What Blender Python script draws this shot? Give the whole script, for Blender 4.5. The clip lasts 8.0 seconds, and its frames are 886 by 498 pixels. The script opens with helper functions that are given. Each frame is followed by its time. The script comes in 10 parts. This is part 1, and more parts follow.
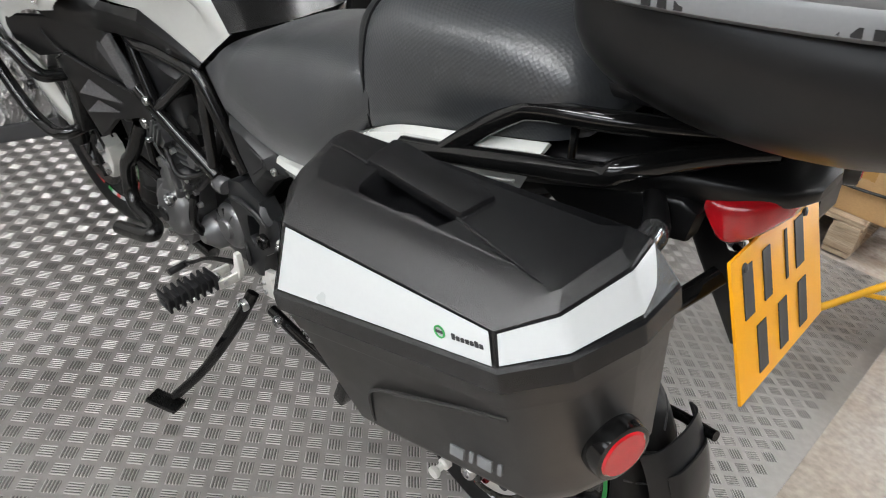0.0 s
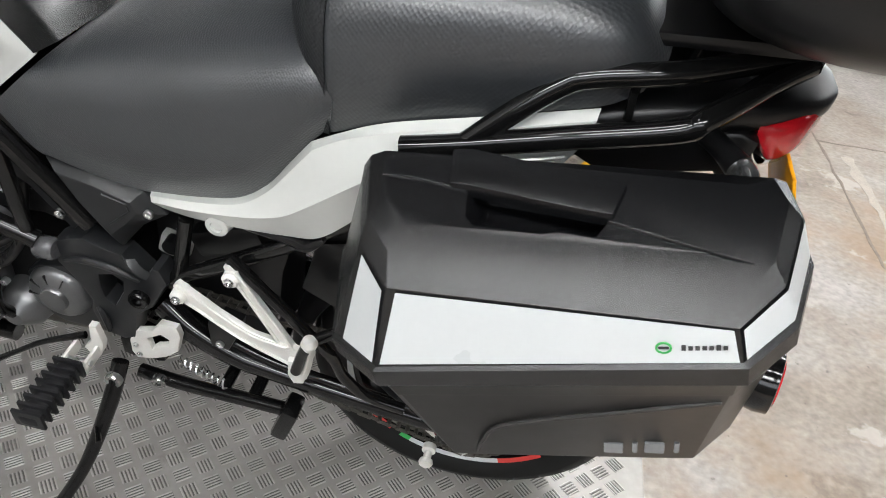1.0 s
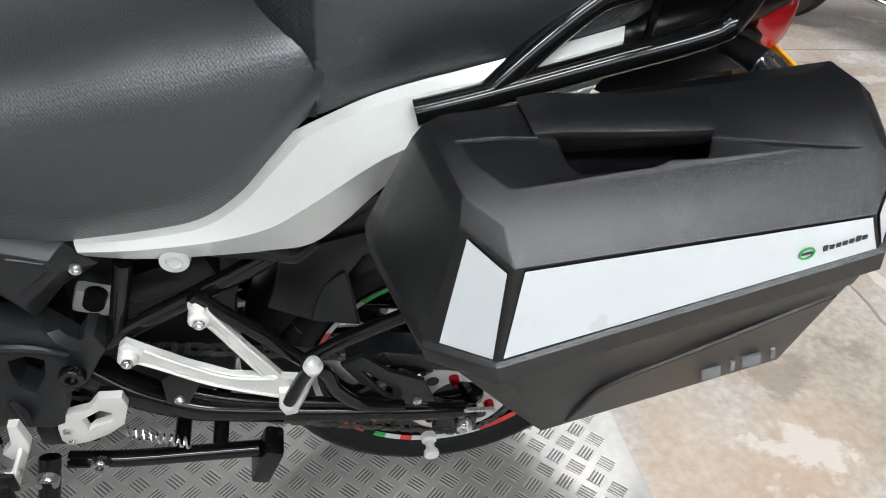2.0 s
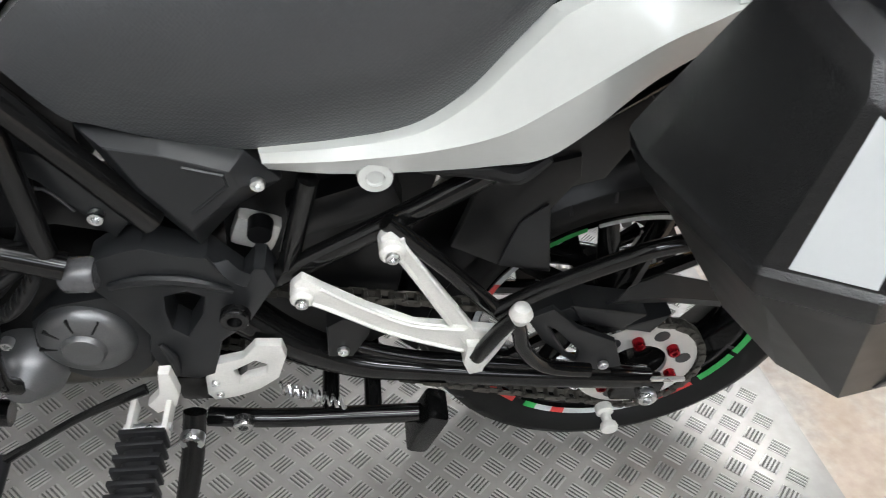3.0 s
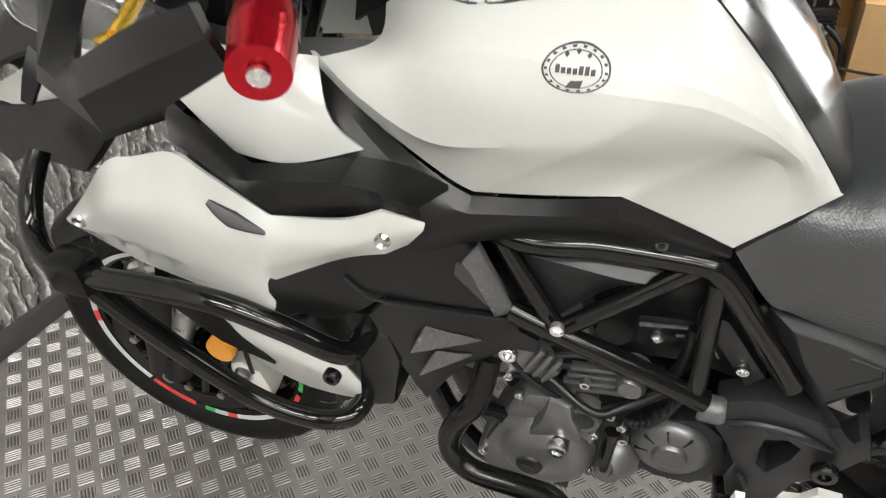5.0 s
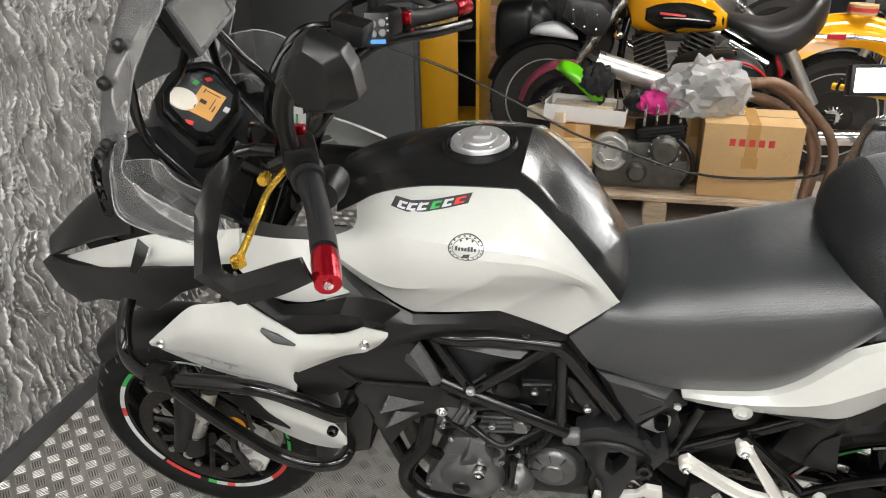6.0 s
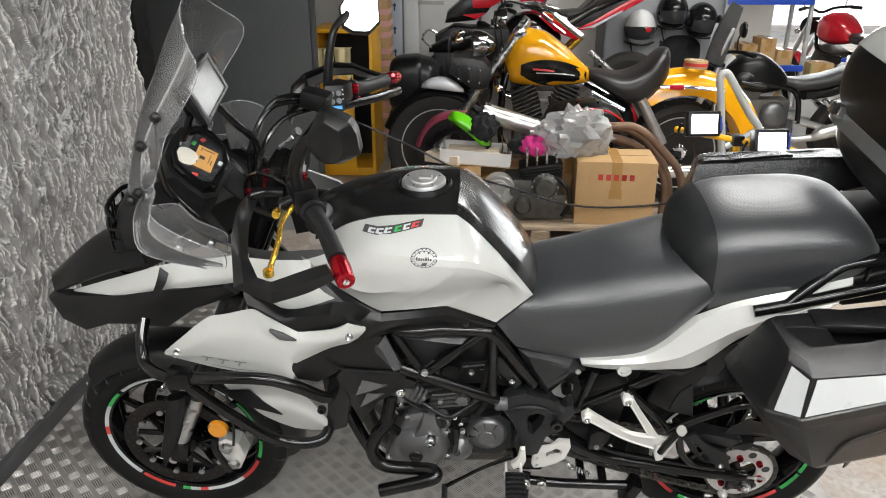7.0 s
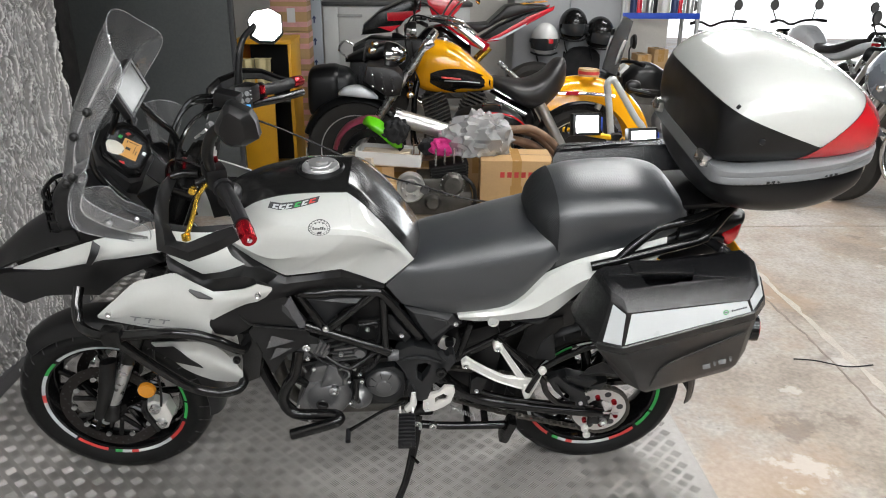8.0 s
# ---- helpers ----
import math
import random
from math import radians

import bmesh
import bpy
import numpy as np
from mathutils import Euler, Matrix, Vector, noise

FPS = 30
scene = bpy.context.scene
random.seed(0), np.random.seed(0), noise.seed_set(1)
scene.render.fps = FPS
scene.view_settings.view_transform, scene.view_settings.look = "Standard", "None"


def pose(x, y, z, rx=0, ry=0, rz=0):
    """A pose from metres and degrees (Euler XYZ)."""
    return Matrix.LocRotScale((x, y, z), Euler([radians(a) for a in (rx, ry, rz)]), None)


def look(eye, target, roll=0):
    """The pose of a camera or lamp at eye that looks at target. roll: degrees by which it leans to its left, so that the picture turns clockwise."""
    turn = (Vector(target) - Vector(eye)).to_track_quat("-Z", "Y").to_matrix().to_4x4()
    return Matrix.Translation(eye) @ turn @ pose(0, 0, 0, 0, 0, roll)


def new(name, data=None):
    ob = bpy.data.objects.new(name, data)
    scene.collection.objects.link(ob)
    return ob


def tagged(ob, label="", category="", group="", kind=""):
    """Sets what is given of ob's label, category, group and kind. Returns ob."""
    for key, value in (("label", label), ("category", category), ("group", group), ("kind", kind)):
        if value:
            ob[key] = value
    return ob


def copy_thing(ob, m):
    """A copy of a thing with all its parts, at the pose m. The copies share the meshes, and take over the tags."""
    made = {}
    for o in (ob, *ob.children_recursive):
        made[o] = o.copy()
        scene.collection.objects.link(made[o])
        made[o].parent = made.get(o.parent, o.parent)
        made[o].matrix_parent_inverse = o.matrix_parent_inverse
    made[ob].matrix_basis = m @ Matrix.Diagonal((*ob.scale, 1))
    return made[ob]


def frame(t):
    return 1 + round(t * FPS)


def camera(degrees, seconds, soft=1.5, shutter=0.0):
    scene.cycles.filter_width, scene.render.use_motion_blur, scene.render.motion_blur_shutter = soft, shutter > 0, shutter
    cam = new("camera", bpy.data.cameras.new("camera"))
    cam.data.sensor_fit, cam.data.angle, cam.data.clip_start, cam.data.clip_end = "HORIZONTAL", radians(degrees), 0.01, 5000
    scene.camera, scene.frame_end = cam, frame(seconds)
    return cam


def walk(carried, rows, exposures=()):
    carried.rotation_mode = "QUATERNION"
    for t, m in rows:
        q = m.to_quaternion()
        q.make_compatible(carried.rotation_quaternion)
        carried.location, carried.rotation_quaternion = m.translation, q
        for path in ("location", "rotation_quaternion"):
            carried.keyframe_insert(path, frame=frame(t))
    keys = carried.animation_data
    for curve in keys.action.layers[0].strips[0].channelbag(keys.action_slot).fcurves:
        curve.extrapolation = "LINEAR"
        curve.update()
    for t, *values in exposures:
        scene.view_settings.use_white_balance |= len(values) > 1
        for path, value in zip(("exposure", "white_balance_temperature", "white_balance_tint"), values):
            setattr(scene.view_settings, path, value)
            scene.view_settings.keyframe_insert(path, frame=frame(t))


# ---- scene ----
from mathutils.bvhtree import BVHTree

cam = camera(62.0, 8.0, soft=1.0, shutter=0.12)
PATH = [
    (0, (1.2970, -0.9858, 1.1981), (0.4870, 0.0415, 0.4643), 10.10),
    (0.5, (1.0540, -1.0485, 1.1793), (0.5702, 0.1403, 0.4030), 9.04),
    (1, (0.8330, -1.0613, 1.1838), (0.6792, 0.1973, 0.3824), 7.82),
    (1.2, (0.7560, -1.0785, 1.1804), (0.7170, 0.1860, 0.3743), 7.03),
    (2.3, (0.5400, -0.9283, 1.0670), (0.8325, 0.2846, 0.2345), 3.45),
    (2.5, (0.5140, -0.9036, 1.0292), (0.7975, 0.3059, 0.1885), 3.34),
    (3, (0.4110, -0.8585, 0.9736), (0.5865, 0.3621, 0.1196), 3.04),
    (3.5, (0.3160, -0.8397, 0.9679), (0.3138, 0.3871, 0.1048), 2.70),
    (4, (0.2120, -0.8472, 0.9832), (0.0230, 0.3688, 0.1256), 1.83),
    (4.5, (0.1090, -0.8813, 1.0384), (-0.2323, 0.3160, 0.2017), 0.75),
    (5, (0.0560, -0.9711, 1.1606), (-0.3640, 0.2346, 0.3732), -0.46),
    (5.2, (0.0430, -1.0169, 1.2242), (-0.3641, 0.2156, 0.4723), -0.51),
    (6.3, (0.1850, -1.5322, 1.5104), (-0.0504, -0.1831, 0.8984), -0.67),
    (6.5, (0.1680, -1.6133, 1.5372), (-0.0127, -0.2472, 0.9447), -0.38),
    (7, (0.0790, -1.7975, 1.5657), (0.0085, -0.4090, 1.0025), -0.01),
    (7.5, (0.1230, -1.9801, 1.5801), (0.1327, -0.5831, 1.0338), 0.31),
    (8, (0.2020, -2.1447, 1.5938), (0.2635, -0.7471, 1.0526), 0.59),
]
walk(cam, [(t, look(eye, target, roll)) for t, eye, target, roll in PATH],
     [(0, 0.10, 6500, 10), (1.2, 0.08, 6500, 10), (2.5, 0.10, 6150, 8), (3.0, 0.17, 6350, 9), (3.5, 0.34, 6500, 10), (4.0, 0.52, 6250, 9), (4.5, 0.52, 6550, 10), (5.0, 0.36, 6900, 10), (6.3, 0.20, 6850, 10), (7.0, 0.06, 6680, 10), (8.0, 0.03, 6550, 10)])

# ---- light ----
world = bpy.data.worlds.new("workshop_sky")
scene.world = world
world.use_nodes = True
wn = world.node_tree
sky = wn.nodes.new("ShaderNodeTexSky")
sky.sky_type, sky.sun_disc = "NISHITA", False
sky.sun_elevation, sky.sun_rotation = radians(42), radians(35)
wn.links.new(sky.outputs["Color"], wn.nodes["Background"].inputs["Color"])
wn.nodes["Background"].inputs["Strength"].default_value = 0.12
sun_data = bpy.data.lights.new("sun", "SUN")
sun_data.energy, sun_data.angle, sun_data.color = 3.0, radians(0.5), (1.0, 0.95, 0.88)
sun = new("sun", sun_data)
sun.matrix_world = look((0, 0, 10), (-3.5, -5.0, 0.0))
scene.view_settings.exposure = 0.0


def area_lamp(name, eye, target, sx, sy, watts, colour):
    d = bpy.data.lights.new(name, "AREA")
    d.shape, d.size, d.size_y, d.energy, d.color = "RECTANGLE", sx, sy, watts, colour
    ob = new(name, d)
    ob.matrix_world = look(eye, target)
    return ob


# daylight coming through the open shutter at the back
area_lamp("shutter_daylight", (6.4, 10.5, 1.6), (6.0, 2.0, 1.2), 6.6, 3.0, 520, (0.93, 0.97, 1.0))
# the strip lights under the roof
STRIPS = ((0.55, -1.3), (2.0, -1.3), (3.6, -0.4), (2.6, 4.4))
for sx_, sy_ in STRIPS:
    area_lamp("strip_light_glow", (sx_, sy_, 2.93), (sx_, sy_ + 0.001, 0), 1.3, 0.16, 20, (0.975, 0.985, 0.985))
# wider panel lights added out of view, behind the camera and over the back, as soft fill
PANELS = ((-0.7, -2.7), (0.7, -2.7), (2.1, -2.7), (1.5, 2.1), (2.9, 2.1))
for sx_, sy_ in PANELS:
    area_lamp("panel_light_glow", (sx_, sy_, 2.90), (sx_, sy_ + (0.5 if sy_ < 0 else -0.2), 0), 1.15, 0.55, 30 if sy_ < 0 else 26, (0.93, 0.97, 1.0))
# fill light in a long window added, unseen, in the wall behind the camera
area_lamp("window_daylight", (0.8, -3.90, 2.25), (0.8, 0.0, 1.4), 4.0, 0.95, 46, (0.94, 0.97, 1.0))


# ---- materials ----
def nodes_of(m):
    m.use_nodes = True
    return m.node_tree, m.node_tree.nodes["Principled BSDF"]


def surf(name, base, rough=0.5, metal=0.0, var=0.12, scale=14.0, fine=0.5, bump=0.08, coat=0.0, spec=0.5, rough_var=0.12):
    """A plain surface with stains at one scale, grain at a finer one, and a fine relief."""
    m = bpy.data.materials.new(name)
    t, b = nodes_of(m)
    tc = t.nodes.new("ShaderNodeTexCoord")
    big = t.nodes.new("ShaderNodeTexNoise")
    big.inputs["Scale"].default_value, big.inputs["Detail"].default_value = scale, 5
    small = t.nodes.new("ShaderNodeTexNoise")
    small.inputs["Scale"].default_value, small.inputs["Detail"].default_value = scale * 22, 3
    for n in (big, small):
        t.links.new(tc.outputs["Object"], n.inputs["Vector"])
    mixf = t.nodes.new("ShaderNodeMix")
    mixf.inputs[0].default_value = fine
    t.links.new(big.outputs["Fac"], mixf.inputs[2])
    t.links.new(small.outputs["Fac"], mixf.inputs[3])
    ramp = t.nodes.new("ShaderNodeMapRange")
    ramp.inputs["From Min"].default_value, ramp.inputs["From Max"].default_value = 0.3, 0.7
    ramp.inputs["To Min"].default_value, ramp.inputs["To Max"].default_value = 1 - var, 1 + var
    t.links.new(mixf.outputs[0], ramp.inputs["Value"])
    mul = t.nodes.new("ShaderNodeVectorMath")
    mul.operation = "SCALE"
    mul.inputs[0].default_value = base
    t.links.new(ramp.outputs["Result"], mul.inputs["Scale"])
    t.links.new(mul.outputs["Vector"], b.inputs["Base Color"])
    rr = t.nodes.new("ShaderNodeMapRange")
    rr.inputs["From Min"].default_value, rr.inputs["From Max"].default_value = 0.35, 0.65
    rr.inputs["To Min"].default_value, rr.inputs["To Max"].default_value = max(0.02, rough - rough_var * rough), min(1.0, rough + rough_var * rough)
    t.links.new(big.outputs["Fac"], rr.inputs["Value"])
    t.links.new(rr.outputs["Result"], b.inputs["Roughness"])
    b.inputs["Metallic"].default_value = metal
    b.inputs["Specular IOR Level"].default_value = spec
    b.inputs["Coat Weight"].default_value = coat
    b.inputs["Coat Roughness"].default_value = 0.06
    if bump:
        bn = t.nodes.new("ShaderNodeBump")
        bn.inputs["Strength"].default_value, bn.inputs["Distance"].default_value = bump, 0.002
        t.links.new(small.outputs["Fac"], bn.inputs["Height"])
        t.links.new(bn.outputs["Normal"], b.inputs["Normal"])
    return m


def stipple(name, base, rough, pitch, depth, strength, spec=0.5, chance=0.75):
    """Grained plastic or vinyl: a cell relief at the given pitch in metres over a soft tone change."""
    m = surf(name, base, rough, var=0.1, scale=9, bump=0, spec=spec, rough_var=0.06)
    t = m.node_tree
    b = t.nodes["Principled BSDF"]
    tc = t.nodes.new("ShaderNodeTexCoord")
    mp = t.nodes.new("ShaderNodeMapping")
    mp.inputs["Rotation"].default_value = (radians(12), radians(45), radians(8))
    t.links.new(tc.outputs["Object"], mp.inputs["Vector"])
    v = t.nodes.new("ShaderNodeTexVoronoi")
    v.inputs["Scale"].default_value = 1 / pitch
    v.inputs["Randomness"].default_value = chance
    t.links.new(mp.outputs["Vector"], v.inputs["Vector"])
    bn = t.nodes.new("ShaderNodeBump")
    bn.inputs["Strength"].default_value, bn.inputs["Distance"].default_value = strength, depth
    t.links.new(v.outputs["Distance"], bn.inputs["Height"])
    t.links.new(bn.outputs["Normal"], b.inputs["Normal"])
    return m
def clear(name, tint=(1, 1, 1), rough=0.03, amount=0.9):
    """Clear plastic: mostly see-through, with real gloss."""
    m = bpy.data.materials.new(name)
    t, b = nodes_of(m)
    b.inputs["Base Color"].default_value = (*[c * 0.5 for c in tint], 1)
    b.inputs["Roughness"].default_value = rough
    tr = t.nodes.new("ShaderNodeBsdfTransparent")
    tr.inputs["Color"].default_value = (*tint, 1)
    mx = t.nodes.new("ShaderNodeMixShader")
    nz = t.nodes.new("ShaderNodeTexNoise")
    nz.inputs["Scale"].default_value = 9
    mr = t.nodes.new("ShaderNodeMapRange")
    mr.inputs["To Min"].default_value, mr.inputs["To Max"].default_value = 1 - amount - 0.03, 1 - amount + 0.05
    t.links.new(nz.outputs["Fac"], mr.inputs["Value"])
    t.links.new(mr.outputs["Result"], mx.inputs["Fac"])
    gl = t.nodes.new("ShaderNodeBsdfGlossy")
    gl.inputs["Roughness"].default_value = rough
    fr = t.nodes.new("ShaderNodeFresnel")
    fr.inputs["IOR"].default_value = 1.49
    gm = t.nodes.new("ShaderNodeMixShader")
    t.links.new(fr.outputs["Fac"], gm.inputs["Fac"])
    t.links.new(tr.outputs["BSDF"], gm.inputs[1])
    t.links.new(gl.outputs["BSDF"], gm.inputs[2])
    t.links.new(gm.outputs["Shader"], mx.inputs[1])
    t.links.new(b.outputs["BSDF"], mx.inputs[2])
    t.links.new(mx.outputs["Shader"], t.nodes["Material Output"].inputs["Surface"])
    return m


def glow(name, colour, strength):
    m = bpy.data.materials.new(name)
    t, b = nodes_of(m)
    b.inputs["Emission Color"].default_value = (*colour, 1)
    b.inputs["Emission Strength"].default_value = strength
    b.inputs["Base Color"].default_value = (0.8, 0.8, 0.8, 1)
    return m


M_WHITE = surf("white_gloss_paint", (0.445, 0.455, 0.434), 0.2, var=0.02, scale=5, bump=0, coat=0.8)
M_TANKBLK = surf("gloss_black_plastic", (0.008, 0.008, 0.008), 0.20, var=0.25, scale=10, bump=0.006, rough_var=0.2, spec=0.42)
M_BLACK = surf("matt_black_plastic", (0.0048, 0.0048, 0.0051), 0.35, var=0.25, scale=12, bump=0.03, spec=0.33, rough_var=0.08)
M_GREYBLK = surf("charcoal_plastic", (0.0120, 0.0126, 0.0135), 0.36, var=0.15, scale=12, bump=0.03, spec=0.34)
# grey trim; on the louvres its lighter tone stands for light on the facets
M_LOUVRE = surf("satin_grey_lit_facet_plastic", (0.065, 0.065, 0.068), 0.26, var=0.3, scale=12, bump=0.05)
M_FRAME = surf("gloss_black_enamel", (0.004, 0.004, 0.004), 0.10, var=0.3, scale=20, bump=0, spec=0.38)
M_STEELBLK = surf("black_powder_coat", (0.003, 0.003, 0.003), 0.24, var=0.3, scale=24, bump=0.01, spec=0.35)
M_SEAT = stipple("rider_seat_vinyl", (0.021, 0.0231, 0.0258), 0.40, 0.0030, 0.0010, 0.42, spec=0.85, chance=0.45)
M_SEAT2 = stipple("pillion_seat_vinyl", (0.020, 0.0222, 0.0250), 0.38, 0.0048, 0.0014, 0.32, spec=0.85, chance=0.22)
M_SEATDARK = stipple("pillion_front_vinyl", (0.010, 0.011, 0.012), 0.5, 0.0044, 0.0014, 0.5, spec=0.35, chance=0.05)
M_CAP = surf("brushed_fuel_cap", (0.42, 0.42, 0.42), 0.46, metal=0.75, var=0.12, scale=30, bump=0.05)
for m_ in (M_SEAT, M_SEAT2):
    vinyl = m_.node_tree.nodes["Principled BSDF"]
    vinyl.inputs["Sheen Weight"].default_value, vinyl.inputs["Sheen Roughness"].default_value = 0.22, 0.35
M_CASE = surf("case_shell_plastic", (0.024, 0.0234, 0.0232), 0.40, var=0.04, scale=40, bump=0.10, spec=0.45, rough_var=0.03)
M_LID = surf("case_lid_plastic", (0.0045, 0.0046, 0.0052), 0.25, var=0.04, scale=40, bump=0.30, spec=0.55, rough_var=0.03)
M_STICKER = surf("white_vinyl_film", (0.475, 0.495, 0.50), 0.3, var=0.02, scale=8, bump=0)
M_RUBBER = surf("tyre_rubber", (0.005, 0.005, 0.005), 0.55, var=0.3, scale=26, bump=0.1, spec=0.25)
M_GRIP = surf("grip_rubber", (0.008, 0.008, 0.009), 0.5, var=0.2, scale=30, bump=0.1, spec=0.3)
M_ALU = surf("painted_cast_alloy", (0.62, 0.61, 0.58), 0.42, metal=0.25, var=0.1, scale=22, bump=0.15)
M_STEEL = surf("bright_steel", (0.6, 0.6, 0.6), 0.28, metal=1.0, var=0.12, scale=30, bump=0.05)
M_CHROME = surf("chrome", (0.75, 0.75, 0.76), 0.09, metal=1.0, var=0.05, scale=20, bump=0)
M_ENGINE = surf("grey_engine_casting", (0.138, 0.139, 0.141), 0.36, metal=0.7, var=0.14, scale=26, bump=0.08)
M_ENGDARK = surf("dark_engine_casting", (0.005, 0.005, 0.005), 0.42, metal=0.3, var=0.3, scale=18, bump=0.15)
M_CHAIN = surf("oily_chain_steel", (0.10, 0.095, 0.085), 0.4, metal=0.8, var=0.3, scale=60, bump=0.2)
M_DISC = surf("brake_disc_steel", (0.034, 0.030, 0.028), 0.38, metal=0.8, var=0.25, scale=40, bump=0.15)
M_RED = surf("anodised_red", (0.34, 0.006, 0.014), 0.2, metal=0.75, var=0.1, scale=20, bump=0.02)
M_GOLD = surf("anodised_gold", (0.75, 0.46, 0.06), 0.25, metal=0.8, var=0.12, scale=20, bump=0.03)
M_REDLENS = surf("red_reflector_lens", (0.46, 0.008, 0.014), 0.12, var=0.12, scale=30, bump=0.1, coat=0.7)
M_AMBER = surf("amber_reflector_lens", (0.65, 0.26, 0.02), 0.18, var=0.12, scale=40, bump=0.15, coat=0.5)
M_SILVERBAND = surf("silver_grey_plastic", (0.15, 0.155, 0.16), 0.32, var=0.06, scale=10, bump=0.04)
M_PLATEYEL = surf("yellow_reflective_sheet", (0.90, 0.40, 0.004), 0.4, var=0.05, scale=20, bump=0.03)
M_INK = surf("dark_print", (0.03, 0.03, 0.032), 0.5, var=0.1, bump=0)
M_REDINK = surf("red_print", (0.52, 0.04, 0.035), 0.5, var=0.1, bump=0)
M_GREENINK = surf("green_print", (0.03, 0.32, 0.07), 0.45, var=0.1, bump=0)
M_GREYINK = surf("pale_grey_print", (0.45, 0.46, 0.46), 0.5, var=0.1, bump=0)
M_SCREEN = clear("clear_acrylic", (0.99, 0.99, 0.995), 0.05, 0.955)
M_RIMCLEAR = clear("polished_acrylic_edge", (0.85, 0.87, 0.88), 0.1, 0.62)
M_GLASS = surf("dark_display_glass", (0.03, 0.032, 0.035), 0.06, var=0.1, bump=0, coat=0.6)
M_LCD = glow("amber_display", (0.85, 0.42, 0.10), 0.35)
M_LCD.node_tree.nodes["Principled BSDF"].inputs["Base Color"].default_value = (0.30, 0.17, 0.06, 1)
M_DIAL = surf("pale_dial_face", (0.6, 0.57, 0.5), 0.35, var=0.06, bump=0)
M_GPS = surf("glossy_screen_glass", (0.16, 0.16, 0.155), 0.22, metal=0.3, var=0.3, scale=9, fine=0.1, bump=0)
M_MIRROR = surf("mirror_glass", (0.92, 0.93, 0.94), 0.02, metal=1.0, var=0.0, bump=0)


# ---- shapes ----
def finish(name, bm, material, smooth=38):
    me = bpy.data.meshes.new(name)
    bmesh.ops.recalc_face_normals(bm, faces=bm.faces)
    bm.to_mesh(me)
    bm.free()
    me.materials.append(material)
    if smooth:
        me.polygons.foreach_set("use_smooth", [True] * len(me.polygons))
        me.set_sharp_from_angle(angle=radians(smooth))
    return me


def part(name, bm, material, parent, label="", smooth=38):
    ob = new(name, finish(name, bm, material, smooth))
    ob.parent = parent
    return tagged(ob, label)


def thing(name, label, category, m=None, group="", kind=""):
    ob = new(name)
    ob.empty_display_size = 0.1
    if m is not None:
        ob.matrix_world = m
    return tagged(ob, label, category, group, kind)


def solid(name, bm, material, label, category, group="", kind="", m=None, smooth=38):
    ob = new(name, finish(name, bm, material, smooth))
    if m is not None:
        ob.matrix_world = m
    return tagged(ob, label, category, group, kind)


def spline(pts, n, closed=False):
    """n points along a smooth curve through pts."""
    p = [Vector(q) for q in pts]
    k = len(p)
    if k == 2:
        return [p[0].lerp(p[1], i / (n - 1)) for i in range(n)]
    span = k if closed else k - 1
    out = []
    for i in range(n):
        u = i / (n if closed else n - 1) * span
        j = min(int(u), span - 1)
        f = u - j
        if closed:
            a, b, c, d = (p[(j + o) % k] for o in (-1, 0, 1, 2))
        else:
            a, b, c, d = p[max(j - 1, 0)], p[j], p[j + 1], p[min(j + 2, k - 1)]
        out.append(0.5 * ((2 * b) + (c - a) * f + (2 * a - 5 * b + 4 * c - d) * f * f + (3 * b - a - 3 * c + d) * f ** 3))
    return out


def skin(bm, rings, closed_ring=True, cap=True):
    """Faces between rings of equal length."""
    vs = [[bm.verts.new(q) for q in r] for r in rings]
    n = len(vs[0])
    for a, b in zip(vs, vs[1:]):
        for i in range(n if closed_ring else n - 1):
            j = (i + 1) % n
            bm.faces.new((a[i], a[j], b[j], b[i]))
    if cap and closed_ring:
        bm.faces.new(vs[0][::-1])
        bm.faces.new(vs[-1])
    return vs


def tube(pts, r, n=12, steps=0, bm=None, curved=True, flat=1.0):
    """A round bar along pts; r one radius or one for each point."""
    bm = bm or bmesh.new()
    k = len(pts)
    steps = steps or (1 if k == 2 else 7) * (k - 1) + 1
    line = spline(pts, steps) if curved else [Vector(q) for q in pts]
    rad = [r] * len(line) if not hasattr(r, "__len__") else [np.interp(i / (len(line) - 1) * (k - 1), range(k), r) for i in range(len(line))]
    tangent = [(line[min(i + 1, len(line) - 1)] - line[max(i - 1, 0)]).normalized() for i in range(len(line))]
    side = tangent[0].orthogonal().normalized()
    rings = []
    for q, tg, rr in zip(line, tangent, rad):
        side = (side - tg * side.dot(tg)).normalized()
        up = tg.cross(side)
        rings.append([q + (side * math.cos(a) + up * math.sin(a) * flat) * rr for a in (2 * math.pi * i / n for i in range(n))])
    skin(bm, rings)
    return bm


def rod(a, b, r, n=12, bm=None, r2=None):
    return tube([a, b], [r, r if r2 is None else r2], n, 2, bm)


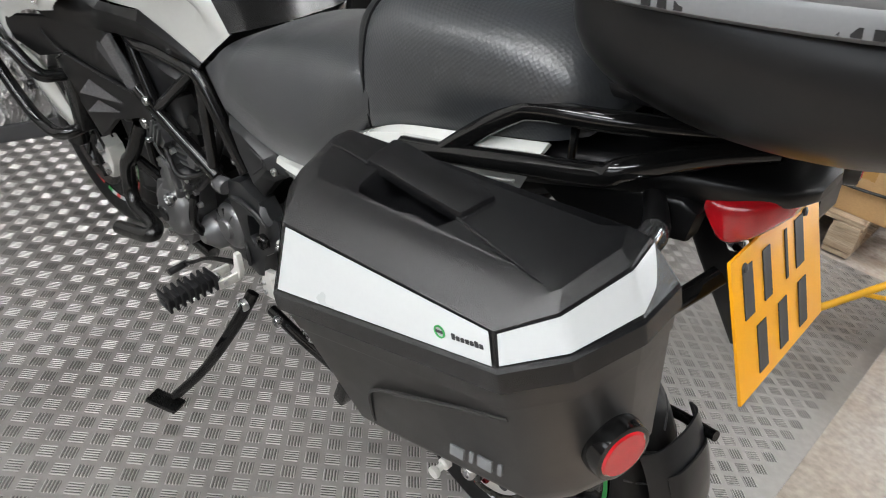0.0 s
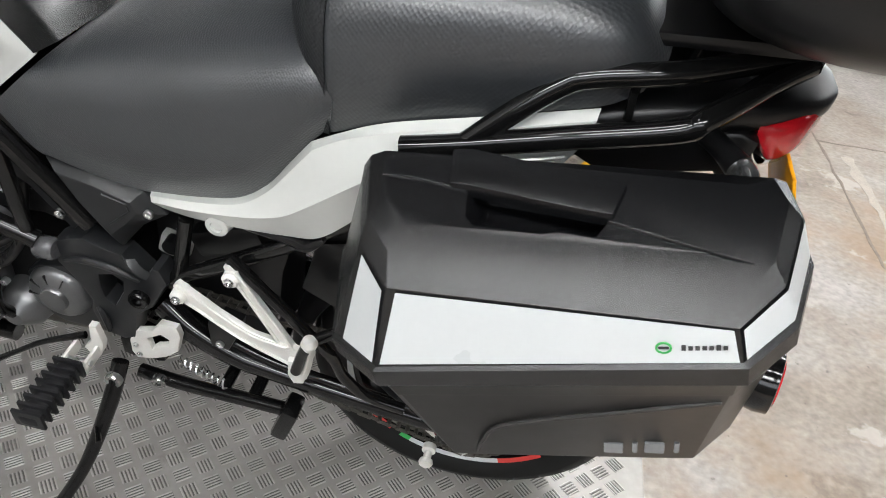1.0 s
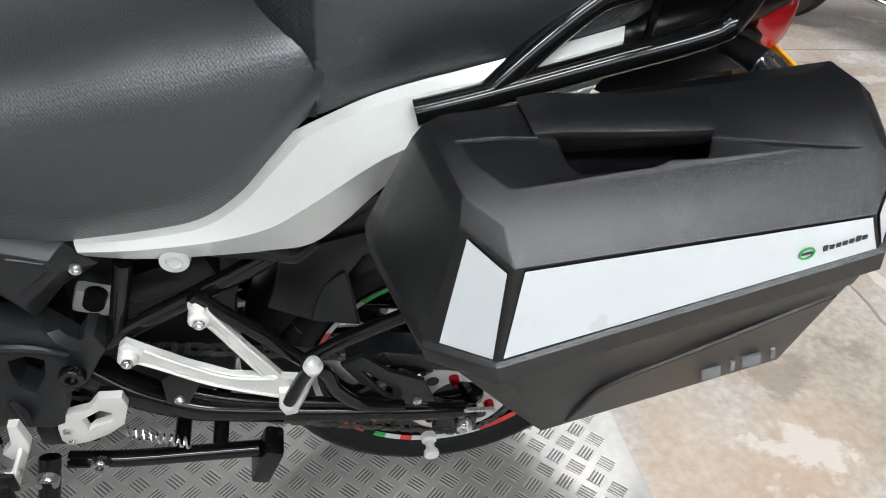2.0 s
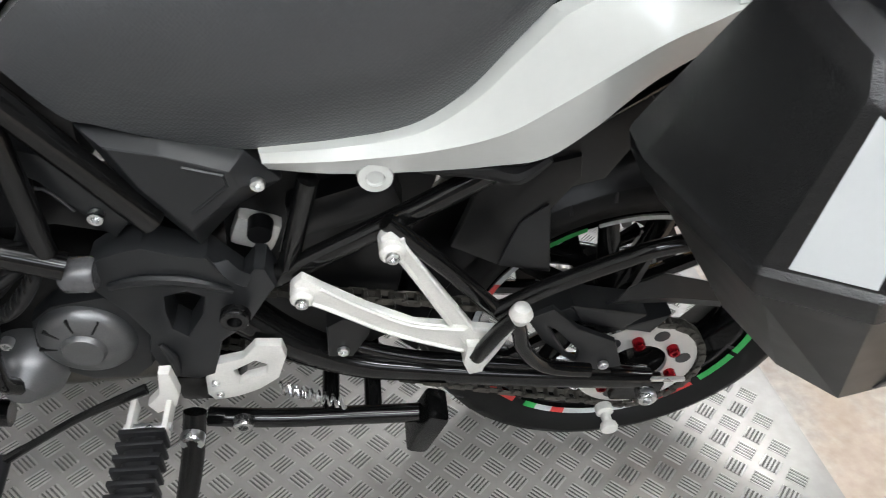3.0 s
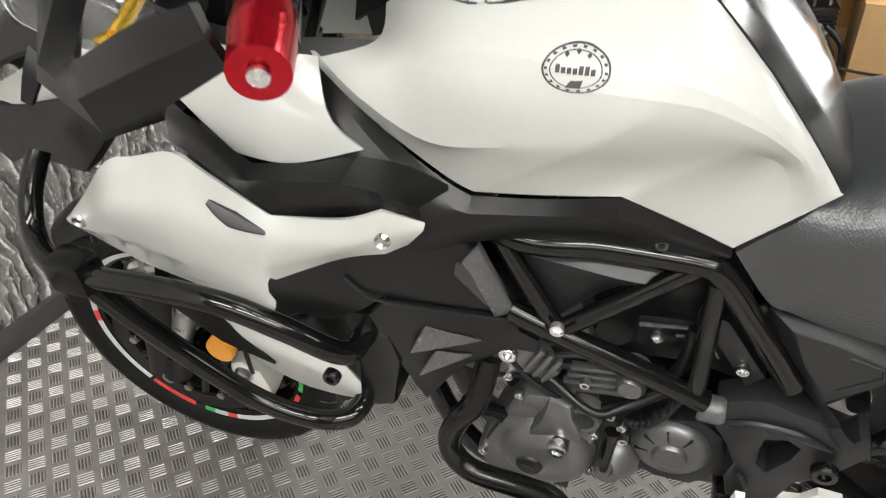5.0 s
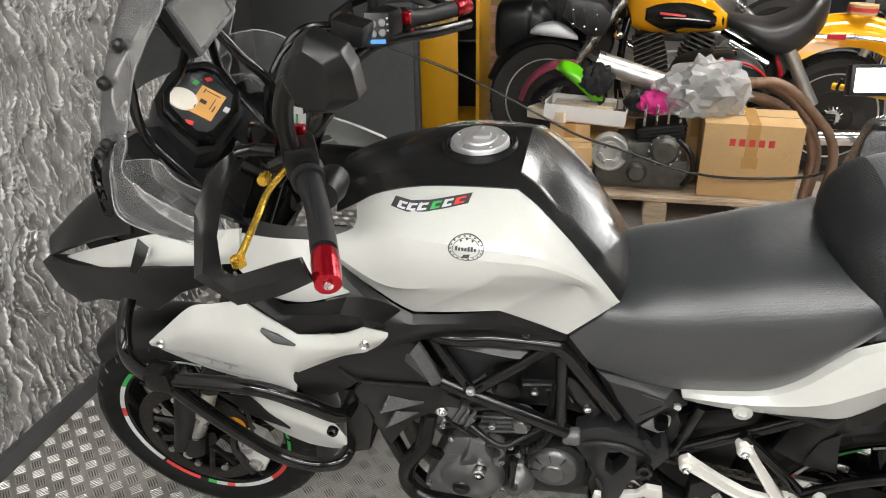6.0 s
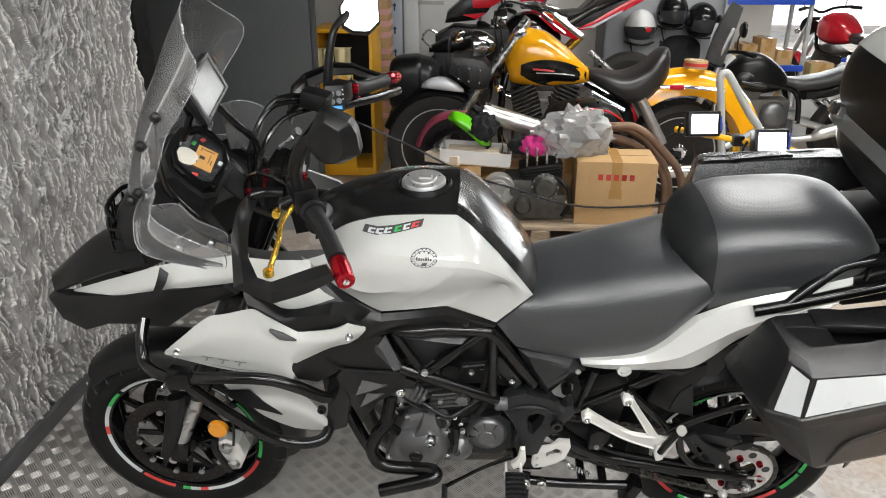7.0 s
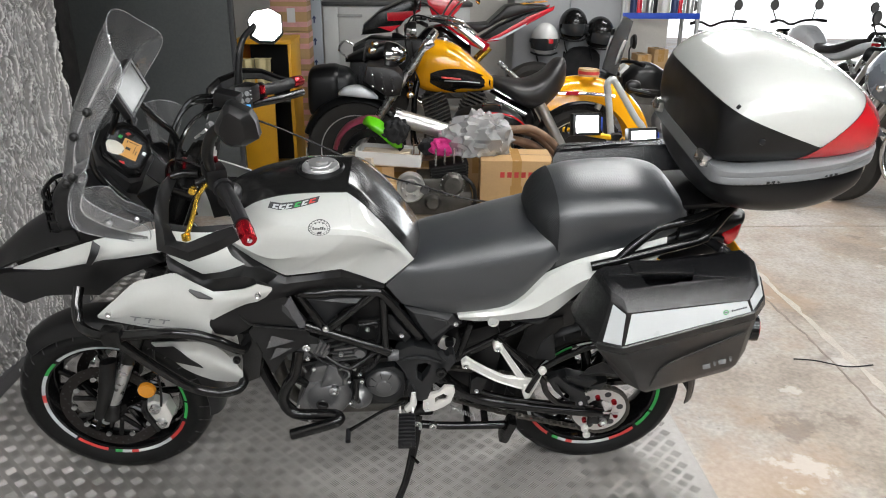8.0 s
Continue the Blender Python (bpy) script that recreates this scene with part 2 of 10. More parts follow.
def lathe(profile, at=(0, 0, 0), axis="y", n=40, bm=None, closed=False):
    """Turns (radius, height) pairs round an axis."""
    bm = bm or bmesh.new()
    rings = []
    for i in range(n):
        a = 2 * math.pi * i / n
        c, s = math.cos(a), math.sin(a)
        ring = []
        for r, h in profile:
            q = {"x": (h, r * c, r * s), "y": (r * c, h, r * s), "z": (r * c, r * s, h)}[axis]
            ring.append(Vector(at) + Vector(q))
        rings.append(ring)
    vs = [[bm.verts.new(q) for q in r] for r in rings]
    k = len(profile)
    for i in range(n):
        a, b = vs[i], vs[(i + 1) % n]
        for j in range(k if closed else k - 1):
            bm.faces.new((a[j], a[(j + 1) % k], b[(j + 1) % k], b[j]))
    if not closed:
        for j in (0, k - 1):
            if profile[j][0] > 1e-4:
                bm.faces.new([v[j] for v in vs])
    bmesh.ops.remove_doubles(bm, verts=bm.verts, dist=1e-5)
    return bm


def box(size, at=(0, 0, 0), bevel=0.0, rot=(0, 0, 0), bm=None, seg=2):
    own = bmesh.new()
    bmesh.ops.create_cube(own, size=1.0)
    bmesh.ops.scale(own, vec=size, verts=own.verts)
    if bevel:
        bmesh.ops.bevel(own, geom=own.edges[:], offset=bevel, segments=seg, affect="EDGES", profile=0.6)
    bmesh.ops.transform(own, matrix=pose(*at, *rot), verts=own.verts)
    if bm is None:
        return own
    return join(bm, own)


def join(bm, other):
    me = bpy.data.meshes.new("tmp")
    other.to_mesh(me)
    other.free()
    bm.from_mesh(me)
    bpy.data.meshes.remove(me)
    return bm


def slab(outline, y0, y1, bevel=0.003, smooth_outline=0, bm=None, holes=()):
    """An outline in x and z made into a plate from y0 (outer) to y1; y0 may be a function of x and z. holes: outlines cut through."""
    pts = [(q[0], q[1]) for q in outline]
    if smooth_outline:
        pts = [(v.x, v.z) for v in spline([(a, 0, b) for a, b in pts], smooth_outline, True)]
    fy = y0 if callable(y0) else (lambda x, z: y0)
    own = bmesh.new()
    loops = [pts] + [list(h) for h in holes]
    edges = []
    for lp in loops:
        vs = [own.verts.new((x, 0, z)) for x, z in lp]
        edges += [own.edges.new((vs[i], vs[(i + 1) % len(vs)])) for i in range(len(vs))]
    bmesh.ops.triangle_fill(own, use_beauty=True, use_dissolve=False, edges=edges)
    front = own.faces[:]
    got = bmesh.ops.extrude_face_region(own, geom=front)
    back = [v for v in got["geom"] if isinstance(v, bmesh.types.BMVert)]
    backset = set(back)
    thick = (y1 - y0) if not callable(y0) else y1
    for v in own.verts:
        base = fy(v.co.x, v.co.z)
        v.co.y = base + thick if v in backset else base
    if bevel:
        rim = [e for e in own.edges if not (e.verts[0] in backset) and not (e.verts[1] in backset) and any(len(set(f.verts) & backset) for f in e.link_faces)]
        bmesh.ops.bevel(own, geom=rim, offset=bevel, segments=2, affect="EDGES", profile=0.6)
    if bm is None:
        return own
    return join(bm, own)


def patch(rows, nu=24, nv=10, thick=0.004, bm=None, toward=(0, 0, 0)):
    """A curved panel through rows of control points, with thickness towards a point."""
    bm = bm or bmesh.new()
    along = [spline(r, nu) for r in rows]
    cols = [spline([a[i] for a in along], nv) for i in range(nu)]
    grid = [[bm.verts.new(cols[i][j]) for i in range(nu)] for j in range(nv)]
    faces = [bm.faces.new((grid[j][i], grid[j][i + 1], grid[j + 1][i + 1], grid[j + 1][i])) for j in range(nv - 1) for i in range(nu - 1)]
    if thick:
        for v in bm.verts:
            v.normal_update()
        n0 = sum((f.calc_center_median() for f in faces), Vector()) / len(faces)
        for f in faces:
            f.normal_update()
        nn = sum((f.normal for f in faces), Vector())
        if nn.dot(Vector(toward) - n0) > 0:
            bmesh.ops.reverse_faces(bm, faces=faces)
        bmesh.ops.solidify(bm, geom=faces, thickness=thick)
    return bm


def resample(pts, hard, per):
    """Points along a curve through pts that keeps its corners at the hard indices."""
    cuts = [0, *hard, len(pts) - 1]
    out = []
    for a, b in zip(cuts, cuts[1:]):
        out += spline(pts[a:b + 1], (b - a) * per + 1)[:-1]
    return out + [Vector(pts[-1])]


def panel(rows, hard_u=(), hard_v=(), du=4, dv=4, thick=0.004, toward=(0, 0, 0)):
    """A moulded panel through rows of points, with pressed creases along the hard columns and rows."""
    bm = bmesh.new()
    along = [resample(r, hard_u, du) for r in rows]
    cols = [resample([a[i] for a in along], hard_v, dv) for i in range(len(along[0]))]
    grid = [[bm.verts.new(q) for q in c] for c in cols]
    faces = [bm.faces.new((a[j], b[j], b[j + 1], a[j + 1])) for a, b in zip(grid, grid[1:]) for j in range(len(a) - 1)]
    if thick:
        n0 = sum((f.calc_center_median() for f in faces), Vector()) / len(faces)
        for f in faces:
            f.normal_update()
        if sum((f.normal for f in faces), Vector()).dot(Vector(toward) - n0) > 0:
            bmesh.ops.reverse_faces(bm, faces=faces)
        for v in bm.verts:
            v.normal_update()
        bmesh.ops.solidify(bm, geom=faces, thickness=thick)
    return bm


def cushion(low, top, wide, steps=5):
    """A seat: bottom edge points (x, half width, z), ridge points (x, z) and the widest half width of each station."""
    k = len(low)
    stations = []
    for (xb, yb, zb), (xt, zt), w in zip(low, top, wide):
        half = []
        for y, f in ((yb, 0.0), (w, 0.30), (w * 0.985, 0.58), (w * 0.90, 0.80), (w * 0.66, 0.94), (w * 0.33, 0.99), (0, 1.0)):
            half.append((xb + (xt - xb) * f, -y, zb + (zt - zb) * f))
        stations.append(half + [(x, -y, z) for x, y, z in half[-2::-1]])
    bm = bmesh.new()
    lanes = [spline([s[i] for s in stations], (k - 1) * steps + 1) for i in range(13)]
    rings = [spline([ln[j] for ln in lanes], 37) for j in range(len(lanes[0]))]
    skin(bm, rings)
    return bm
def mirrored(bm):
    """The same shape on the other side of the plane y = 0."""
    twin = bm.copy()
    bmesh.ops.scale(twin, vec=(1, -1, 1), verts=twin.verts)
    bmesh.ops.reverse_faces(twin, faces=twin.faces)
    return twin


def oval(x, hw, zb, zt, n=28, p=2.6, flat_bottom=0.0):
    """A rounded cross-section at x."""
    out = []
    for i in range(n):
        a = 2 * math.pi * i / n
        c, s = math.cos(a), math.sin(a)
        y = hw * math.copysign(abs(c) ** (2 / p), c)
        z = (zb + zt) / 2 + (zt - zb) / 2 * math.copysign(abs(s) ** (2 / p), s)
        out.append(Vector((x, y, z)))
    return out


def body(sections, steps=24, p=2.6, n=28):
    """A rounded body through cross-sections (x, half width, bottom, top)."""
    bm = bmesh.new()
    k = len(sections)
    cols = [spline([(s[0], s[j], 0) for s in sections], steps) for j in (1, 2, 3)]
    skin(bm, [oval(cols[0][i].x, cols[0][i].y, cols[1][i].y, cols[2][i].y, n, p) for i in range(steps)])
    return bm


def bolt(at, r=0.006, h=0.005, axis="y", out=-1, bm=None):
    """A hexagon-socket screw head."""
    prof = [(r * 0.5, h * out * 0.4), (r * 0.5, h * out), (r * 0.9, h * out), (r, h * out * 0.8), (r, 0)]
    return lathe([(0.0001, h * out * 0.4)] + prof, at, axis, 12, bm)


# ---- the room ----
def noise_mat(name, colours, scale, rough, stretch=(1, 1, 1), detail=8, bump=0.3, bscale=40, dist=0.004, distort=0.0, metal=0.0, grain=0.5):
    """Mottled mineral surface: a ramp over stretched noise, with a second finer noise on top."""
    m = bpy.data.materials.new(name)
    t, b = nodes_of(m)
    tc = t.nodes.new("ShaderNodeTexCoord")
    mp = t.nodes.new("ShaderNodeMapping")
    mp.inputs["Scale"].default_value = stretch
    t.links.new(tc.outputs["Object"], mp.inputs["Vector"])
    nz = t.nodes.new("ShaderNodeTexNoise")
    nz.inputs["Scale"].default_value, nz.inputs["Detail"].default_value, nz.inputs["Roughness"].default_value = scale, detail, 0.62
    nz.inputs["Distortion"].default_value = distort
    t.links.new(mp.outputs["Vector"], nz.inputs["Vector"])
    fine = t.nodes.new("ShaderNodeTexNoise")
    fine.inputs["Scale"].default_value, fine.inputs["Detail"].default_value = bscale, 6
    t.links.new(mp.outputs["Vector"], fine.inputs["Vector"])
    ramp = t.nodes.new("ShaderNodeValToRGB")
    els = ramp.color_ramp.elements
    while len(els) < len(colours):
        els.new(0.5)
    for e, (pos, col) in zip(els, colours):
        e.position, e.color = pos, (*col, 1)
    t.links.new(nz.outputs["Fac"], ramp.inputs["Fac"])
    mx = t.nodes.new("ShaderNodeMix")
    mx.data_type, mx.blend_type = "RGBA", "OVERLAY"
    mx.inputs[0].default_value = grain
    t.links.new(ramp.outputs["Color"], mx.inputs[6])
    t.links.new(fine.outputs["Fac"], mx.inputs[7])
    t.links.new(mx.outputs[2], b.inputs["Base Color"])
    rr = t.nodes.new("ShaderNodeMapRange")
    rr.inputs["To Min"].default_value, rr.inputs["To Max"].default_value = rough - 0.15, rough + 0.15
    t.links.new(nz.outputs["Fac"], rr.inputs["Value"])
    t.links.new(rr.outputs["Result"], b.inputs["Roughness"])
    b.inputs["Metallic"].default_value = metal
    add = t.nodes.new("ShaderNodeMath")
    add.operation = "ADD"
    t.links.new(nz.outputs["Fac"], add.inputs[0])
    t.links.new(fine.outputs["Fac"], add.inputs[1])
    bn = t.nodes.new("ShaderNodeBump")
    bn.inputs["Strength"].default_value, bn.inputs["Distance"].default_value = bump, dist
    t.links.new(add.outputs["Value"], bn.inputs["Height"])
    t.links.new(bn.outputs["Normal"], b.inputs["Normal"])
    return m


M_CONCRETE = noise_mat("stained_concrete", ((0.30, (0.20, 0.165, 0.135)), (0.45, (0.33, 0.28, 0.235)), (0.58, (0.40, 0.37, 0.34)), (0.7, (0.46, 0.43, 0.41))), 1.3, 0.6, bump=0.25, bscale=55, grain=0.45)
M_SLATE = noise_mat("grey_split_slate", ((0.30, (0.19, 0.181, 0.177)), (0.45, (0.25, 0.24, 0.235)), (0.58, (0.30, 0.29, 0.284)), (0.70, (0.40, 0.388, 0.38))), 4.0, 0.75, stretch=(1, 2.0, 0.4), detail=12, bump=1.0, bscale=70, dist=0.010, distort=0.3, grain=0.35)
M_TREAD = surf("tread_plate_alloy", (0.31, 0.296, 0.282), 0.52, metal=0.6, var=0.18, scale=2.2, fine=0.35, bump=0.10, rough_var=0.35)
M_TREADBAR = surf("tread_bar_alloy", (0.40, 0.384, 0.369), 0.46, metal=0.75, var=0.22, scale=2.2, fine=0.4, bump=0.05, rough_var=0.3)
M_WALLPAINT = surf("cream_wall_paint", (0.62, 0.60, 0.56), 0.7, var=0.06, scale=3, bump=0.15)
# dark colours for unseen walls and ceiling, picked to deepen reflections in black parts
M_DIMWALL = surf("reflection_dark_wall", (0.13, 0.125, 0.12), 0.7, var=0.15, scale=3, bump=0.2)
M_CEIL = surf("reflection_dark_ceiling", (0.09, 0.09, 0.09), 0.7, var=0.06, scale=2, bump=0.1)
M_DARKBOARD = surf("dark_grey_board", (0.075, 0.080, 0.080), 0.55, var=0.15, scale=3, bump=0.1)
M_PANE = clear("window_glass", (0.97, 0.98, 0.98), 0.02, 0.96)
M_EDGE = surf("dark_skirting", (0.055, 0.055, 0.058), 0.5, var=0.15, bump=0.1)
M_POST = surf("black_post_paint", (0.008, 0.008, 0.008), 0.6, var=0.2, bump=0.1, spec=0.2)

def add_veins(m, scale, stretch, colour, width, relief):
    """Pale raised ridges wandering over a stone surface."""
    t = m.node_tree
    b = t.nodes["Principled BSDF"]
    tc = t.nodes.new("ShaderNodeTexCoord")
    mp = t.nodes.new("ShaderNodeMapping")
    mp.inputs["Scale"].default_value = stretch
    t.links.new(tc.outputs["Object"], mp.inputs["Vector"])
    wob = t.nodes.new("ShaderNodeTexNoise")
    wob.inputs["Scale"].default_value, wob.inputs["Detail"].default_value = scale, 7
    wob.inputs["Roughness"].default_value, wob.inputs["Distortion"].default_value = 0.6, 0.6
    t.links.new(mp.outputs["Vector"], wob.inputs["Vector"])
    off = t.nodes.new("ShaderNodeMath")
    off.operation, off.inputs[1].default_value = "SUBTRACT", 0.5
    t.links.new(wob.outputs["Fac"], off.inputs[0])
    ab = t.nodes.new("ShaderNodeMath")
    ab.operation = "ABSOLUTE"
    t.links.new(off.outputs["Value"], ab.inputs[0])
    mr = t.nodes.new("ShaderNodeMapRange")
    mr.inputs["From Min"].default_value, mr.inputs["From Max"].default_value = 0.0, width
    mr.inputs["To Min"].default_value, mr.inputs["To Max"].default_value = 1.0, 0.0
    t.links.new(ab.outputs["Value"], mr.inputs["Value"])
    brk = t.nodes.new("ShaderNodeTexNoise")
    brk.inputs["Scale"].default_value, brk.inputs["Detail"].default_value = 4.0, 3
    t.links.new(tc.outputs["Object"], brk.inputs["Vector"])
    br = t.nodes.new("ShaderNodeMapRange")
    br.inputs["From Min"].default_value, br.inputs["From Max"].default_value = 0.36, 0.52
    t.links.new(brk.outputs["Fac"], br.inputs["Value"])
    mu = t.nodes.new("ShaderNodeMath")
    mu.operation = "MULTIPLY"
    t.links.new(mr.outputs["Result"], mu.inputs[0])
    t.links.new(br.outputs["Result"], mu.inputs[1])
    mx = t.nodes.new("ShaderNodeMix")
    mx.data_type = "RGBA"
    old = b.inputs["Base Color"].links[0].from_socket
    t.links.new(mu.outputs["Value"], mx.inputs[0])
    t.links.new(old, mx.inputs[6])
    mx.inputs[7].default_value = (*colour, 1)
    t.links.new(mx.outputs[2], b.inputs["Base Color"])
    bn = t.nodes.new("ShaderNodeBump")
    bn.inputs["Strength"].default_value, bn.inputs["Distance"].default_value, bn.invert = abs(relief), 0.012, relief < 0
    t.links.new(mu.outputs["Value"], bn.inputs["Height"])
    t.links.new(b.inputs["Normal"].links[0].from_socket, bn.inputs["Normal"])
    t.links.new(bn.outputs["Normal"], b.inputs["Normal"])


add_veins(M_SLATE, 1.5, (1, 1.7, 0.8), (0.86, 0.85, 0.84), 0.016, 1.0)


def pale_crests(m, colour, low, high, most):
    """Mixes a paler colour into the raised edges of the stone, by pointiness."""
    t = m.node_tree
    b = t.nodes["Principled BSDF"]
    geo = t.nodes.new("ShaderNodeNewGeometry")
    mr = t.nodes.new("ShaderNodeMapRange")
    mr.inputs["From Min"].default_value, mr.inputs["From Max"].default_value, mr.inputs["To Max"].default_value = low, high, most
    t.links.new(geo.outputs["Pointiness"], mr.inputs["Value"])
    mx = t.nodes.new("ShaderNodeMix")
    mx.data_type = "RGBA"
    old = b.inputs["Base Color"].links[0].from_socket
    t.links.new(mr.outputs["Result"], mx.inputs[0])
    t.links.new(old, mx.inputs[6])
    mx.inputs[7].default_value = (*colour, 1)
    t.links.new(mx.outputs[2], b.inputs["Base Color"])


pale_crests(M_SLATE, (0.82, 0.80, 0.78), 0.525, 0.58, 0.9)
def add_stains(m, specs):
    """Irregular stains with their own shape over a base colour: (scale, low, high, colour, strength)."""
    t = m.node_tree
    b = t.nodes["Principled BSDF"]
    tc = t.nodes.new("ShaderNodeTexCoord")
    for k, (scale, lo, hi, colour, most) in enumerate(specs):
        mp = t.nodes.new("ShaderNodeMapping")
        mp.inputs["Location"].default_value = (k * 3.7, k * 1.9, 0)
        t.links.new(tc.outputs["Object"], mp.inputs["Vector"])
        nz = t.nodes.new("ShaderNodeTexNoise")
        nz.inputs["Scale"].default_value, nz.inputs["Detail"].default_value, nz.inputs["Roughness"].default_value = scale, 9, 0.65
        t.links.new(mp.outputs["Vector"], nz.inputs["Vector"])
        mr = t.nodes.new("ShaderNodeMapRange")
        mr.inputs["From Min"].default_value, mr.inputs["From Max"].default_value, mr.inputs["To Max"].default_value = lo, hi, most
        t.links.new(nz.outputs["Fac"], mr.inputs["Value"])
        mx = t.nodes.new("ShaderNodeMix")
        mx.data_type = "RGBA"
        old = b.inputs["Base Color"].links[0].from_socket
        t.links.new(mr.outputs["Result"], mx.inputs[0])
        t.links.new(old, mx.inputs[6])
        mx.inputs[7].default_value = (*colour, 1)
        t.links.new(mx.outputs[2], b.inputs["Base Color"])


add_stains(M_CONCRETE, ((1.1, 0.52, 0.62, (0.36, 0.24, 0.15), 0.55), (3.1, 0.60, 0.66, (0.15, 0.12, 0.10), 0.55), (2.2, 0.60, 0.63, (0.55, 0.52, 0.49), 0.6), (26.0, 0.66, 0.70, (0.10, 0.085, 0.075), 0.6)))
add_stains(M_TREAD, ((1.6, 0.55, 0.72, (0.22, 0.20, 0.18), 0.5), (9.0, 0.62, 0.70, (0.16, 0.14, 0.125), 0.45)))
solid("floor", box((20.0, 26.2, 0.10), (6.0, 8.9, -0.056)), M_CONCRETE, "worn stained concrete workshop floor with patched cracks", "floor", kind="structure")

# slate-faced wall at the front of the motorcycle, with a dark skirting
def rough_stone(y0, y1, z1, x, step):
    """A stone face with split ridges, standing in front of its backing."""
    ny, nz = int((y1 - y0) / step) + 1, int(z1 / step) + 1
    vs, fs = [], []
    for j in range(nz):
        for i in range(ny):
            y, z = y0 + i * step, j * step
            q = Vector((0.3, y * 1.5, z * 0.8))
            warp = noise.noise_vector(q * 2.2) * 0.25
            h = noise.ridged_multi_fractal(q * 2.0 + warp, 0.9, 2.1, 3, 1.0, 2.0)
            wander = 1.6 * noise.noise(Vector((1.3, y * 3, z * 4))) + 0.5 * noise.noise(Vector((5.1, y * 9, z * 17)))
            g = noise.ridged_multi_fractal(Vector((0.7, y * 24 + wander, z * 3.4)) + warp * 4, 0.8, 2.2, 3, 1.0, 2.0)
            f = noise.ridged_multi_fractal(Vector((2.7, y * 62 + wander * 2, z * 8)) + warp * 7, 0.7, 2.1, 2, 1.0, 2.0)
            sheet = 3.0 * noise.noise(Vector((4.4, y * 2.6 + 0.10 * wander, z * 1.5))) + 0.3 * noise.noise(Vector((9.1, y * 14, z * 9)))
            sheet = math.floor(sheet) + min(1.0, (sheet - math.floor(sheet)) / 0.15)
            edge = min(1, (y1 - y) / 0.02, (z1 - z) / 0.02 + 0.1)
            vs.append((x + (0.016 * h + 0.026 * g + 0.020 * f + 0.009 * sheet - 0.055) * edge, y, z))
    for j in range(nz - 1):
        for i in range(ny - 1):
            o = j * ny + i
            fs.append((o, o + 1, o + ny + 1, o + ny))
    n = len(vs)
    rim = [j * ny + ny - 1 for j in range(nz)]
    vs += [(x - 0.05, y1, vs[k][2]) for k in rim]
    fs += [(rim[j], n + j, n + j + 1, rim[j + 1]) for j in range(nz - 1)]
    me = bpy.data.meshes.new("wall_slate")
    me.from_pydata(vs, [], fs)
    me.materials.append(M_SLATE)
    me.polygons.foreach_set("use_smooth", [True] * len(me.polygons))
    return me


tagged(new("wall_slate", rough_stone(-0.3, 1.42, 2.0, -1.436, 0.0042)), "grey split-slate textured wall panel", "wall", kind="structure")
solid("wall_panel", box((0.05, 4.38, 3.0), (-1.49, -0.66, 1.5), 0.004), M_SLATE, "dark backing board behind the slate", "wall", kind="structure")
solid("wall_post", box((0.10, 0.14, 2.99), (-1.455, 1.495, 1.5), 0.006), M_POST, "dark post closing the end of the slate wall", "post", kind="structure")
solid("baseboard", box((0.022, 4.4, 0.06), (-1.414, -0.66, 0.032), 0.003), M_EDGE, "dark grey skirting along the slate wall", "baseboard", kind="structure")
# walls out of view, kept dark so glossy blacks mirror darkness
solid("wall_west", box((0.1, 9.0, 3.0), (-3.2, 4.2, 1.5)), M_DIMWALL, "unseen side wall, darkened for deeper reflections", "wall", kind="structure")
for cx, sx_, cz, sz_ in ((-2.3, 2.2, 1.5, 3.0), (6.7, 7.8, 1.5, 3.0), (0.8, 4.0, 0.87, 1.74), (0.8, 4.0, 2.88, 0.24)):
    solid("wall_south", box((sx_, 0.1, sz_), (cx, -4.0, cz)), M_DIMWALL, "unseen wall behind the camera, darkened for deeper reflections", "wall", kind="structure")
# added window, out of view, to give the fill light an opening
win = thing("window_1", "unseen long window added high in the front wall for fill light", "window", pose(0.8, -4.0, 2.25), kind="structure")
part("window_frame", join(join(box((4.0, 0.07, 0.05), (0, 0, 0.48)), box((4.0, 0.07, 0.05), (0, 0, -0.48))), join(box((0.05, 0.07, 0.91), (-1.975, 0, 0)), box((0.05, 0.07, 0.91), (1.975, 0, 0)))), M_EDGE, win)
for k in range(1, 5):
    part("mullion", box((0.04, 0.06, 0.91), (-2.0 + 0.8 * k, 0, 0)), M_EDGE, win)
for k in range(5):
    part("pane", box((0.74, 0.006, 0.90), (-1.6 + 0.8 * k, 0, 0)), M_PANE, win, "window pane").visible_shadow = False
solid("wall_east", box((0.1, 14.5, 3.0), (9.6, 3.2, 1.5)), M_DIMWALL, "unseen side wall, darkened for deeper reflections", "wall", kind="structure")
solid("wall_north", box((6.1, 0.12, 3.0), (-0.15, 5.9, 1.5)), M_WALLPAINT, "cream painted back wall of the workshop", "wall", kind="structure")
solid("ceiling", box((14.0, 15.0, 0.1), (3.2, 3.3, 3.06)), M_CEIL, "unseen workshop ceiling, darkened for deeper reflections", "ceiling", kind="structure")
M_BRIGHT = glow("hazy_daylight", (0.96, 0.98, 1.0), 1.5)
solid("backdrop", box((26.0, 0.1, 7.0), (12.0, 16.0, 3.4)), M_BRIGHT, "bright hazy daylight outside the open shutter", "backdrop", kind="structure")
M_TUBE = glow("lit_tube", (1.0, 0.98, 0.95), 14.0)
fitting = None
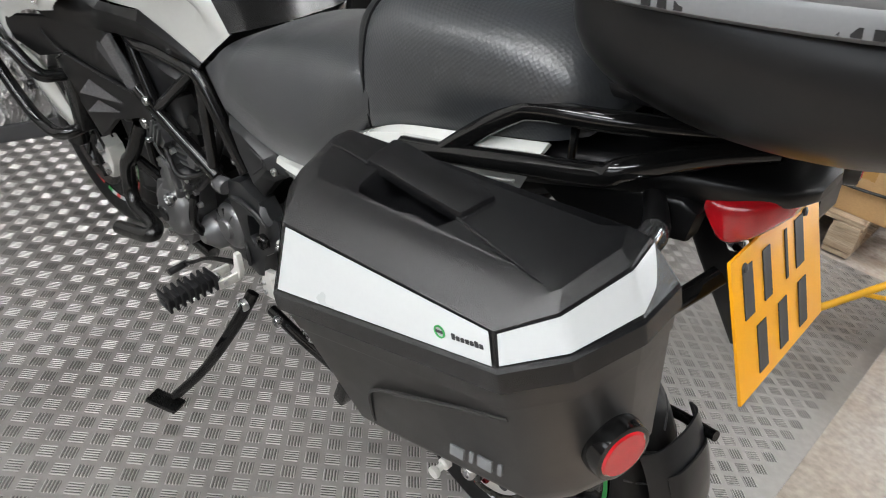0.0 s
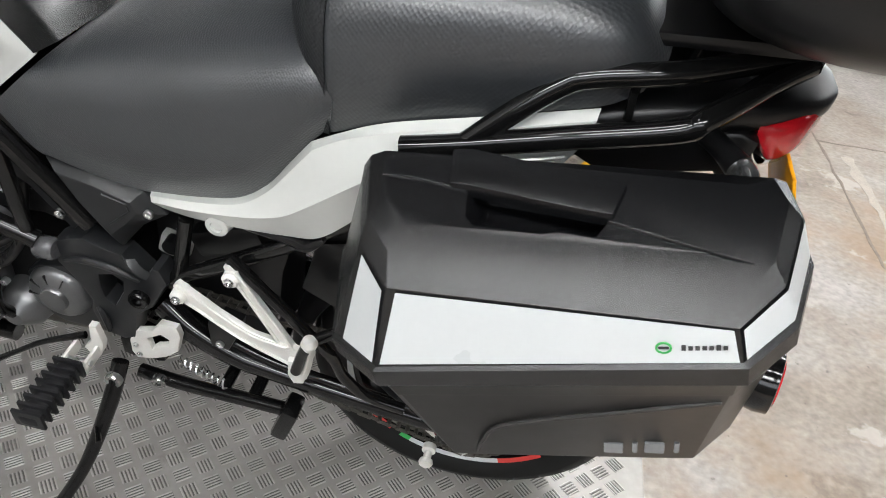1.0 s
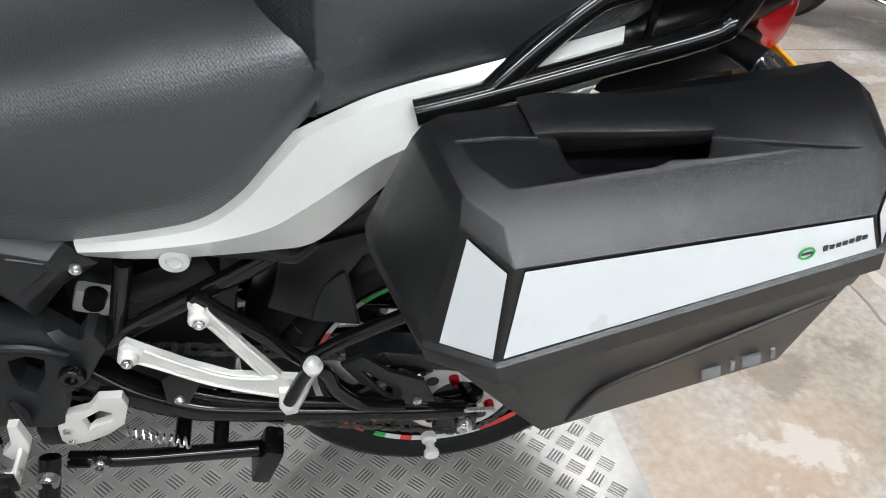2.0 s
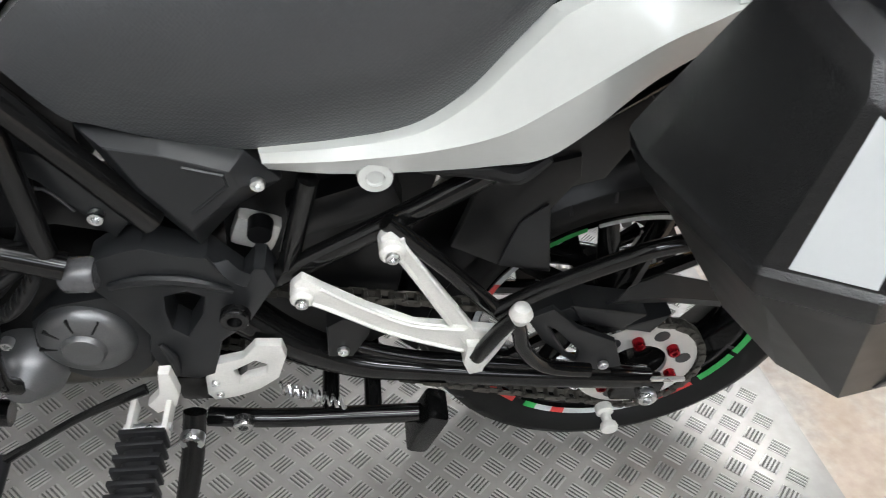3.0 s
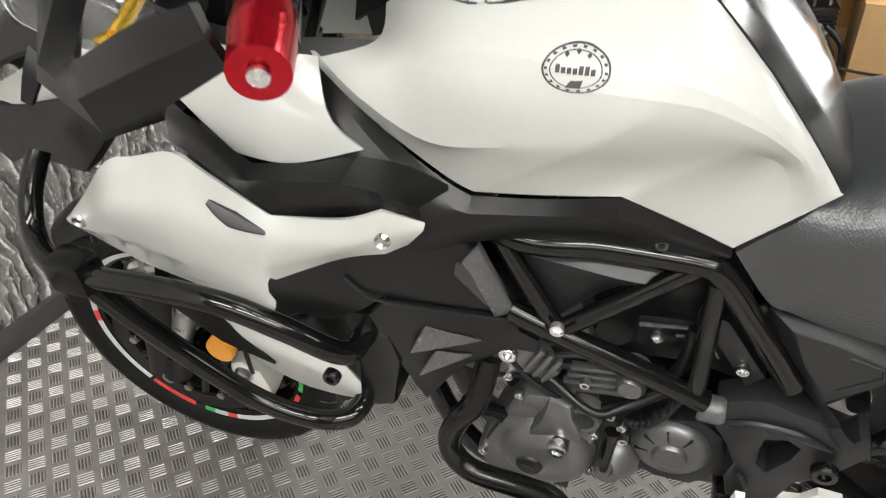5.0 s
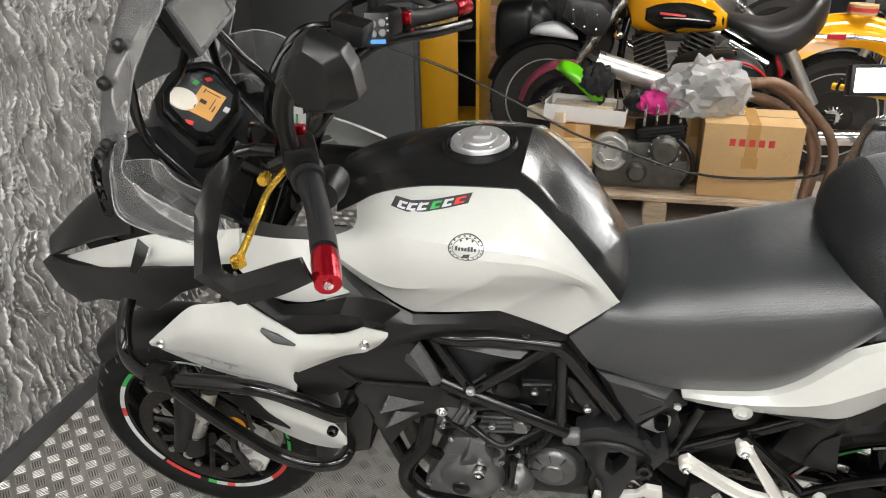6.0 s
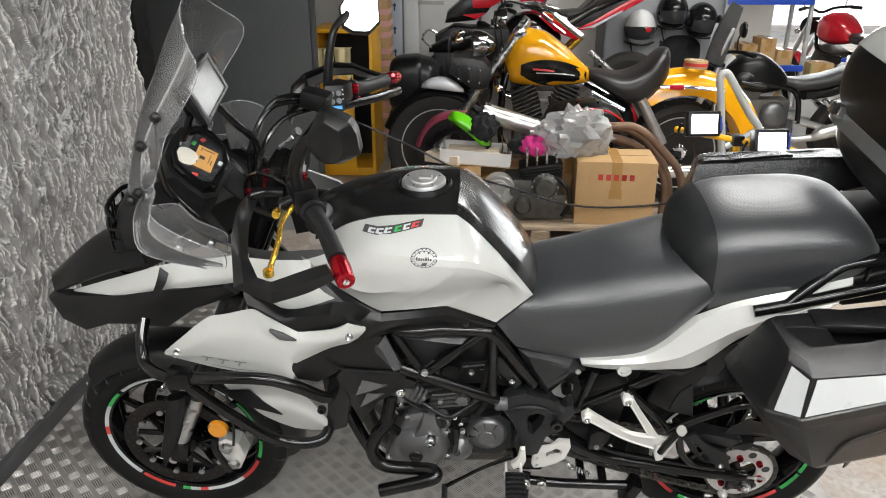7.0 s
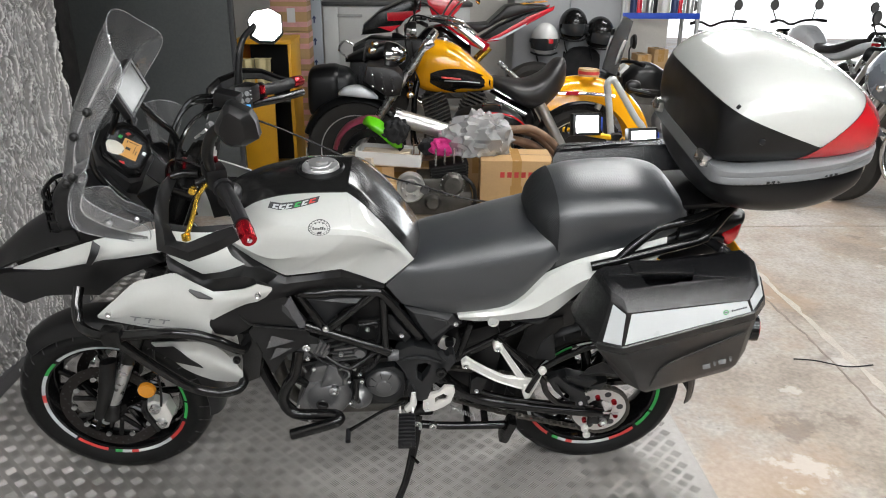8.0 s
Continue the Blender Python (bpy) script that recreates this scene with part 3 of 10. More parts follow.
for i, (sx_, sy_) in enumerate(STRIPS):
    if fitting is None:
        fitting = thing("ceiling_light", "lit strip light with a white metal tray", "ceiling light", pose(sx_, sy_, 2.99), "strip lights")
        part("tray", box((1.4, 0.2, 0.03), (0, 0, 0), 0.004), M_WALLPAINT, fitting)
        part("tube", tube([(-0.63, 0, -0.027), (0.63, 0, -0.027)], 0.012), M_TUBE, fitting, "glowing tube")
    else:
        copy_thing(fitting, pose(sx_, sy_, 2.99))
# fittings for the added panel lights, none of them in view
panel_light = None
for sx_, sy_ in PANELS:
    if panel_light is None:
        panel_light = thing("ceiling_panel_light", "unseen flat ceiling panel added for broad soft light", "ceiling light", pose(sx_, sy_, 2.985), "panel lights")
        part("frame", box((1.2, 0.6, 0.04), (0, 0, 0), 0.004), M_WALLPAINT, panel_light)
        part("diffuser", box((1.14, 0.54, 0.006), (0, 0, -0.024)), M_TUBE, panel_light, "glowing diffuser")
    else:
        copy_thing(panel_light, pose(sx_, sy_, 2.985))

# tread plate under the motorcycle
PX, PY = (-1.43, 1.18), (-1.9, 1.98)
solid("tread_plate_base", box((PX[1] - PX[0], PY[1] - PY[0], 0.006), ((PX[0] + PX[1]) / 2, (PY[0] + PY[1]) / 2, -0.003), 0.0), M_TREAD, "scuffed alloy tread plate laid on the floor", "floor plate", kind="structure")
bars = []
PITCH = 0.062
for i in range(int((PX[1] - PX[0]) / PITCH) + 1):
    for j in range(int((PY[1] - PY[0]) / PITCH) + 1):
        for k in range(2):
            cx = 1.09 - i * PITCH + 0.03 + (0 if k == 0 else -PITCH / 2)
            cy = 1.955 - j * PITCH - (0 if k == 0 else PITCH / 2)
            if PX[0] + 0.02 < cx < PX[1] - 0.012 and PY[0] + 0.02 < cy < PY[1] - 0.015:
                for q in range(-2, 3):
                    bars.append((cx, cy, k, q * 0.0066))
# one dark square just above the plate under each group of five bars
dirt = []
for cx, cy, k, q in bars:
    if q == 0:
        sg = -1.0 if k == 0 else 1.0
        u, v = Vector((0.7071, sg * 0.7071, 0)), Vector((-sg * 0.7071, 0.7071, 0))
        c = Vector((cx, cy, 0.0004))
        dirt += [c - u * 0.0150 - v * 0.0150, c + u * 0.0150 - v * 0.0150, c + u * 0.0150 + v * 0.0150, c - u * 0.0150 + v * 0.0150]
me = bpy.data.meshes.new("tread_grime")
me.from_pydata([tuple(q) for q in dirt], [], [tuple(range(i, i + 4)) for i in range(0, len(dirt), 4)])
me.materials.append(surf("dark_grey_gap", (0.085, 0.080, 0.075), 0.7, var=0.4, scale=3, bump=0.1))
tagged(new("tread_grime", me), "dark grey squares between the tread bars", "grime", kind="stuff")
bars = np.array(bars)
d = np.where(bars[:, 2] == 0, -1.0, 1.0)
ux, uy = np.full(len(bars), 0.70711), d * 0.70711
nx, ny = -uy, ux
ox, oy = bars[:, 0] + nx * bars[:, 3], bars[:, 1] + ny * bars[:, 3]
verts = []
for a, w, h in ((-0.0168, 0, 0.0), (-0.0142, 0.0021, 0.0), (0.0142, 0.0021, 0.0), (0.0168, 0, 0.0), (0.0142, -0.0021, 0.0), (-0.0142, -0.0021, 0.0), (-0.0138, 0.0008, 0.0019), (0.0138, 0.0008, 0.0019), (0.0138, -0.0008, 0.0019), (-0.0138, -0.0008, 0.0019)):
    verts.append(np.stack([ox + ux * a + nx * w, oy + uy * a + ny * w, np.full(len(bars), h)], 1))
verts = np.stack(verts, 1).reshape(-1, 3)
faces = []
for i in range(len(bars)):
    o = i * 10
    faces += [(o, o + 1, o + 6), (o, o + 6, o + 9), (o, o + 9, o + 5), (o + 1, o + 2, o + 7, o + 6), (o + 2, o + 3, o + 7), (o + 3, o + 8, o + 7), (o + 3, o + 4, o + 8), (o + 4, o + 5, o + 9, o + 8), (o + 6, o + 7, o + 8, o + 9)]
me = bpy.data.meshes.new("tread_bars")
me.from_pydata(verts.tolist(), [], faces)
me.materials.append(M_TREADBAR)
tagged(new("tread_bars", me), "raised five-bar tread pattern of the alloy plate", "tread pattern", kind="stuff")


# ---- the motorcycle: x to the rear, its left side faces -y; it leans on its side stand ----
bike = thing("motorcycle", "white and black adventure motorcycle leaning on its side stand", "motorcycle", pose(0, 0, 0, 10, 0, 0))
FA, RA = (-0.742, 0, 0.300), (0.790, 0, 0.285)


def both(name, bm, material, label="", smooth=38):
    twin = mirrored(bm)
    part(name, bm, material, bike, label, smooth)
    part(name, twin, material, bike, label, smooth)
# tank: white flanks and a black centre cover
TANK_TOP = [(-0.247, -0.094, 1.014), (-0.204, -0.100, 1.041), (-0.137, -0.106, 1.062), (-0.061, -0.111, 1.071), (0.033, -0.114, 1.074), (0.068, -0.120, 1.048), (0.121, -0.130, 0.994), (0.164, -0.133, 0.940), (0.207, -0.128, 0.879)]
flank = panel([
    TANK_TOP,
    [(-0.238, -0.145, 0.999), (-0.195, -0.178, 1.012), (-0.128, -0.205, 1.028), (-0.030, -0.218, 1.028), (0.045, -0.214, 1.021), (0.082, -0.200, 1.005), (0.127, -0.178, 0.970), (0.167, -0.152, 0.922), (0.192, -0.131, 0.866)],
    [(-0.293, -0.165, 0.985), (-0.238, -0.196, 0.962), (-0.166, -0.214, 0.936), (-0.087, -0.221, 0.946), (-0.013, -0.221, 0.958), (0.046, -0.205, 0.956), (0.102, -0.180, 0.941), (0.146, -0.152, 0.917), (0.168, -0.136, 0.846)],
    [(-0.305, -0.160, 0.988), (-0.270, -0.180, 0.956), (-0.208, -0.192, 0.919), (-0.156, -0.196, 0.885), (-0.130, -0.196, 0.872), (-0.060, -0.196, 0.880), (0.013, -0.190, 0.887), (0.067, -0.165, 0.848), (0.124, -0.143, 0.808)]], (4, 6), (2,), 5, 5, 0.005, (0, 0, 0.9))
tank_tree = BVHTree.FromBMesh(flank)
both("tank_flank", flank, M_WHITE, "gloss white tank side panel", 20)
cover_edge = [(-0.288, 0.088, 0.990)] + [(x, -y + 0.001, z + 0.003) for x, y, z in TANK_TOP]
cover_mid = [(-0.29, 0, 1.050), (-0.25, 0, 1.068), (-0.20, 0, 1.080), (-0.133, 0, 1.089), (-0.056, 0, 1.093), (0.036, 0, 1.092), (0.078, 0, 1.064), (0.137, 0, 1.003), (0.185, 0, 0.946), (0.222, 0, 0.882)]
chamfer = [(a[0] * 0.45 + b[0] * 0.55, a[1] * 0.74, a[2] * 0.36 + b[2] * 0.64) for a, b in zip(cover_edge, cover_mid)]
inner = [(a[0] * 0.2 + b[0] * 0.8, a[1] * 0.40, a[2] * 0.12 + b[2] * 0.88) for a, b in zip(cover_edge, cover_mid)]
rows = [[(x, -y, z) for x, y, z in r] for r in (cover_edge, chamfer, inner)] + [cover_mid, inner, chamfer, cover_edge]
part("tank_cover", panel(rows, (5,), (1, 5), 5, 4, 0.005, (0, 0, 0.8)), M_TANKBLK, bike, "glossy black tank centre cover", 22)
cap = part("fuel_cap", lathe([(0.0001, 0.012), (0.028, 0.012), (0.030, 0.009), (0.047, 0.009), (0.050, 0.005), (0.052, -0.01)], (0, 0, 0), "z", 40), M_CAP, bike, "brushed steel fuel cap with a lock")
cap.matrix_basis = pose(-0.046, 0, 1.094, 0, -1, 0)
ring_ = part("cap_ring", lathe([(0.054, -0.01), (0.056, 0.004), (0.062, 0.004), (0.066, -0.006)], (0, 0, 0), "z", 40), M_BLACK, bike)
ring_.matrix_basis = pose(-0.046, 0, 1.094, 0, -1, 0)
part("lock_flap", box((0.03, 0.018, 0.006), (0.004, 0, 0.014), 0.002), M_CAP, cap)
for k in range(5):
    a = radians(72 * k + 20)
    part("cap_screw", lathe([(0.0001, 0.003), (0.003, 0.003), (0.0035, 0)], (0.039 * math.cos(a), 0.039 * math.sin(a), 0.0088), "z", 10), M_STEEL, cap)
# seats
part("rider_seat", cushion(
    [(0.128, 0.140, 0.800), (0.170, 0.141, 0.742), (0.197, 0.141, 0.731), (0.240, 0.139, 0.716), (0.289, 0.136, 0.704), (0.324, 0.133, 0.698), (0.398, 0.140, 0.712), (0.461, 0.145, 0.730), (0.505, 0.148, 0.764), (0.537, 0.150, 0.806), (0.567, 0.150, 0.845), (0.590, 0.146, 0.868)],
    [(0.208, 0.872), (0.232, 0.884), (0.250, 0.892), (0.282, 0.902), (0.318, 0.912), (0.345, 0.920), (0.410, 0.940), (0.462, 0.952), (0.505, 0.961), (0.540, 0.967), (0.572, 0.970), (0.606, 0.968)],
    [0.134, 0.146, 0.150, 0.155, 0.159, 0.162, 0.168, 0.172, 0.173, 0.172, 0.168, 0.160]), M_SEAT, bike, "black vinyl rider seat")
PILLION = ([(0.566, 0.055, 0.870), (0.566, 0.108, 0.864), (0.574, 0.138, 0.861), (0.592, 0.150, 0.864), (0.625, 0.153, 0.879), (0.669, 0.155, 0.896), (0.750, 0.155, 0.920), (0.826, 0.152, 0.942), (0.888, 0.146, 0.958), (0.925, 0.128, 0.972)],
           [(0.512, 0.985), (0.528, 1.012), (0.556, 1.040), (0.590, 1.058), (0.625, 1.069), (0.668, 1.075), (0.745, 1.080), (0.830, 1.080), (0.905, 1.060), (0.948, 1.012)],
           [0.058, 0.112, 0.144, 0.160, 0.165, 0.167, 0.166, 0.162, 0.150, 0.118])
part("pillion_seat", cushion(*PILLION), M_SEAT2, bike, "black vinyl pillion seat with a dotted grain")
part("pillion_front", cushion([(x - 0.002, y + 0.003, z - 0.002) for x, y, z in PILLION[0][:4]], [(x - 0.003, z + 0.003) for x, z in PILLION[1][:4]], [w + 0.0025 for w in PILLION[2][:4]], 7), M_SEATDARK, bike, "darker front panel of the pillion seat")

# white tail panels
both("side_panel", panel([
    [(0.326, -0.132, 0.701), (0.398, -0.140, 0.714), (0.461, -0.145, 0.732), (0.505, -0.148, 0.766), (0.537, -0.150, 0.808), (0.567, -0.152, 0.847), (0.602, -0.154, 0.867), (0.640, -0.156, 0.887), (0.682, -0.158, 0.903), (0.750, -0.158, 0.922), (0.827, -0.152, 0.941), (0.886, -0.146, 0.955)],
    [(0.328, -0.141, 0.699), (0.399, -0.151, 0.712), (0.464, -0.158, 0.730), (0.509, -0.164, 0.765), (0.543, -0.167, 0.807), (0.574, -0.169, 0.847), (0.606, -0.170, 0.867), (0.647, -0.170, 0.884), (0.690, -0.170, 0.898), (0.755, -0.170, 0.914), (0.828, -0.163, 0.932), (0.884, -0.156, 0.945)],
    [(0.330, -0.145, 0.691), (0.397, -0.159, 0.703), (0.476, -0.172, 0.722), (0.533, -0.184, 0.747), (0.572, -0.190, 0.777), (0.612, -0.193, 0.810), (0.648, -0.194, 0.838), (0.685, -0.190, 0.855), (0.720, -0.184, 0.870), (0.765, -0.178, 0.886), (0.830, -0.170, 0.906), (0.876, -0.163, 0.918)],
    [(0.334, -0.138, 0.679), (0.393, -0.150, 0.682), (0.473, -0.160, 0.691), (0.532, -0.168, 0.702), (0.579, -0.176, 0.717), (0.620, -0.176, 0.752), (0.655, -0.174, 0.790), (0.692, -0.170, 0.815), (0.730, -0.168, 0.838), (0.777, -0.166, 0.858), (0.820, -0.160, 0.870), (0.856, -0.156, 0.878)]], (5,), (1, 2), 5, 4, 0.006, (0.55, 0, 0.85)), M_WHITE, "gloss white tail side panel with a pressed edge", 20)
both("panel_rib", tube([(0.700, -0.184, 0.866), (0.770, -0.179, 0.880), (0.860, -0.169, 0.903)], 0.0022, 6), M_WHITE)
both("panel_rib", tube([(0.712, -0.181, 0.856), (0.775, -0.176, 0.871), (0.850, -0.167, 0.892)], 0.0022, 6), M_WHITE)
both("panel_lip", tube([(0.470, -0.156, 0.690), (0.530, -0.163, 0.693), (0.560, -0.166, 0.690), (0.585, -0.170, 0.712)], [0.003, 0.008, 0.009, 0.004], 8), M_BLACK)
# wheels
def wheel(name, at, r_out, width, r_rim, disc_r, discs, label):
    w = part(name, lathe([(r_rim - 0.012, -width * 0.34), (r_rim, -width * 0.37), (r_rim + 0.006, -width * 0.30), (r_rim - 0.02, -width * 0.16), (r_rim - 0.024, 0), (r_rim - 0.02, width * 0.16), (r_rim + 0.006, width * 0.30), (r_rim, width * 0.37), (r_rim - 0.012, width * 0.34), (r_rim - 0.03, width * 0.12), (r_rim - 0.034, 0), (r_rim - 0.03, -width * 0.12)], at, "y", 72, closed=True), M_FRAME, bike, label)
    h = width / 2
    prof = [(r_rim - 0.004, -h * 0.62), (r_rim + 0.012, -h * 0.86), (r_rim + 0.035, -h * 1.0), (r_out - 0.042, -h * 1.0), (r_out - 0.022, -h * 0.88), (r_out - 0.008, -h * 0.55), (r_out, 0)]
    prof = prof + [(a, -b) for a, b in prof[-2::-1]] + [(r_rim - 0.012, h * 0.4), (r_rim - 0.012, -h * 0.4)]
    part("tyre", lathe(prof, at, "y", 96, closed=True), M_RUBBER, w, "black road tyre")
    gr = bmesh.new()
    for k in range(30):
        a = k * 2 * math.pi / 30
        for sg in (-1, 1):
            line = []
            for j, f in enumerate((0.12, 0.45, 0.8, 0.97)):
                aa = a + (0.10 if sg > 0 else 0.0) + 0.16 * f
                rr = np.interp(f, (0, 0.55, 0.88, 1.0), (r_out, r_out - 0.008, r_out - 0.022, r_out - 0.042)) + 0.0002
                line.append((at[0] + rr * math.cos(aa), sg * h * f, at[2] + rr * math.sin(aa)))
            tube(line, 0.0022, 5, 7, gr)
    tagged(part("tread_groove", gr, M_INK, w), kind="stuff")
    hub = lathe([(0.016, -0.07), (0.042, -0.07), (0.046, -0.05), (0.034, -0.03), (0.034, 0.03), (0.046, 0.05), (0.042, 0.07), (0.016, 0.07)], at, "y", 28, closed=True)
    part("hub", hub, M_FRAME, w)
    for k in range(5):
        for off in (-0.16, 0.16):
            a0 = k * 2 * math.pi / 5 + 0.3
            p0 = (at[0] + 0.036 * math.cos(a0 + off), off * 0.08, at[2] + 0.036 * math.sin(a0 + off))
            a1 = a0 + off * 1.35
            p1 = (at[0] + (r_rim - 0.026) * math.cos(a1), off * 0.05, at[2] + (r_rim - 0.026) * math.sin(a1))
            part("spoke", tube([p0, p1], [0.015, 0.011], 8, 2, flat=1.4), M_FRAME, w)
    for y in discs:
        bm = lathe([(disc_r - 0.034, y - 0.0025), (disc_r, y - 0.0025), (disc_r, y + 0.0025), (disc_r - 0.034, y + 0.0025)], at, "y", 64, closed=True)
        dsk = part("brake_disc", bm, M_DISC, w, "drilled steel brake disc")
        bob = None
        for k in range(10):
            a = k * 0.6283
            spot = Vector((at[0] + (disc_r - 0.04) * math.cos(a), y, at[2] + (disc_r - 0.04) * math.sin(a)))
            if bob is None:
                bob = part("bobbin", lathe([(0.0001, -0.007), (0.008, -0.007), (0.009, 0), (0.009, 0.006)], (0, 0, 0), "y", 10), M_STEEL, w)
                bob.location = spot
            else:
                o = bob.copy()
                scene.collection.objects.link(o)
                o.location = spot
        for k in range(5):
            a = k * 1.2566
            for off in (-0.31, 0.31):
                part("carrier_arm", tube([(at[0] + 0.05 * math.cos(a), y * 0.9, at[2] + 0.05 * math.sin(a)), (at[0] + (disc_r - 0.04) * math.cos(a + off), y, at[2] + (disc_r - 0.04) * math.sin(a + off))], 0.008, 6, 2), M_FRAME, w)
        holes = bmesh.new()
        for k in range(48):
            a = k * 2 * math.pi / 48
            rr = disc_r - (0.008, 0.017, 0.026)[k % 3]
            lathe([(0.0001, y - 0.0033), (0.0034, y - 0.0033), (0.0034, y + 0.001)], (at[0] + rr * math.cos(a), 0, at[2] + rr * math.sin(a)), "y", 6, holes)
        tagged(part("drilled_hole", holes, M_INK, w), kind="stuff")
    return w


def rim_tape(parent, at, r, y, a0, a1, material, label):
    bm = bmesh.new()
    n = max(3, int(abs(a1 - a0) / 4))
    rings = []
    for i in range(n + 1):
        a = radians(a0 + (a1 - a0) * i / n)
        rings.append([Vector((at[0] + (r - 0.004) * math.cos(a), y + 0.0018, at[2] + (r - 0.004) * math.sin(a))), Vector((at[0] + (r + 0.006) * math.cos(a), y - 0.0012, at[2] + (r + 0.006) * math.sin(a)))])
    skin(bm, rings, closed_ring=False, cap=False)
    part("rim_tape", bm, material, parent, label)


front = wheel("front_wheel", FA, 0.300, 0.122, 0.219, 0.160, (-0.068, 0.068), "black cast front wheel with coloured rim tape")
rear = wheel("rear_wheel", RA, 0.299, 0.150, 0.219, 0.130, (0.075,), "black cast rear wheel with coloured rim tape")
TAPE = ((0, 38, M_GREENINK), (42, 98, M_STICKER), (98, 130, M_STICKER), (134, 150, M_GREENINK), (150, 172, M_STICKER), (172, 180, M_REDINK), (180, 224, M_STICKER), (226, 252, M_REDINK), (258, 264, M_GREENINK), (264, 272, M_STICKER), (272, 278, M_REDINK), (278, 312, M_STICKER), (312, 336, M_REDINK), (340, 358, M_GREENINK))
for a0, a1, mt in TAPE:
    rim_tape(front, FA, 0.217, -0.047, a0, a1, mt, "strip of coloured rim tape")
    rim_tape(rear, RA, 0.217, -0.062, a0 - 20, a1 - 20, mt, "strip of coloured rim tape")

rear.location.y = 0.036

# fork, stem and bars
for sgn in (-1, 1):
    y = 0.108 * sgn
    part("fork_slider", tube([(-0.735, y, 0.30), (-0.716, y, 0.36)], [0.030, 0.027], 16), M_STEELBLK, bike)
    part("fork_stanchion", tube([(-0.722, y, 0.345), (-0.63, y, 0.545)], 0.0215, 18), M_STEEL, bike, "bright fork stanchion")
    part("fork_tube", tube([(-0.64, y, 0.525), (-0.375, y, 1.10)], [0.029, 0.026], 18), M_STEELBLK, bike)
part("lower_clamp", box((0.06, 0.29, 0.035), (-0.49, 0, 0.86), 0.01, (0, 25, 0)), M_STEELBLK, bike)
part("upper_clamp", box((0.075, 0.28, 0.028), (-0.39, 0, 1.085), 0.01, (0, 25, 0)), M_STEELBLK, bike)
part("axle", tube([(-0.742, -0.135, 0.30), (-0.742, 0.135, 0.30)], 0.012), M_STEEL, bike)
part("handlebar", tube([(-0.148, -0.45, 1.147), (-0.20, -0.34, 1.165), (-0.285, -0.20, 1.185), (-0.335, -0.09, 1.15), (-0.35, 0, 1.14), (-0.335, 0.09, 1.15), (-0.285, 0.20, 1.185), (-0.20, 0.34, 1.165), (-0.148, 0.45, 1.147)], 0.012, 14), M_STEELBLK, bike, "black tapered handlebar")

# frame rails on both sides
for pts, r in (([(-0.30, -0.10, 0.86), (-0.114, -0.165, 0.80), (0.0, -0.158, 0.795), (0.092, -0.150, 0.787), (0.118, -0.148, 0.775), (0.16, -0.146, 0.716), (0.222, -0.142, 0.622)], 0.0145),
               ([(-0.10, -0.172, 0.69), (-0.04, -0.170, 0.662), (0.135, -0.157, 0.580)], 0.0145),
               ([(-0.118, -0.165, 0.80), (-0.04, -0.170, 0.665)], 0.0115),
               ([(-0.04, -0.168, 0.668), (0.095, -0.152, 0.782)], 0.0115),
               ([(0.118, -0.150, 0.766), (0.122, -0.155, 0.598)], 0.0115),
               ([(0.323, -0.13, 0.527), (0.52, -0.135, 0.655), (0.72, -0.12, 0.79)], 0.0125),
               ([(0.368, -0.13, 0.66), (0.338, -0.13, 0.54)], 0.011)):
    both("frame_tube", tube(pts, r, 14), M_FRAME)
# cast frame plate round the swingarm pivot
both("frame_plate", slab([(0.150, 0.572), (0.163, 0.582), (0.182, 0.590), (0.205, 0.596), (0.235, 0.585), (0.264, 0.579), (0.294, 0.542), (0.308, 0.563), (0.319, 0.562), (0.328, 0.534), (0.320, 0.522), (0.293, 0.474), (0.262, 0.449), (0.246, 0.389), (0.226, 0.380), (0.191, 0.389), (0.181, 0.433), (0.187, 0.463), (0.172, 0.500), (0.150, 0.535)], -0.152, -0.115, 0.006, holes=[[(0.215, 0.524), (0.238, 0.531), (0.253, 0.521), (0.247, 0.495), (0.227, 0.461), (0.214, 0.474), (0.212, 0.500)]]), M_GREYBLK, "black cast frame plate", 20)
both("plate_rib", panel([[(0.262, -0.150, 0.582), (0.275, -0.158, 0.568), (0.290, -0.158, 0.548)], [(0.272, -0.156, 0.577), (0.284, -0.164, 0.562), (0.300, -0.160, 0.545)], [(0.284, -0.150, 0.576), (0.294, -0.152, 0.563), (0.306, -0.150, 0.552)]], (), (1,), 3, 3, 0.003, (0.28, 0, 0.5)), M_GREYBLK)
both("plate_rib", tube([(0.166, -0.153, 0.545), (0.200, -0.156, 0.556), (0.245, -0.156, 0.552), (0.285, -0.154, 0.534)], [0.004, 0.006, 0.006, 0.003], 8), M_GREYBLK)
both("plate_rib", tube([(0.196, -0.153, 0.45), (0.206, -0.157, 0.43), (0.206, -0.156, 0.40)], [0.003, 0.006, 0.004], 8), M_GREYBLK)
# swingarm
both("swingarm", tube([(0.28, -0.10, 0.435), (0.33, -0.112, 0.398), (0.40, -0.118, 0.362), (0.47, -0.120, 0.345), (0.60, -0.120, 0.322), (0.745, -0.118, 0.300), (0.80, -0.116, 0.290)], [0.026, 0.024, 0.021, 0.019, 0.018, 0.018, 0.016], 12, flat=1.2), M_FRAME)
both("swingarm_brace", tube([(0.40, -0.118, 0.392), (0.46, -0.121, 0.370), (0.54, -0.122, 0.353), (0.74, -0.120, 0.318)], 0.009, 10), M_FRAME)

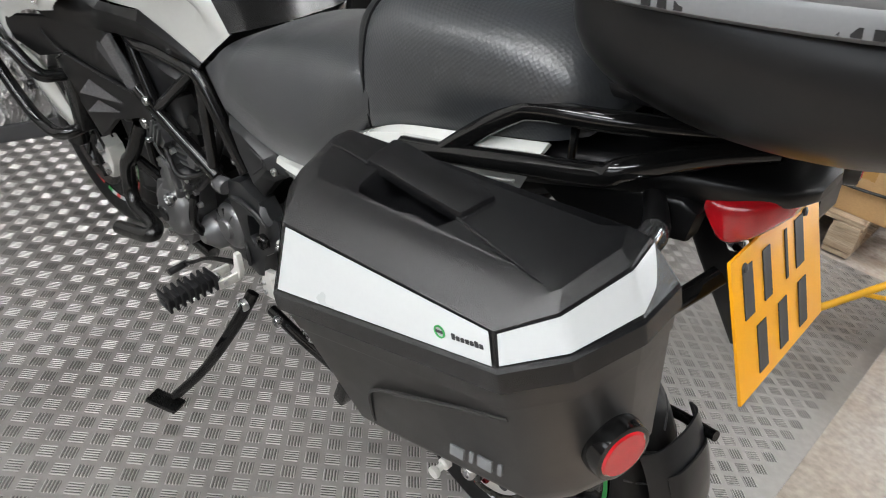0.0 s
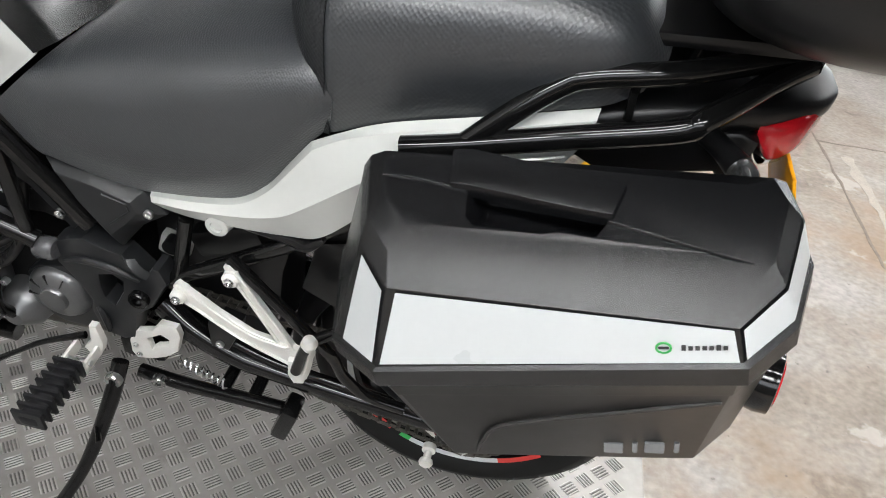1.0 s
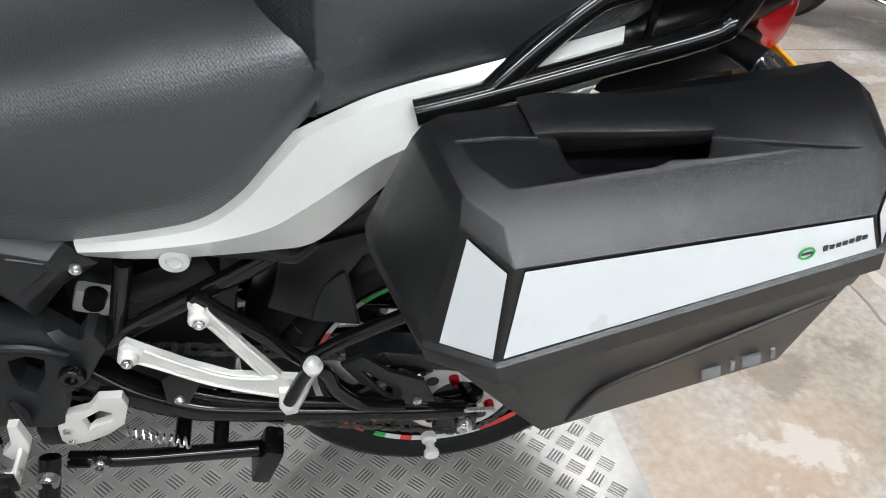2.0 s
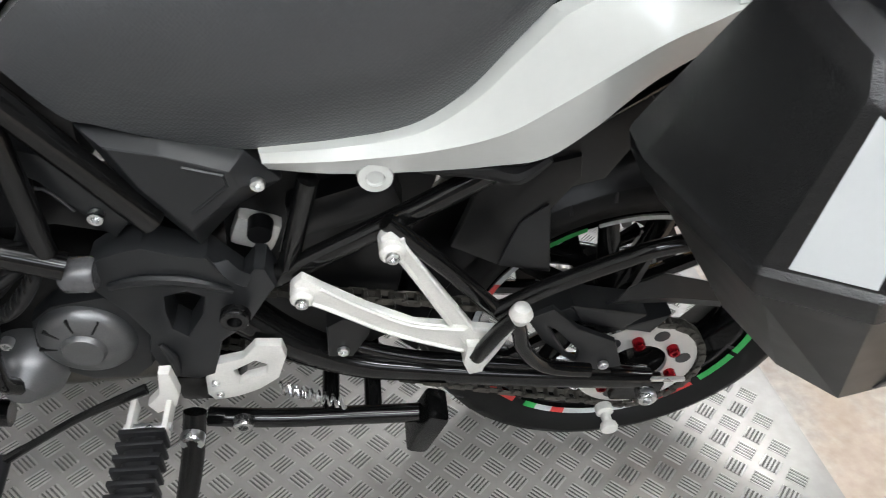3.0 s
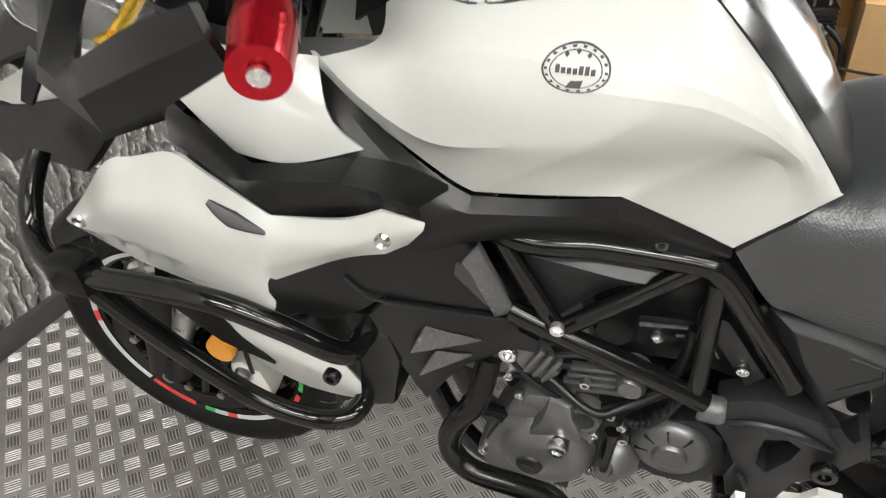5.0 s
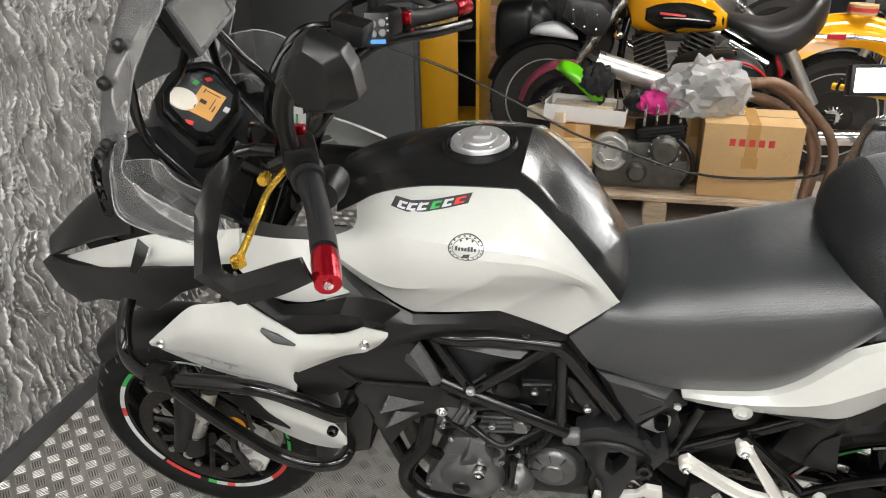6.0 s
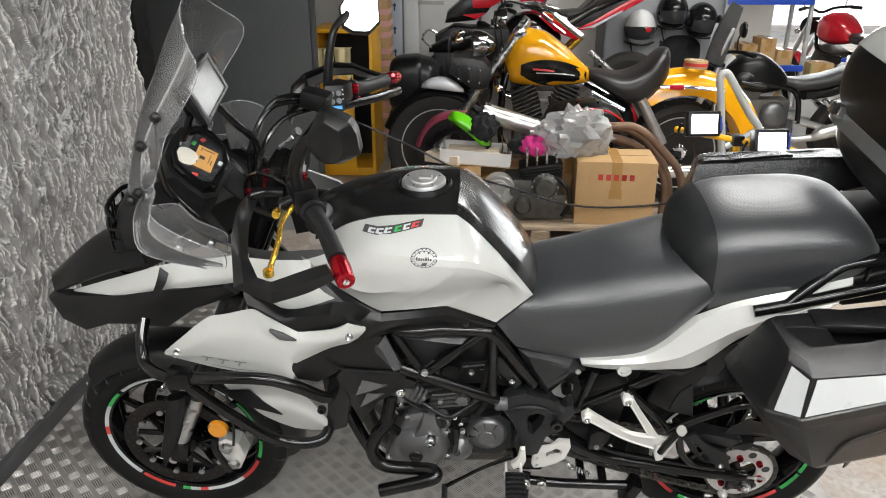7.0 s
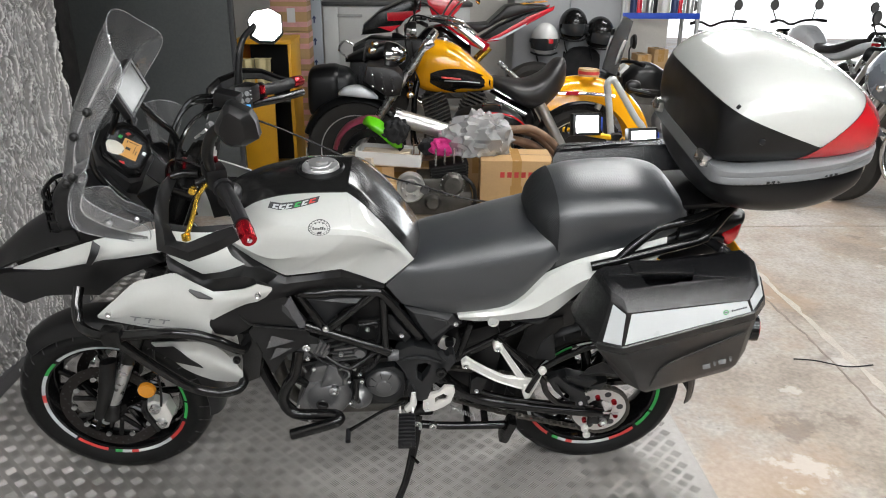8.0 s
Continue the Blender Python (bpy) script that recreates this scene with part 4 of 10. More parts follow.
# front fairing
FAIR_ROWS = [
    [(-0.609, -0.262, 0.800), (-0.567, -0.268, 0.839), (-0.491, -0.285, 0.910), (-0.441, -0.295, 0.931), (-0.392, -0.305, 0.951), (-0.373, -0.308, 0.951), (-0.345, -0.310, 0.934), (-0.290, -0.312, 0.901), (-0.222, -0.300, 0.899), (-0.187, -0.285, 0.904), (-0.157, -0.262, 0.879)],
    [(-0.611, -0.266, 0.797), (-0.550, -0.284, 0.830), (-0.491, -0.305, 0.870), (-0.440, -0.318, 0.888), (-0.393, -0.325, 0.897), (-0.374, -0.326, 0.897), (-0.345, -0.326, 0.890), (-0.289, -0.322, 0.880), (-0.223, -0.306, 0.877), (-0.188, -0.290, 0.880), (-0.158, -0.266, 0.872)],
    [(-0.609, -0.266, 0.790), (-0.560, -0.282, 0.802), (-0.510, -0.298, 0.818), (-0.460, -0.309, 0.825), (-0.410, -0.318, 0.828), (-0.372, -0.320, 0.822), (-0.340, -0.320, 0.822), (-0.308, -0.318, 0.836), (-0.232, -0.304, 0.860), (-0.192, -0.290, 0.866), (-0.166, -0.269, 0.863)],
    [(-0.606, -0.264, 0.787), (-0.575, -0.272, 0.785), (-0.525, -0.286, 0.784), (-0.476, -0.298, 0.783), (-0.423, -0.306, 0.781), (-0.372, -0.310, 0.771), (-0.318, -0.313, 0.766), (-0.308, -0.311, 0.812), (-0.234, -0.297, 0.846), (-0.191, -0.285, 0.852), (-0.174, -0.268, 0.853)]]
fairing = panel(FAIR_ROWS, (4, 7, 9), (2,), 5, 5, 0.006, (-0.35, 0, 0.85))
fairing_tree = BVHTree.FromBMesh(fairing)
both("fairing_panel", fairing, M_WHITE, "gloss white front side fairing", 20)
both("lower_fairing", panel([
    [(-0.496, -0.258, 0.700), (-0.430, -0.270, 0.712), (-0.380, -0.274, 0.716), (-0.337, -0.272, 0.708), (-0.297, -0.264, 0.662), (-0.257, -0.250, 0.568)],
    [(-0.470, -0.264, 0.672), (-0.415, -0.280, 0.672), (-0.375, -0.284, 0.668), (-0.335, -0.280, 0.650), (-0.300, -0.270, 0.615), (-0.262, -0.252, 0.562)],
    [(-0.445, -0.258, 0.638), (-0.421, -0.262, 0.615), (-0.385, -0.262, 0.590), (-0.345, -0.258, 0.567), (-0.305, -0.253, 0.557), (-0.270, -0.249, 0.556)]], (3,), (), 5, 6, 0.006, (-0.35, 0, 0.64)), M_WHITE, "gloss white lower fairing fin")
both("beak_panel", patch([
    [(-0.90, -0.075, 0.826), (-0.82, -0.105, 0.868), (-0.72, -0.14, 0.918), (-0.584, -0.19, 0.985), (-0.47, -0.215, 1.018), (-0.40, -0.225, 1.035)],
    [(-0.90, -0.082, 0.818), (-0.82, -0.122, 0.842), (-0.72, -0.165, 0.885), (-0.584, -0.215, 0.952), (-0.47, -0.238, 0.985), (-0.40, -0.24, 1.0)],
    [(-0.872, -0.085, 0.808), (-0.82, -0.115, 0.82), (-0.74, -0.15, 0.86), (-0.584, -0.212, 0.93), (-0.47, -0.235, 0.962), (-0.40, -0.235, 0.975)]], 30, 9, 0.006, toward=(-0.5, 0, 0.9)), M_WHITE, "gloss white nose side panel")
part("beak", patch([
    [(-0.97, -0.05, 0.80), (-0.88, -0.10, 0.86), (-0.76, -0.13, 0.92), (-0.66, -0.16, 0.96)],
    [(-0.985, -0.02, 0.825), (-0.88, -0.03, 0.91), (-0.80, -0.04, 0.955), (-0.72, -0.05, 0.985)],
    [(-0.985, 0.02, 0.825), (-0.88, 0.03, 0.91), (-0.80, 0.04, 0.955), (-0.72, 0.05, 0.985)],
    [(-0.97, 0.05, 0.80), (-0.88, 0.10, 0.86), (-0.76, 0.13, 0.92), (-0.66, 0.16, 0.96)]], 18, 16, 0.008, toward=(-0.6, 0, 0.7)), M_BLACK, bike, "matt black nose beak")
both("beak_side", slab([(-0.975, 0.80), (-0.905, 0.822), (-0.76, 0.865), (-0.58, 0.935), (-0.46, 0.960), (-0.43, 0.940), (-0.53, 0.90), (-0.62, 0.82), (-0.74, 0.79), (-0.80, 0.77), (-0.885, 0.722), (-0.955, 0.735)], lambda x, z: -0.075 - 0.165 * max(0, min(1, (x + 0.96) / 0.42)), 0.03, 0.006), M_BLACK, "matt black lower nose panel")
both("shroud", panel([
    [(-0.300, -0.158, 0.982), (-0.261, -0.180, 0.962), (-0.208, -0.194, 0.918), (-0.158, -0.197, 0.881), (-0.132, -0.197, 0.867), (-0.060, -0.197, 0.876), (0.013, -0.191, 0.886), (0.067, -0.167, 0.849), (0.124, -0.145, 0.808)],
    [(-0.290, -0.178, 0.970), (-0.250, -0.200, 0.945), (-0.205, -0.214, 0.905), (-0.165, -0.214, 0.868), (-0.132, -0.211, 0.855), (-0.060, -0.206, 0.862), (0.012, -0.197, 0.866), (0.068, -0.172, 0.836), (0.124, -0.149, 0.803)],
    [(-0.262, -0.248, 0.905), (-0.235, -0.250, 0.880), (-0.205, -0.244, 0.855), (-0.176, -0.232, 0.838), (-0.133, -0.214, 0.836), (-0.070, -0.199, 0.838), (0.006, -0.186, 0.838), (0.071, -0.168, 0.822), (0.122, -0.150, 0.799)],
    [(-0.252, -0.276, 0.838), (-0.225, -0.262, 0.822), (-0.191, -0.240, 0.814), (-0.166, -0.224, 0.811), (-0.140, -0.206, 0.810), (-0.088, -0.180, 0.806), (-0.006, -0.163, 0.802), (0.082, -0.150, 0.789), (0.120, -0.142, 0.793)]], (4, 6), (1,), 5, 4, 0.005, (-0.05, 0, 0.86)), M_BLACK, "matt black tank shroud", 20)
both("shroud_infill", panel([
    [(-0.405, -0.262, 0.978), (-0.367, -0.268, 0.953), (-0.319, -0.278, 0.931), (-0.268, -0.262, 0.929), (-0.225, -0.246, 0.933), (-0.188, -0.215, 0.906), (-0.151, -0.197, 0.874)],
    [(-0.404, -0.275, 0.968), (-0.355, -0.285, 0.944), (-0.318, -0.297, 0.926), (-0.267, -0.294, 0.929), (-0.224, -0.288, 0.931), (-0.198, -0.266, 0.908), (-0.174, -0.235, 0.872)],
    [(-0.395, -0.290, 0.952), (-0.369, -0.295, 0.943), (-0.332, -0.304, 0.926), (-0.290, -0.305, 0.898), (-0.241, -0.291, 0.893), (-0.190, -0.272, 0.893), (-0.168, -0.245, 0.872)]], (2, 4), (1,), 4, 4, 0.005, (-0.25, 0, 0.85)), M_BLACK, "matt black infill between tank and fairing", 20)


def side_plane(x, z):
    """The flare of the radiator shrouds towards the front."""
    return -0.172 + 0.64 * min(0, x + 0.088)


both("radiator_shroud", slab([(-0.312, 0.820), (-0.240, 0.826), (-0.191, 0.820), (-0.140, 0.812), (-0.106, 0.732), (-0.089, 0.693), (-0.091, 0.681), (-0.155, 0.720), (-0.216, 0.758), (-0.236, 0.746), (-0.268, 0.740), (-0.306, 0.770), (-0.314, 0.798)], side_plane, 0.012, 0.004), M_BLACK, "matt black radiator shroud")
both("shroud_lower", slab([(-0.217, 0.754), (-0.155, 0.716), (-0.091, 0.677), (-0.088, 0.658), (-0.063, 0.646), (-0.066, 0.622), (-0.097, 0.628), (-0.123, 0.622), (-0.150, 0.616), (-0.190, 0.567), (-0.213, 0.660), (-0.232, 0.738)], lambda x, z: side_plane(x, z) - 0.004 + 0.05 * max(0, 0.66 - z), 0.012, 0.004), M_BLACK, "black lower radiator shroud")
both("shroud_edge", tube([(x, side_plane(x, z) - 0.006, z) for x, z in ((-0.245, 0.803), (-0.232, 0.775), (-0.216, 0.757), (-0.155, 0.718), (-0.091, 0.679))], 0.0022, 6), M_GREYBLK)
both("shroud_slat", slab([(-0.127, 0.805), (-0.092, 0.690), (-0.113, 0.690), (-0.119, 0.712), (-0.143, 0.785)], lambda x, z: side_plane(x, z) - 0.003, 0.008, 0.002), M_LOUVRE, "grey air duct slat")
both("duct_slot", slab([(-0.147, 0.788), (-0.141, 0.783), (-0.114, 0.716), (-0.120, 0.712), (-0.150, 0.772)], lambda x, z: side_plane(x, z) - 0.0035, 0.004, 0.0), M_INK)
# louvres lighter than the shroud: the gleam of their facets is put into the colour
for pts in ([(-0.193, 0.676), (-0.180, 0.704), (-0.128, 0.658)], [(-0.187, 0.634), (-0.172, 0.659), (-0.138, 0.636)]):
    tip = pts[2]
    hood = [[(x, side_plane(x, z) - (0.017 if k == 0 else 0.005), z) for k, (x, z) in enumerate((pts[0], pts[1]))], [(0.5 * (x + tip[0]), side_plane(0.5 * (x + tip[0]), z) - (0.012 if k == 0 else 0.005), 0.5 * (z + tip[1])) for k, (x, z) in enumerate((pts[0], pts[1]))], [(tip[0], side_plane(*tip) - 0.005, tip[1] - 0.001), (tip[0] + 0.002, side_plane(*tip) - 0.005, tip[1] + 0.001)]]
    both("louvre", panel(hood, (), (), 3, 3, 0.003, (-0.15, 0, 0.66)), M_LOUVRE, "moulded air louvre", 20)
both("inner_cowl", panel([
    [(-0.44, -0.14, 1.000), (-0.36, -0.15, 0.995), (-0.28, -0.14, 0.995), (-0.22, -0.13, 0.990)],
    [(-0.43, -0.20, 0.930), (-0.36, -0.22, 0.925), (-0.29, -0.20, 0.925), (-0.22, -0.17, 0.920)],
    [(-0.42, -0.22, 0.820), (-0.36, -0.24, 0.820), (-0.30, -0.22, 0.820), (-0.20, -0.17, 0.820)]], (), (), 3, 4, 0.004, (-0.3, 0, 0.9)), M_BLACK, "black inner cowl")
# windscreen
half = [[(-0.588, -0.182, 1.165), (-0.650, -0.168, 1.14), (-0.668, -0.10, 1.16), (-0.675, 0, 1.17)],
        [(-0.560, -0.180, 1.228), (-0.612, -0.178, 1.225), (-0.640, -0.10, 1.245), (-0.650, 0, 1.25)],
        [(-0.534, -0.177, 1.283), (-0.585, -0.166, 1.29), (-0.612, -0.095, 1.31), (-0.622, 0, 1.315)],
        [(-0.470, -0.168, 1.37), (-0.545, -0.150, 1.36), (-0.575, -0.09, 1.375), (-0.585, 0, 1.38)],
        [(-0.462, -0.152, 1.41), (-0.520, -0.130, 1.41), (-0.545, -0.078, 1.435), (-0.552, 0, 1.445)],
        [(-0.480, -0.128, 1.437), (-0.495, -0.105, 1.458), (-0.512, -0.055, 1.492), (-0.517, 0, 1.505)]]
rows = [r + [(x, -y, z) for x, y, z in r[-2::-1]] for r in half]
ws = patch(rows, 30, 24, 0.004, toward=(-0.3, 0, 1.2))
wob = part("windscreen", ws, M_SCREEN, bike, "clear tall touring windscreen with scuffs")
wob.visible_shadow = False
rim_line = [r[0] for r in rows] + rows[-1][1:-1] + [r[-1] for r in rows[::-1]]
part("screen_rim", tube(rim_line, 0.0010, 8, 90), M_RIMCLEAR, wob, "polished screen edge").visible_shadow = False
wing = [[(-0.612, -0.178, 1.118), (-0.546, -0.182, 1.126), (-0.514, -0.184, 1.092), (-0.456, -0.182, 1.060)],
        [(-0.625, -0.184, 1.050), (-0.556, -0.192, 1.050), (-0.510, -0.194, 1.035), (-0.454, -0.188, 1.026)],
        [(-0.615, -0.182, 0.995), (-0.550, -0.192, 0.978), (-0.506, -0.194, 0.972), (-0.456, -0.186, 0.985)]]
both("screen_wing", panel(wing, (1,), (), 4, 4, 0.003, (-0.5, 0, 1.05)), M_SCREEN, "clear wing at the foot of the screen")
both("wing_rim", tube(wing[0] + [r[-1] for r in wing[1:]] + wing[2][-2::-1], 0.0011, 8, 60), M_RIMCLEAR, "polished wing edge")
both("screen_base", panel([[(-0.600, -0.168, 1.097), (-0.561, -0.174, 1.077), (-0.514, -0.176, 1.056), (-0.457, -0.174, 1.050)], [(-0.545, -0.172, 1.123), (-0.520, -0.176, 1.092), (-0.490, -0.176, 1.074), (-0.456, -0.174, 1.056)]], (), (), 4, 3, 0.003, (-0.5, 0, 1.05)), M_BLACK, "black cockpit side cover")
for x, z in ((-0.558, 1.026), (-0.485, 1.039), (-0.503, 0.985), (-0.466, 0.989)):
    both("wing_screw", lathe([(0.0001, -0.200), (0.004, -0.200), (0.0075, -0.197), (0.0075, -0.186)], (x, 0, z), "y", 14), M_STEEL, "bright dome screw")
# panniers
CASE_T = pose(0.721, 0, 0.80, 0, -16.6, 0)
SEAM = [(-0.09, 0.20), (-0.09, 0.24), (-0.056, 0.373), (0.0, 0.415), (0.324, 0.400), (0.368, 0.352), (0.391, 0.272), (0.386, 0.20)]


def pannier(sgn, label):
    shell_rings = []
    for w, ring in ((-0.029, SEAM),
                    (-0.034, [(-0.086, 0.20), (-0.086, 0.24), (-0.052, 0.369), (0.003, 0.410), (0.321, 0.396), (0.364, 0.349), (0.386, 0.271), (0.381, 0.20)]),
                    (-0.058, [(-0.081, 0.20), (-0.081, 0.24), (-0.047, 0.364), (0.006, 0.404), (0.318, 0.390), (0.360, 0.345), (0.381, 0.270), (0.376, 0.20)]),
                    (-0.062, [(-0.077, 0.20), (-0.077, 0.24), (-0.044, 0.361), (0.008, 0.401), (0.316, 0.387), (0.357, 0.343), (0.378, 0.269), (0.373, 0.20)]),
                    (-0.208, [(-0.026, 0.20), (-0.026, 0.25), (-0.006, 0.322), (0.027, 0.366), (0.287, 0.354), (0.326, 0.312), (0.348, 0.260), (0.343, 0.20)]),
                    (-0.248, [(0.006, 0.21), (0.006, 0.25), (0.020, 0.300), (0.046, 0.338), (0.270, 0.328), (0.300, 0.296), (0.318, 0.254), (0.312, 0.21)])):
        shell_rings.append([Vector((u, -v, w)) for u, v in ring])
    bm = bmesh.new()
    skin(bm, shell_rings)
    bmesh.ops.bevel(bm, geom=[d for d in bm.edges if d.calc_face_angle() > 0.3], offset=0.0055, segments=3, affect="EDGES", profile=0.6, clamp_overlap=True)
    shell = part("pannier", bm, M_CASE, bike, label)
    # pressed line in the outer face
    part("pressed_line", tube([(0.055, -0.366, -0.200), (0.070, -0.376, -0.165), (0.10, -0.3845, -0.125), (0.2, -0.3865, -0.098), (0.31, -0.3835, -0.076)], 0.0024, 6), M_CASE, shell)
    bm = bmesh.new()
    out = [(u + (0.004 if u > 0.2 else -0.004), v + 0.004) for u, v in SEAM]
    ring_a = [Vector((u, -v, -0.027)) for u, v in out]
    ring_b = [Vector((u, -v, -0.006)) for u, v in out]
    ring_c = [Vector((u, -v, -0.003)) for u, v in SEAM]
    ring_d = [Vector((u, -v, w)) for u, v, w in ((-0.022, 0.262, 0.124), (-0.018, 0.280, 0.124), (-0.002, 0.362, 0.104), (0.029, 0.399, 0.083), (0.320, 0.392, 0.029), (0.359, 0.350, 0.036), (0.381, 0.272, 0.048), (0.373, 0.225, 0.054))]
    ring_e = [Vector((u, -v, w)) for u, v, w in ((-0.010, 0.266, 0.137), (-0.005, 0.284, 0.138), (0.006, 0.346, 0.121), (0.030, 0.376, 0.106), (0.334, 0.356, 0.045), (0.352, 0.334, 0.050), (0.370, 0.268, 0.062), (0.360, 0.238, 0.068))]
    ring_f = [Vector((u, -v, w)) for u, v, w in ((0.006, 0.268, 0.142), (0.010, 0.280, 0.141), (0.020, 0.326, 0.129), (0.042, 0.352, 0.117), (0.318, 0.330, 0.054), (0.332, 0.306, 0.060), (0.344, 0.266, 0.067), (0.336, 0.250, 0.070))]
    between = [[a.lerp(b, k / 6) for a, b in zip(ring_c, ring_d)] for k in range(1, 6)]
    vs = skin(bm, [ring_a, ring_b, ring_c] + between + [ring_d, ring_e, ring_f], cap=False)
    bm.faces.new(vs[0][::-1])
    notch = [(0.091, 0.272, 0.122), (0.091, 0.300, 0.117), (0.093, 0.333, 0.109), (0.101, 0.341, 0.105), (0.157, 0.341, 0.093), (0.176, 0.334, 0.090), (0.205, 0.334, 0.082), (0.216, 0.315, 0.084), (0.229, 0.274, 0.090)]
    nv = [bm.verts.new((u, -v, w)) for u, v, w in notch]
    rim_edges = [bm.edges.get((vs[-1][i], vs[-1][(i + 1) % 8])) for i in range(8)] + [bm.edges.new((nv[i], nv[(i + 1) % len(nv)])) for i in range(len(nv))]
    bmesh.ops.triangle_fill(bm, use_beauty=True, use_dissolve=False, edges=rim_edges)
    fv = [bm.verts.new((0.168 + (u - 0.168) * 0.9, -(0.29 + (v - 0.29) * 0.85), w - 0.045)) for u, v, w in notch]
    for i in range(len(nv)):
        j = (i + 1) % len(nv)
        bm.faces.new((nv[i], nv[j], fv[j], fv[i]))
    bm.faces.new(fv)
    bmesh.ops.recalc_face_normals(bm, faces=bm.faces)
    sharp = [e for e in bm.edges if len(e.link_faces) == 2 and e.calc_face_angle() > 0.22 and max(v.co.x for v in e.verts) < 0.30]
    bmesh.ops.bevel(bm, geom=sharp, offset=0.0028, segments=2, affect="EDGES", profile=0.6, clamp_overlap=True)
    lid = part("lid", bm, M_LID, shell, "black grained lid with white film panels", 16)
    made = [lid]
    hb = bmesh.new()
    strap = [((0.070, 0.256, 0.129), (0.074, 0.303, 0.121)), ((0.092, 0.256, 0.127), (0.094, 0.304, 0.118)), ((0.150, 0.264, 0.113), (0.150, 0.310, 0.104)), ((0.206, 0.270, 0.098), (0.200, 0.313, 0.091)), ((0.232, 0.273, 0.0905), (0.220, 0.313, 0.086))]
    skin(hb, [[Vector((a[0], -a[1], a[2] + 0.004)), Vector((b[0], -b[1], b[2] + 0.004)), Vector((b[0], -b[1], b[2] - 0.012)), Vector((a[0], -a[1], a[2] - 0.012))] for a, b in strap])
    bmesh.ops.bevel(hb, geom=hb.edges[:], offset=0.004, segments=2, affect="EDGES", profile=0.6)
    made.append(part("carry_handle", hb, M_LID, lid, "black grained carrying handle"))
    made.append(part("lid_crease", tube([(0.216, -0.315, 0.0835), (0.267, -0.325, 0.0695), (0.345, -0.338, 0.0475)], [0.0022, 0.0018, 0.0008], 8), M_LID, lid))
    made.append(part("lid_crease", tube([(0.012, -0.300, 0.1350), (0.045, -0.300, 0.1285), (0.076, -0.303, 0.1200)], 0.0022, 8), M_LID, lid))
    lock = lathe([(0.0001, 0.012), (0.010, 0.012), (0.011, 0.008), (0.020, 0.008), (0.022, -0.02)], (0.146, -0.324, 0.058), "z", 24)
    made.append(part("lock", lock, M_FRAME, lid, "round black case lock"))
    for da in (0.4, 1.6, 2.6):
        made.append(part("lock_mark", box((0.003, 0.003, 0.001), (0.146 + 0.014 * math.cos(da), -0.324 - 0.014 * math.sin(da), 0.0665)), M_GREYINK, lid))

    def on_face(k, a, b, lift=0.0016):
        p = ring_c[k].lerp(ring_c[k + 1], a).lerp(ring_d[k].lerp(ring_d[k + 1], a), b)
        nrm = (ring_c[k + 1] - ring_c[k]).cross(ring_d[k].lerp(ring_d[k + 1], 0.5) - ring_c[k]).normalized()
        return p + nrm * lift * (1 if nrm.dot(p - Vector((0.15, -0.24, 0.0))) > 0 else -1)

    def film(faces, lb):
        """A white film over side faces; each is (face, four corners as (along, up))."""
        fb_ = bmesh.new()
        for k, (c0, c1, c2, c3) in faces:
            grid = []
            for j in range(7):
                row = []
                for i in range(11):
                    u, v = i / 10, j / 6
                    a = (c0[0] * (1 - u) + c1[0] * u) * (1 - v) + (c3[0] * (1 - u) + c2[0] * u) * v
                    b = (c0[1] * (1 - u) + c1[1] * u) * (1 - v) + (c3[1] * (1 - u) + c2[1] * u) * v
                    row.append(fb_.verts.new(on_face(k, a, b)))
                grid.append(row)
            for j in range(6):
                for i in range(10):
                    fb_.faces.new((grid[j][i], grid[j][i + 1], grid[j + 1][i + 1], grid[j + 1][i]))
        bmesh.ops.remove_doubles(fb_, verts=fb_.verts[:], dist=0.0026)
        made.append(part("film", fb_, M_STICKER, lid, lb))

    film([(3, ((0.012, 0.04), (0.99, 0.04), (0.985, 0.96), (0.03, 0.965)))], "white film strip on the lid")
    film([(2, ((0.22, 0.03), (0.94, 0.03), (0.92, 0.93), (0.18, 0.97)))], "white film corner on the lid")
    film([(4, ((0.04, 0.06), (1.0, 0.06), (1.0, 0.92), (0.05, 0.92))), (5, ((0.0, 0.06), (1.0, 0.10), (1.0, 0.92), (0.0, 0.92))), (6, ((0.0, 0.10), (0.45, 0.30), (0.97, 0.90), (0.0, 0.92)))], "white film strip round the lid corner")
    # maker's mark as a ring and a bar
    at_ring, at_bar = on_face(3, 0.80, 0.42, 0.003), on_face(3, 0.905, 0.44, 0.003)
    made.append(part("badge_ring", lathe([(0.0052, -0.0006), (0.0068, -0.0006), (0.0068, 0.0006), (0.0052, 0.0006)], at_ring, "y", 24, closed=True), M_GREENINK, lid))
    made.append(part("badge_bar", box((0.009, 0.0012, 0.002), at_ring), M_INK, lid))
    for k in range(7):
        made.append(part("badge_bar", box((0.0036, 0.0012, 0.0058 if k in (0, 5) else 0.0042), at_bar + Vector((-0.0165 + k * 0.0055, 0.0002 * k, 0.0006 if k in (0, 5) else 0))), M_INK, lid))
    # raised maker's letters as plain blocks
    for k, (du, wd) in enumerate(((0.0, 0.022), (0.026, 0.006), (0.036, 0.022), (0.062, 0.006))):
        part("badge_block", box((wd * 0.9, 0.004, 0.013), (0.196 + du * 1.15 + wd / 2, -0.3685, -0.176 + du * 0.1), 0.0012, (-12, 4, 2)), M_SILVERBAND, shell, "raised pale grey mark")
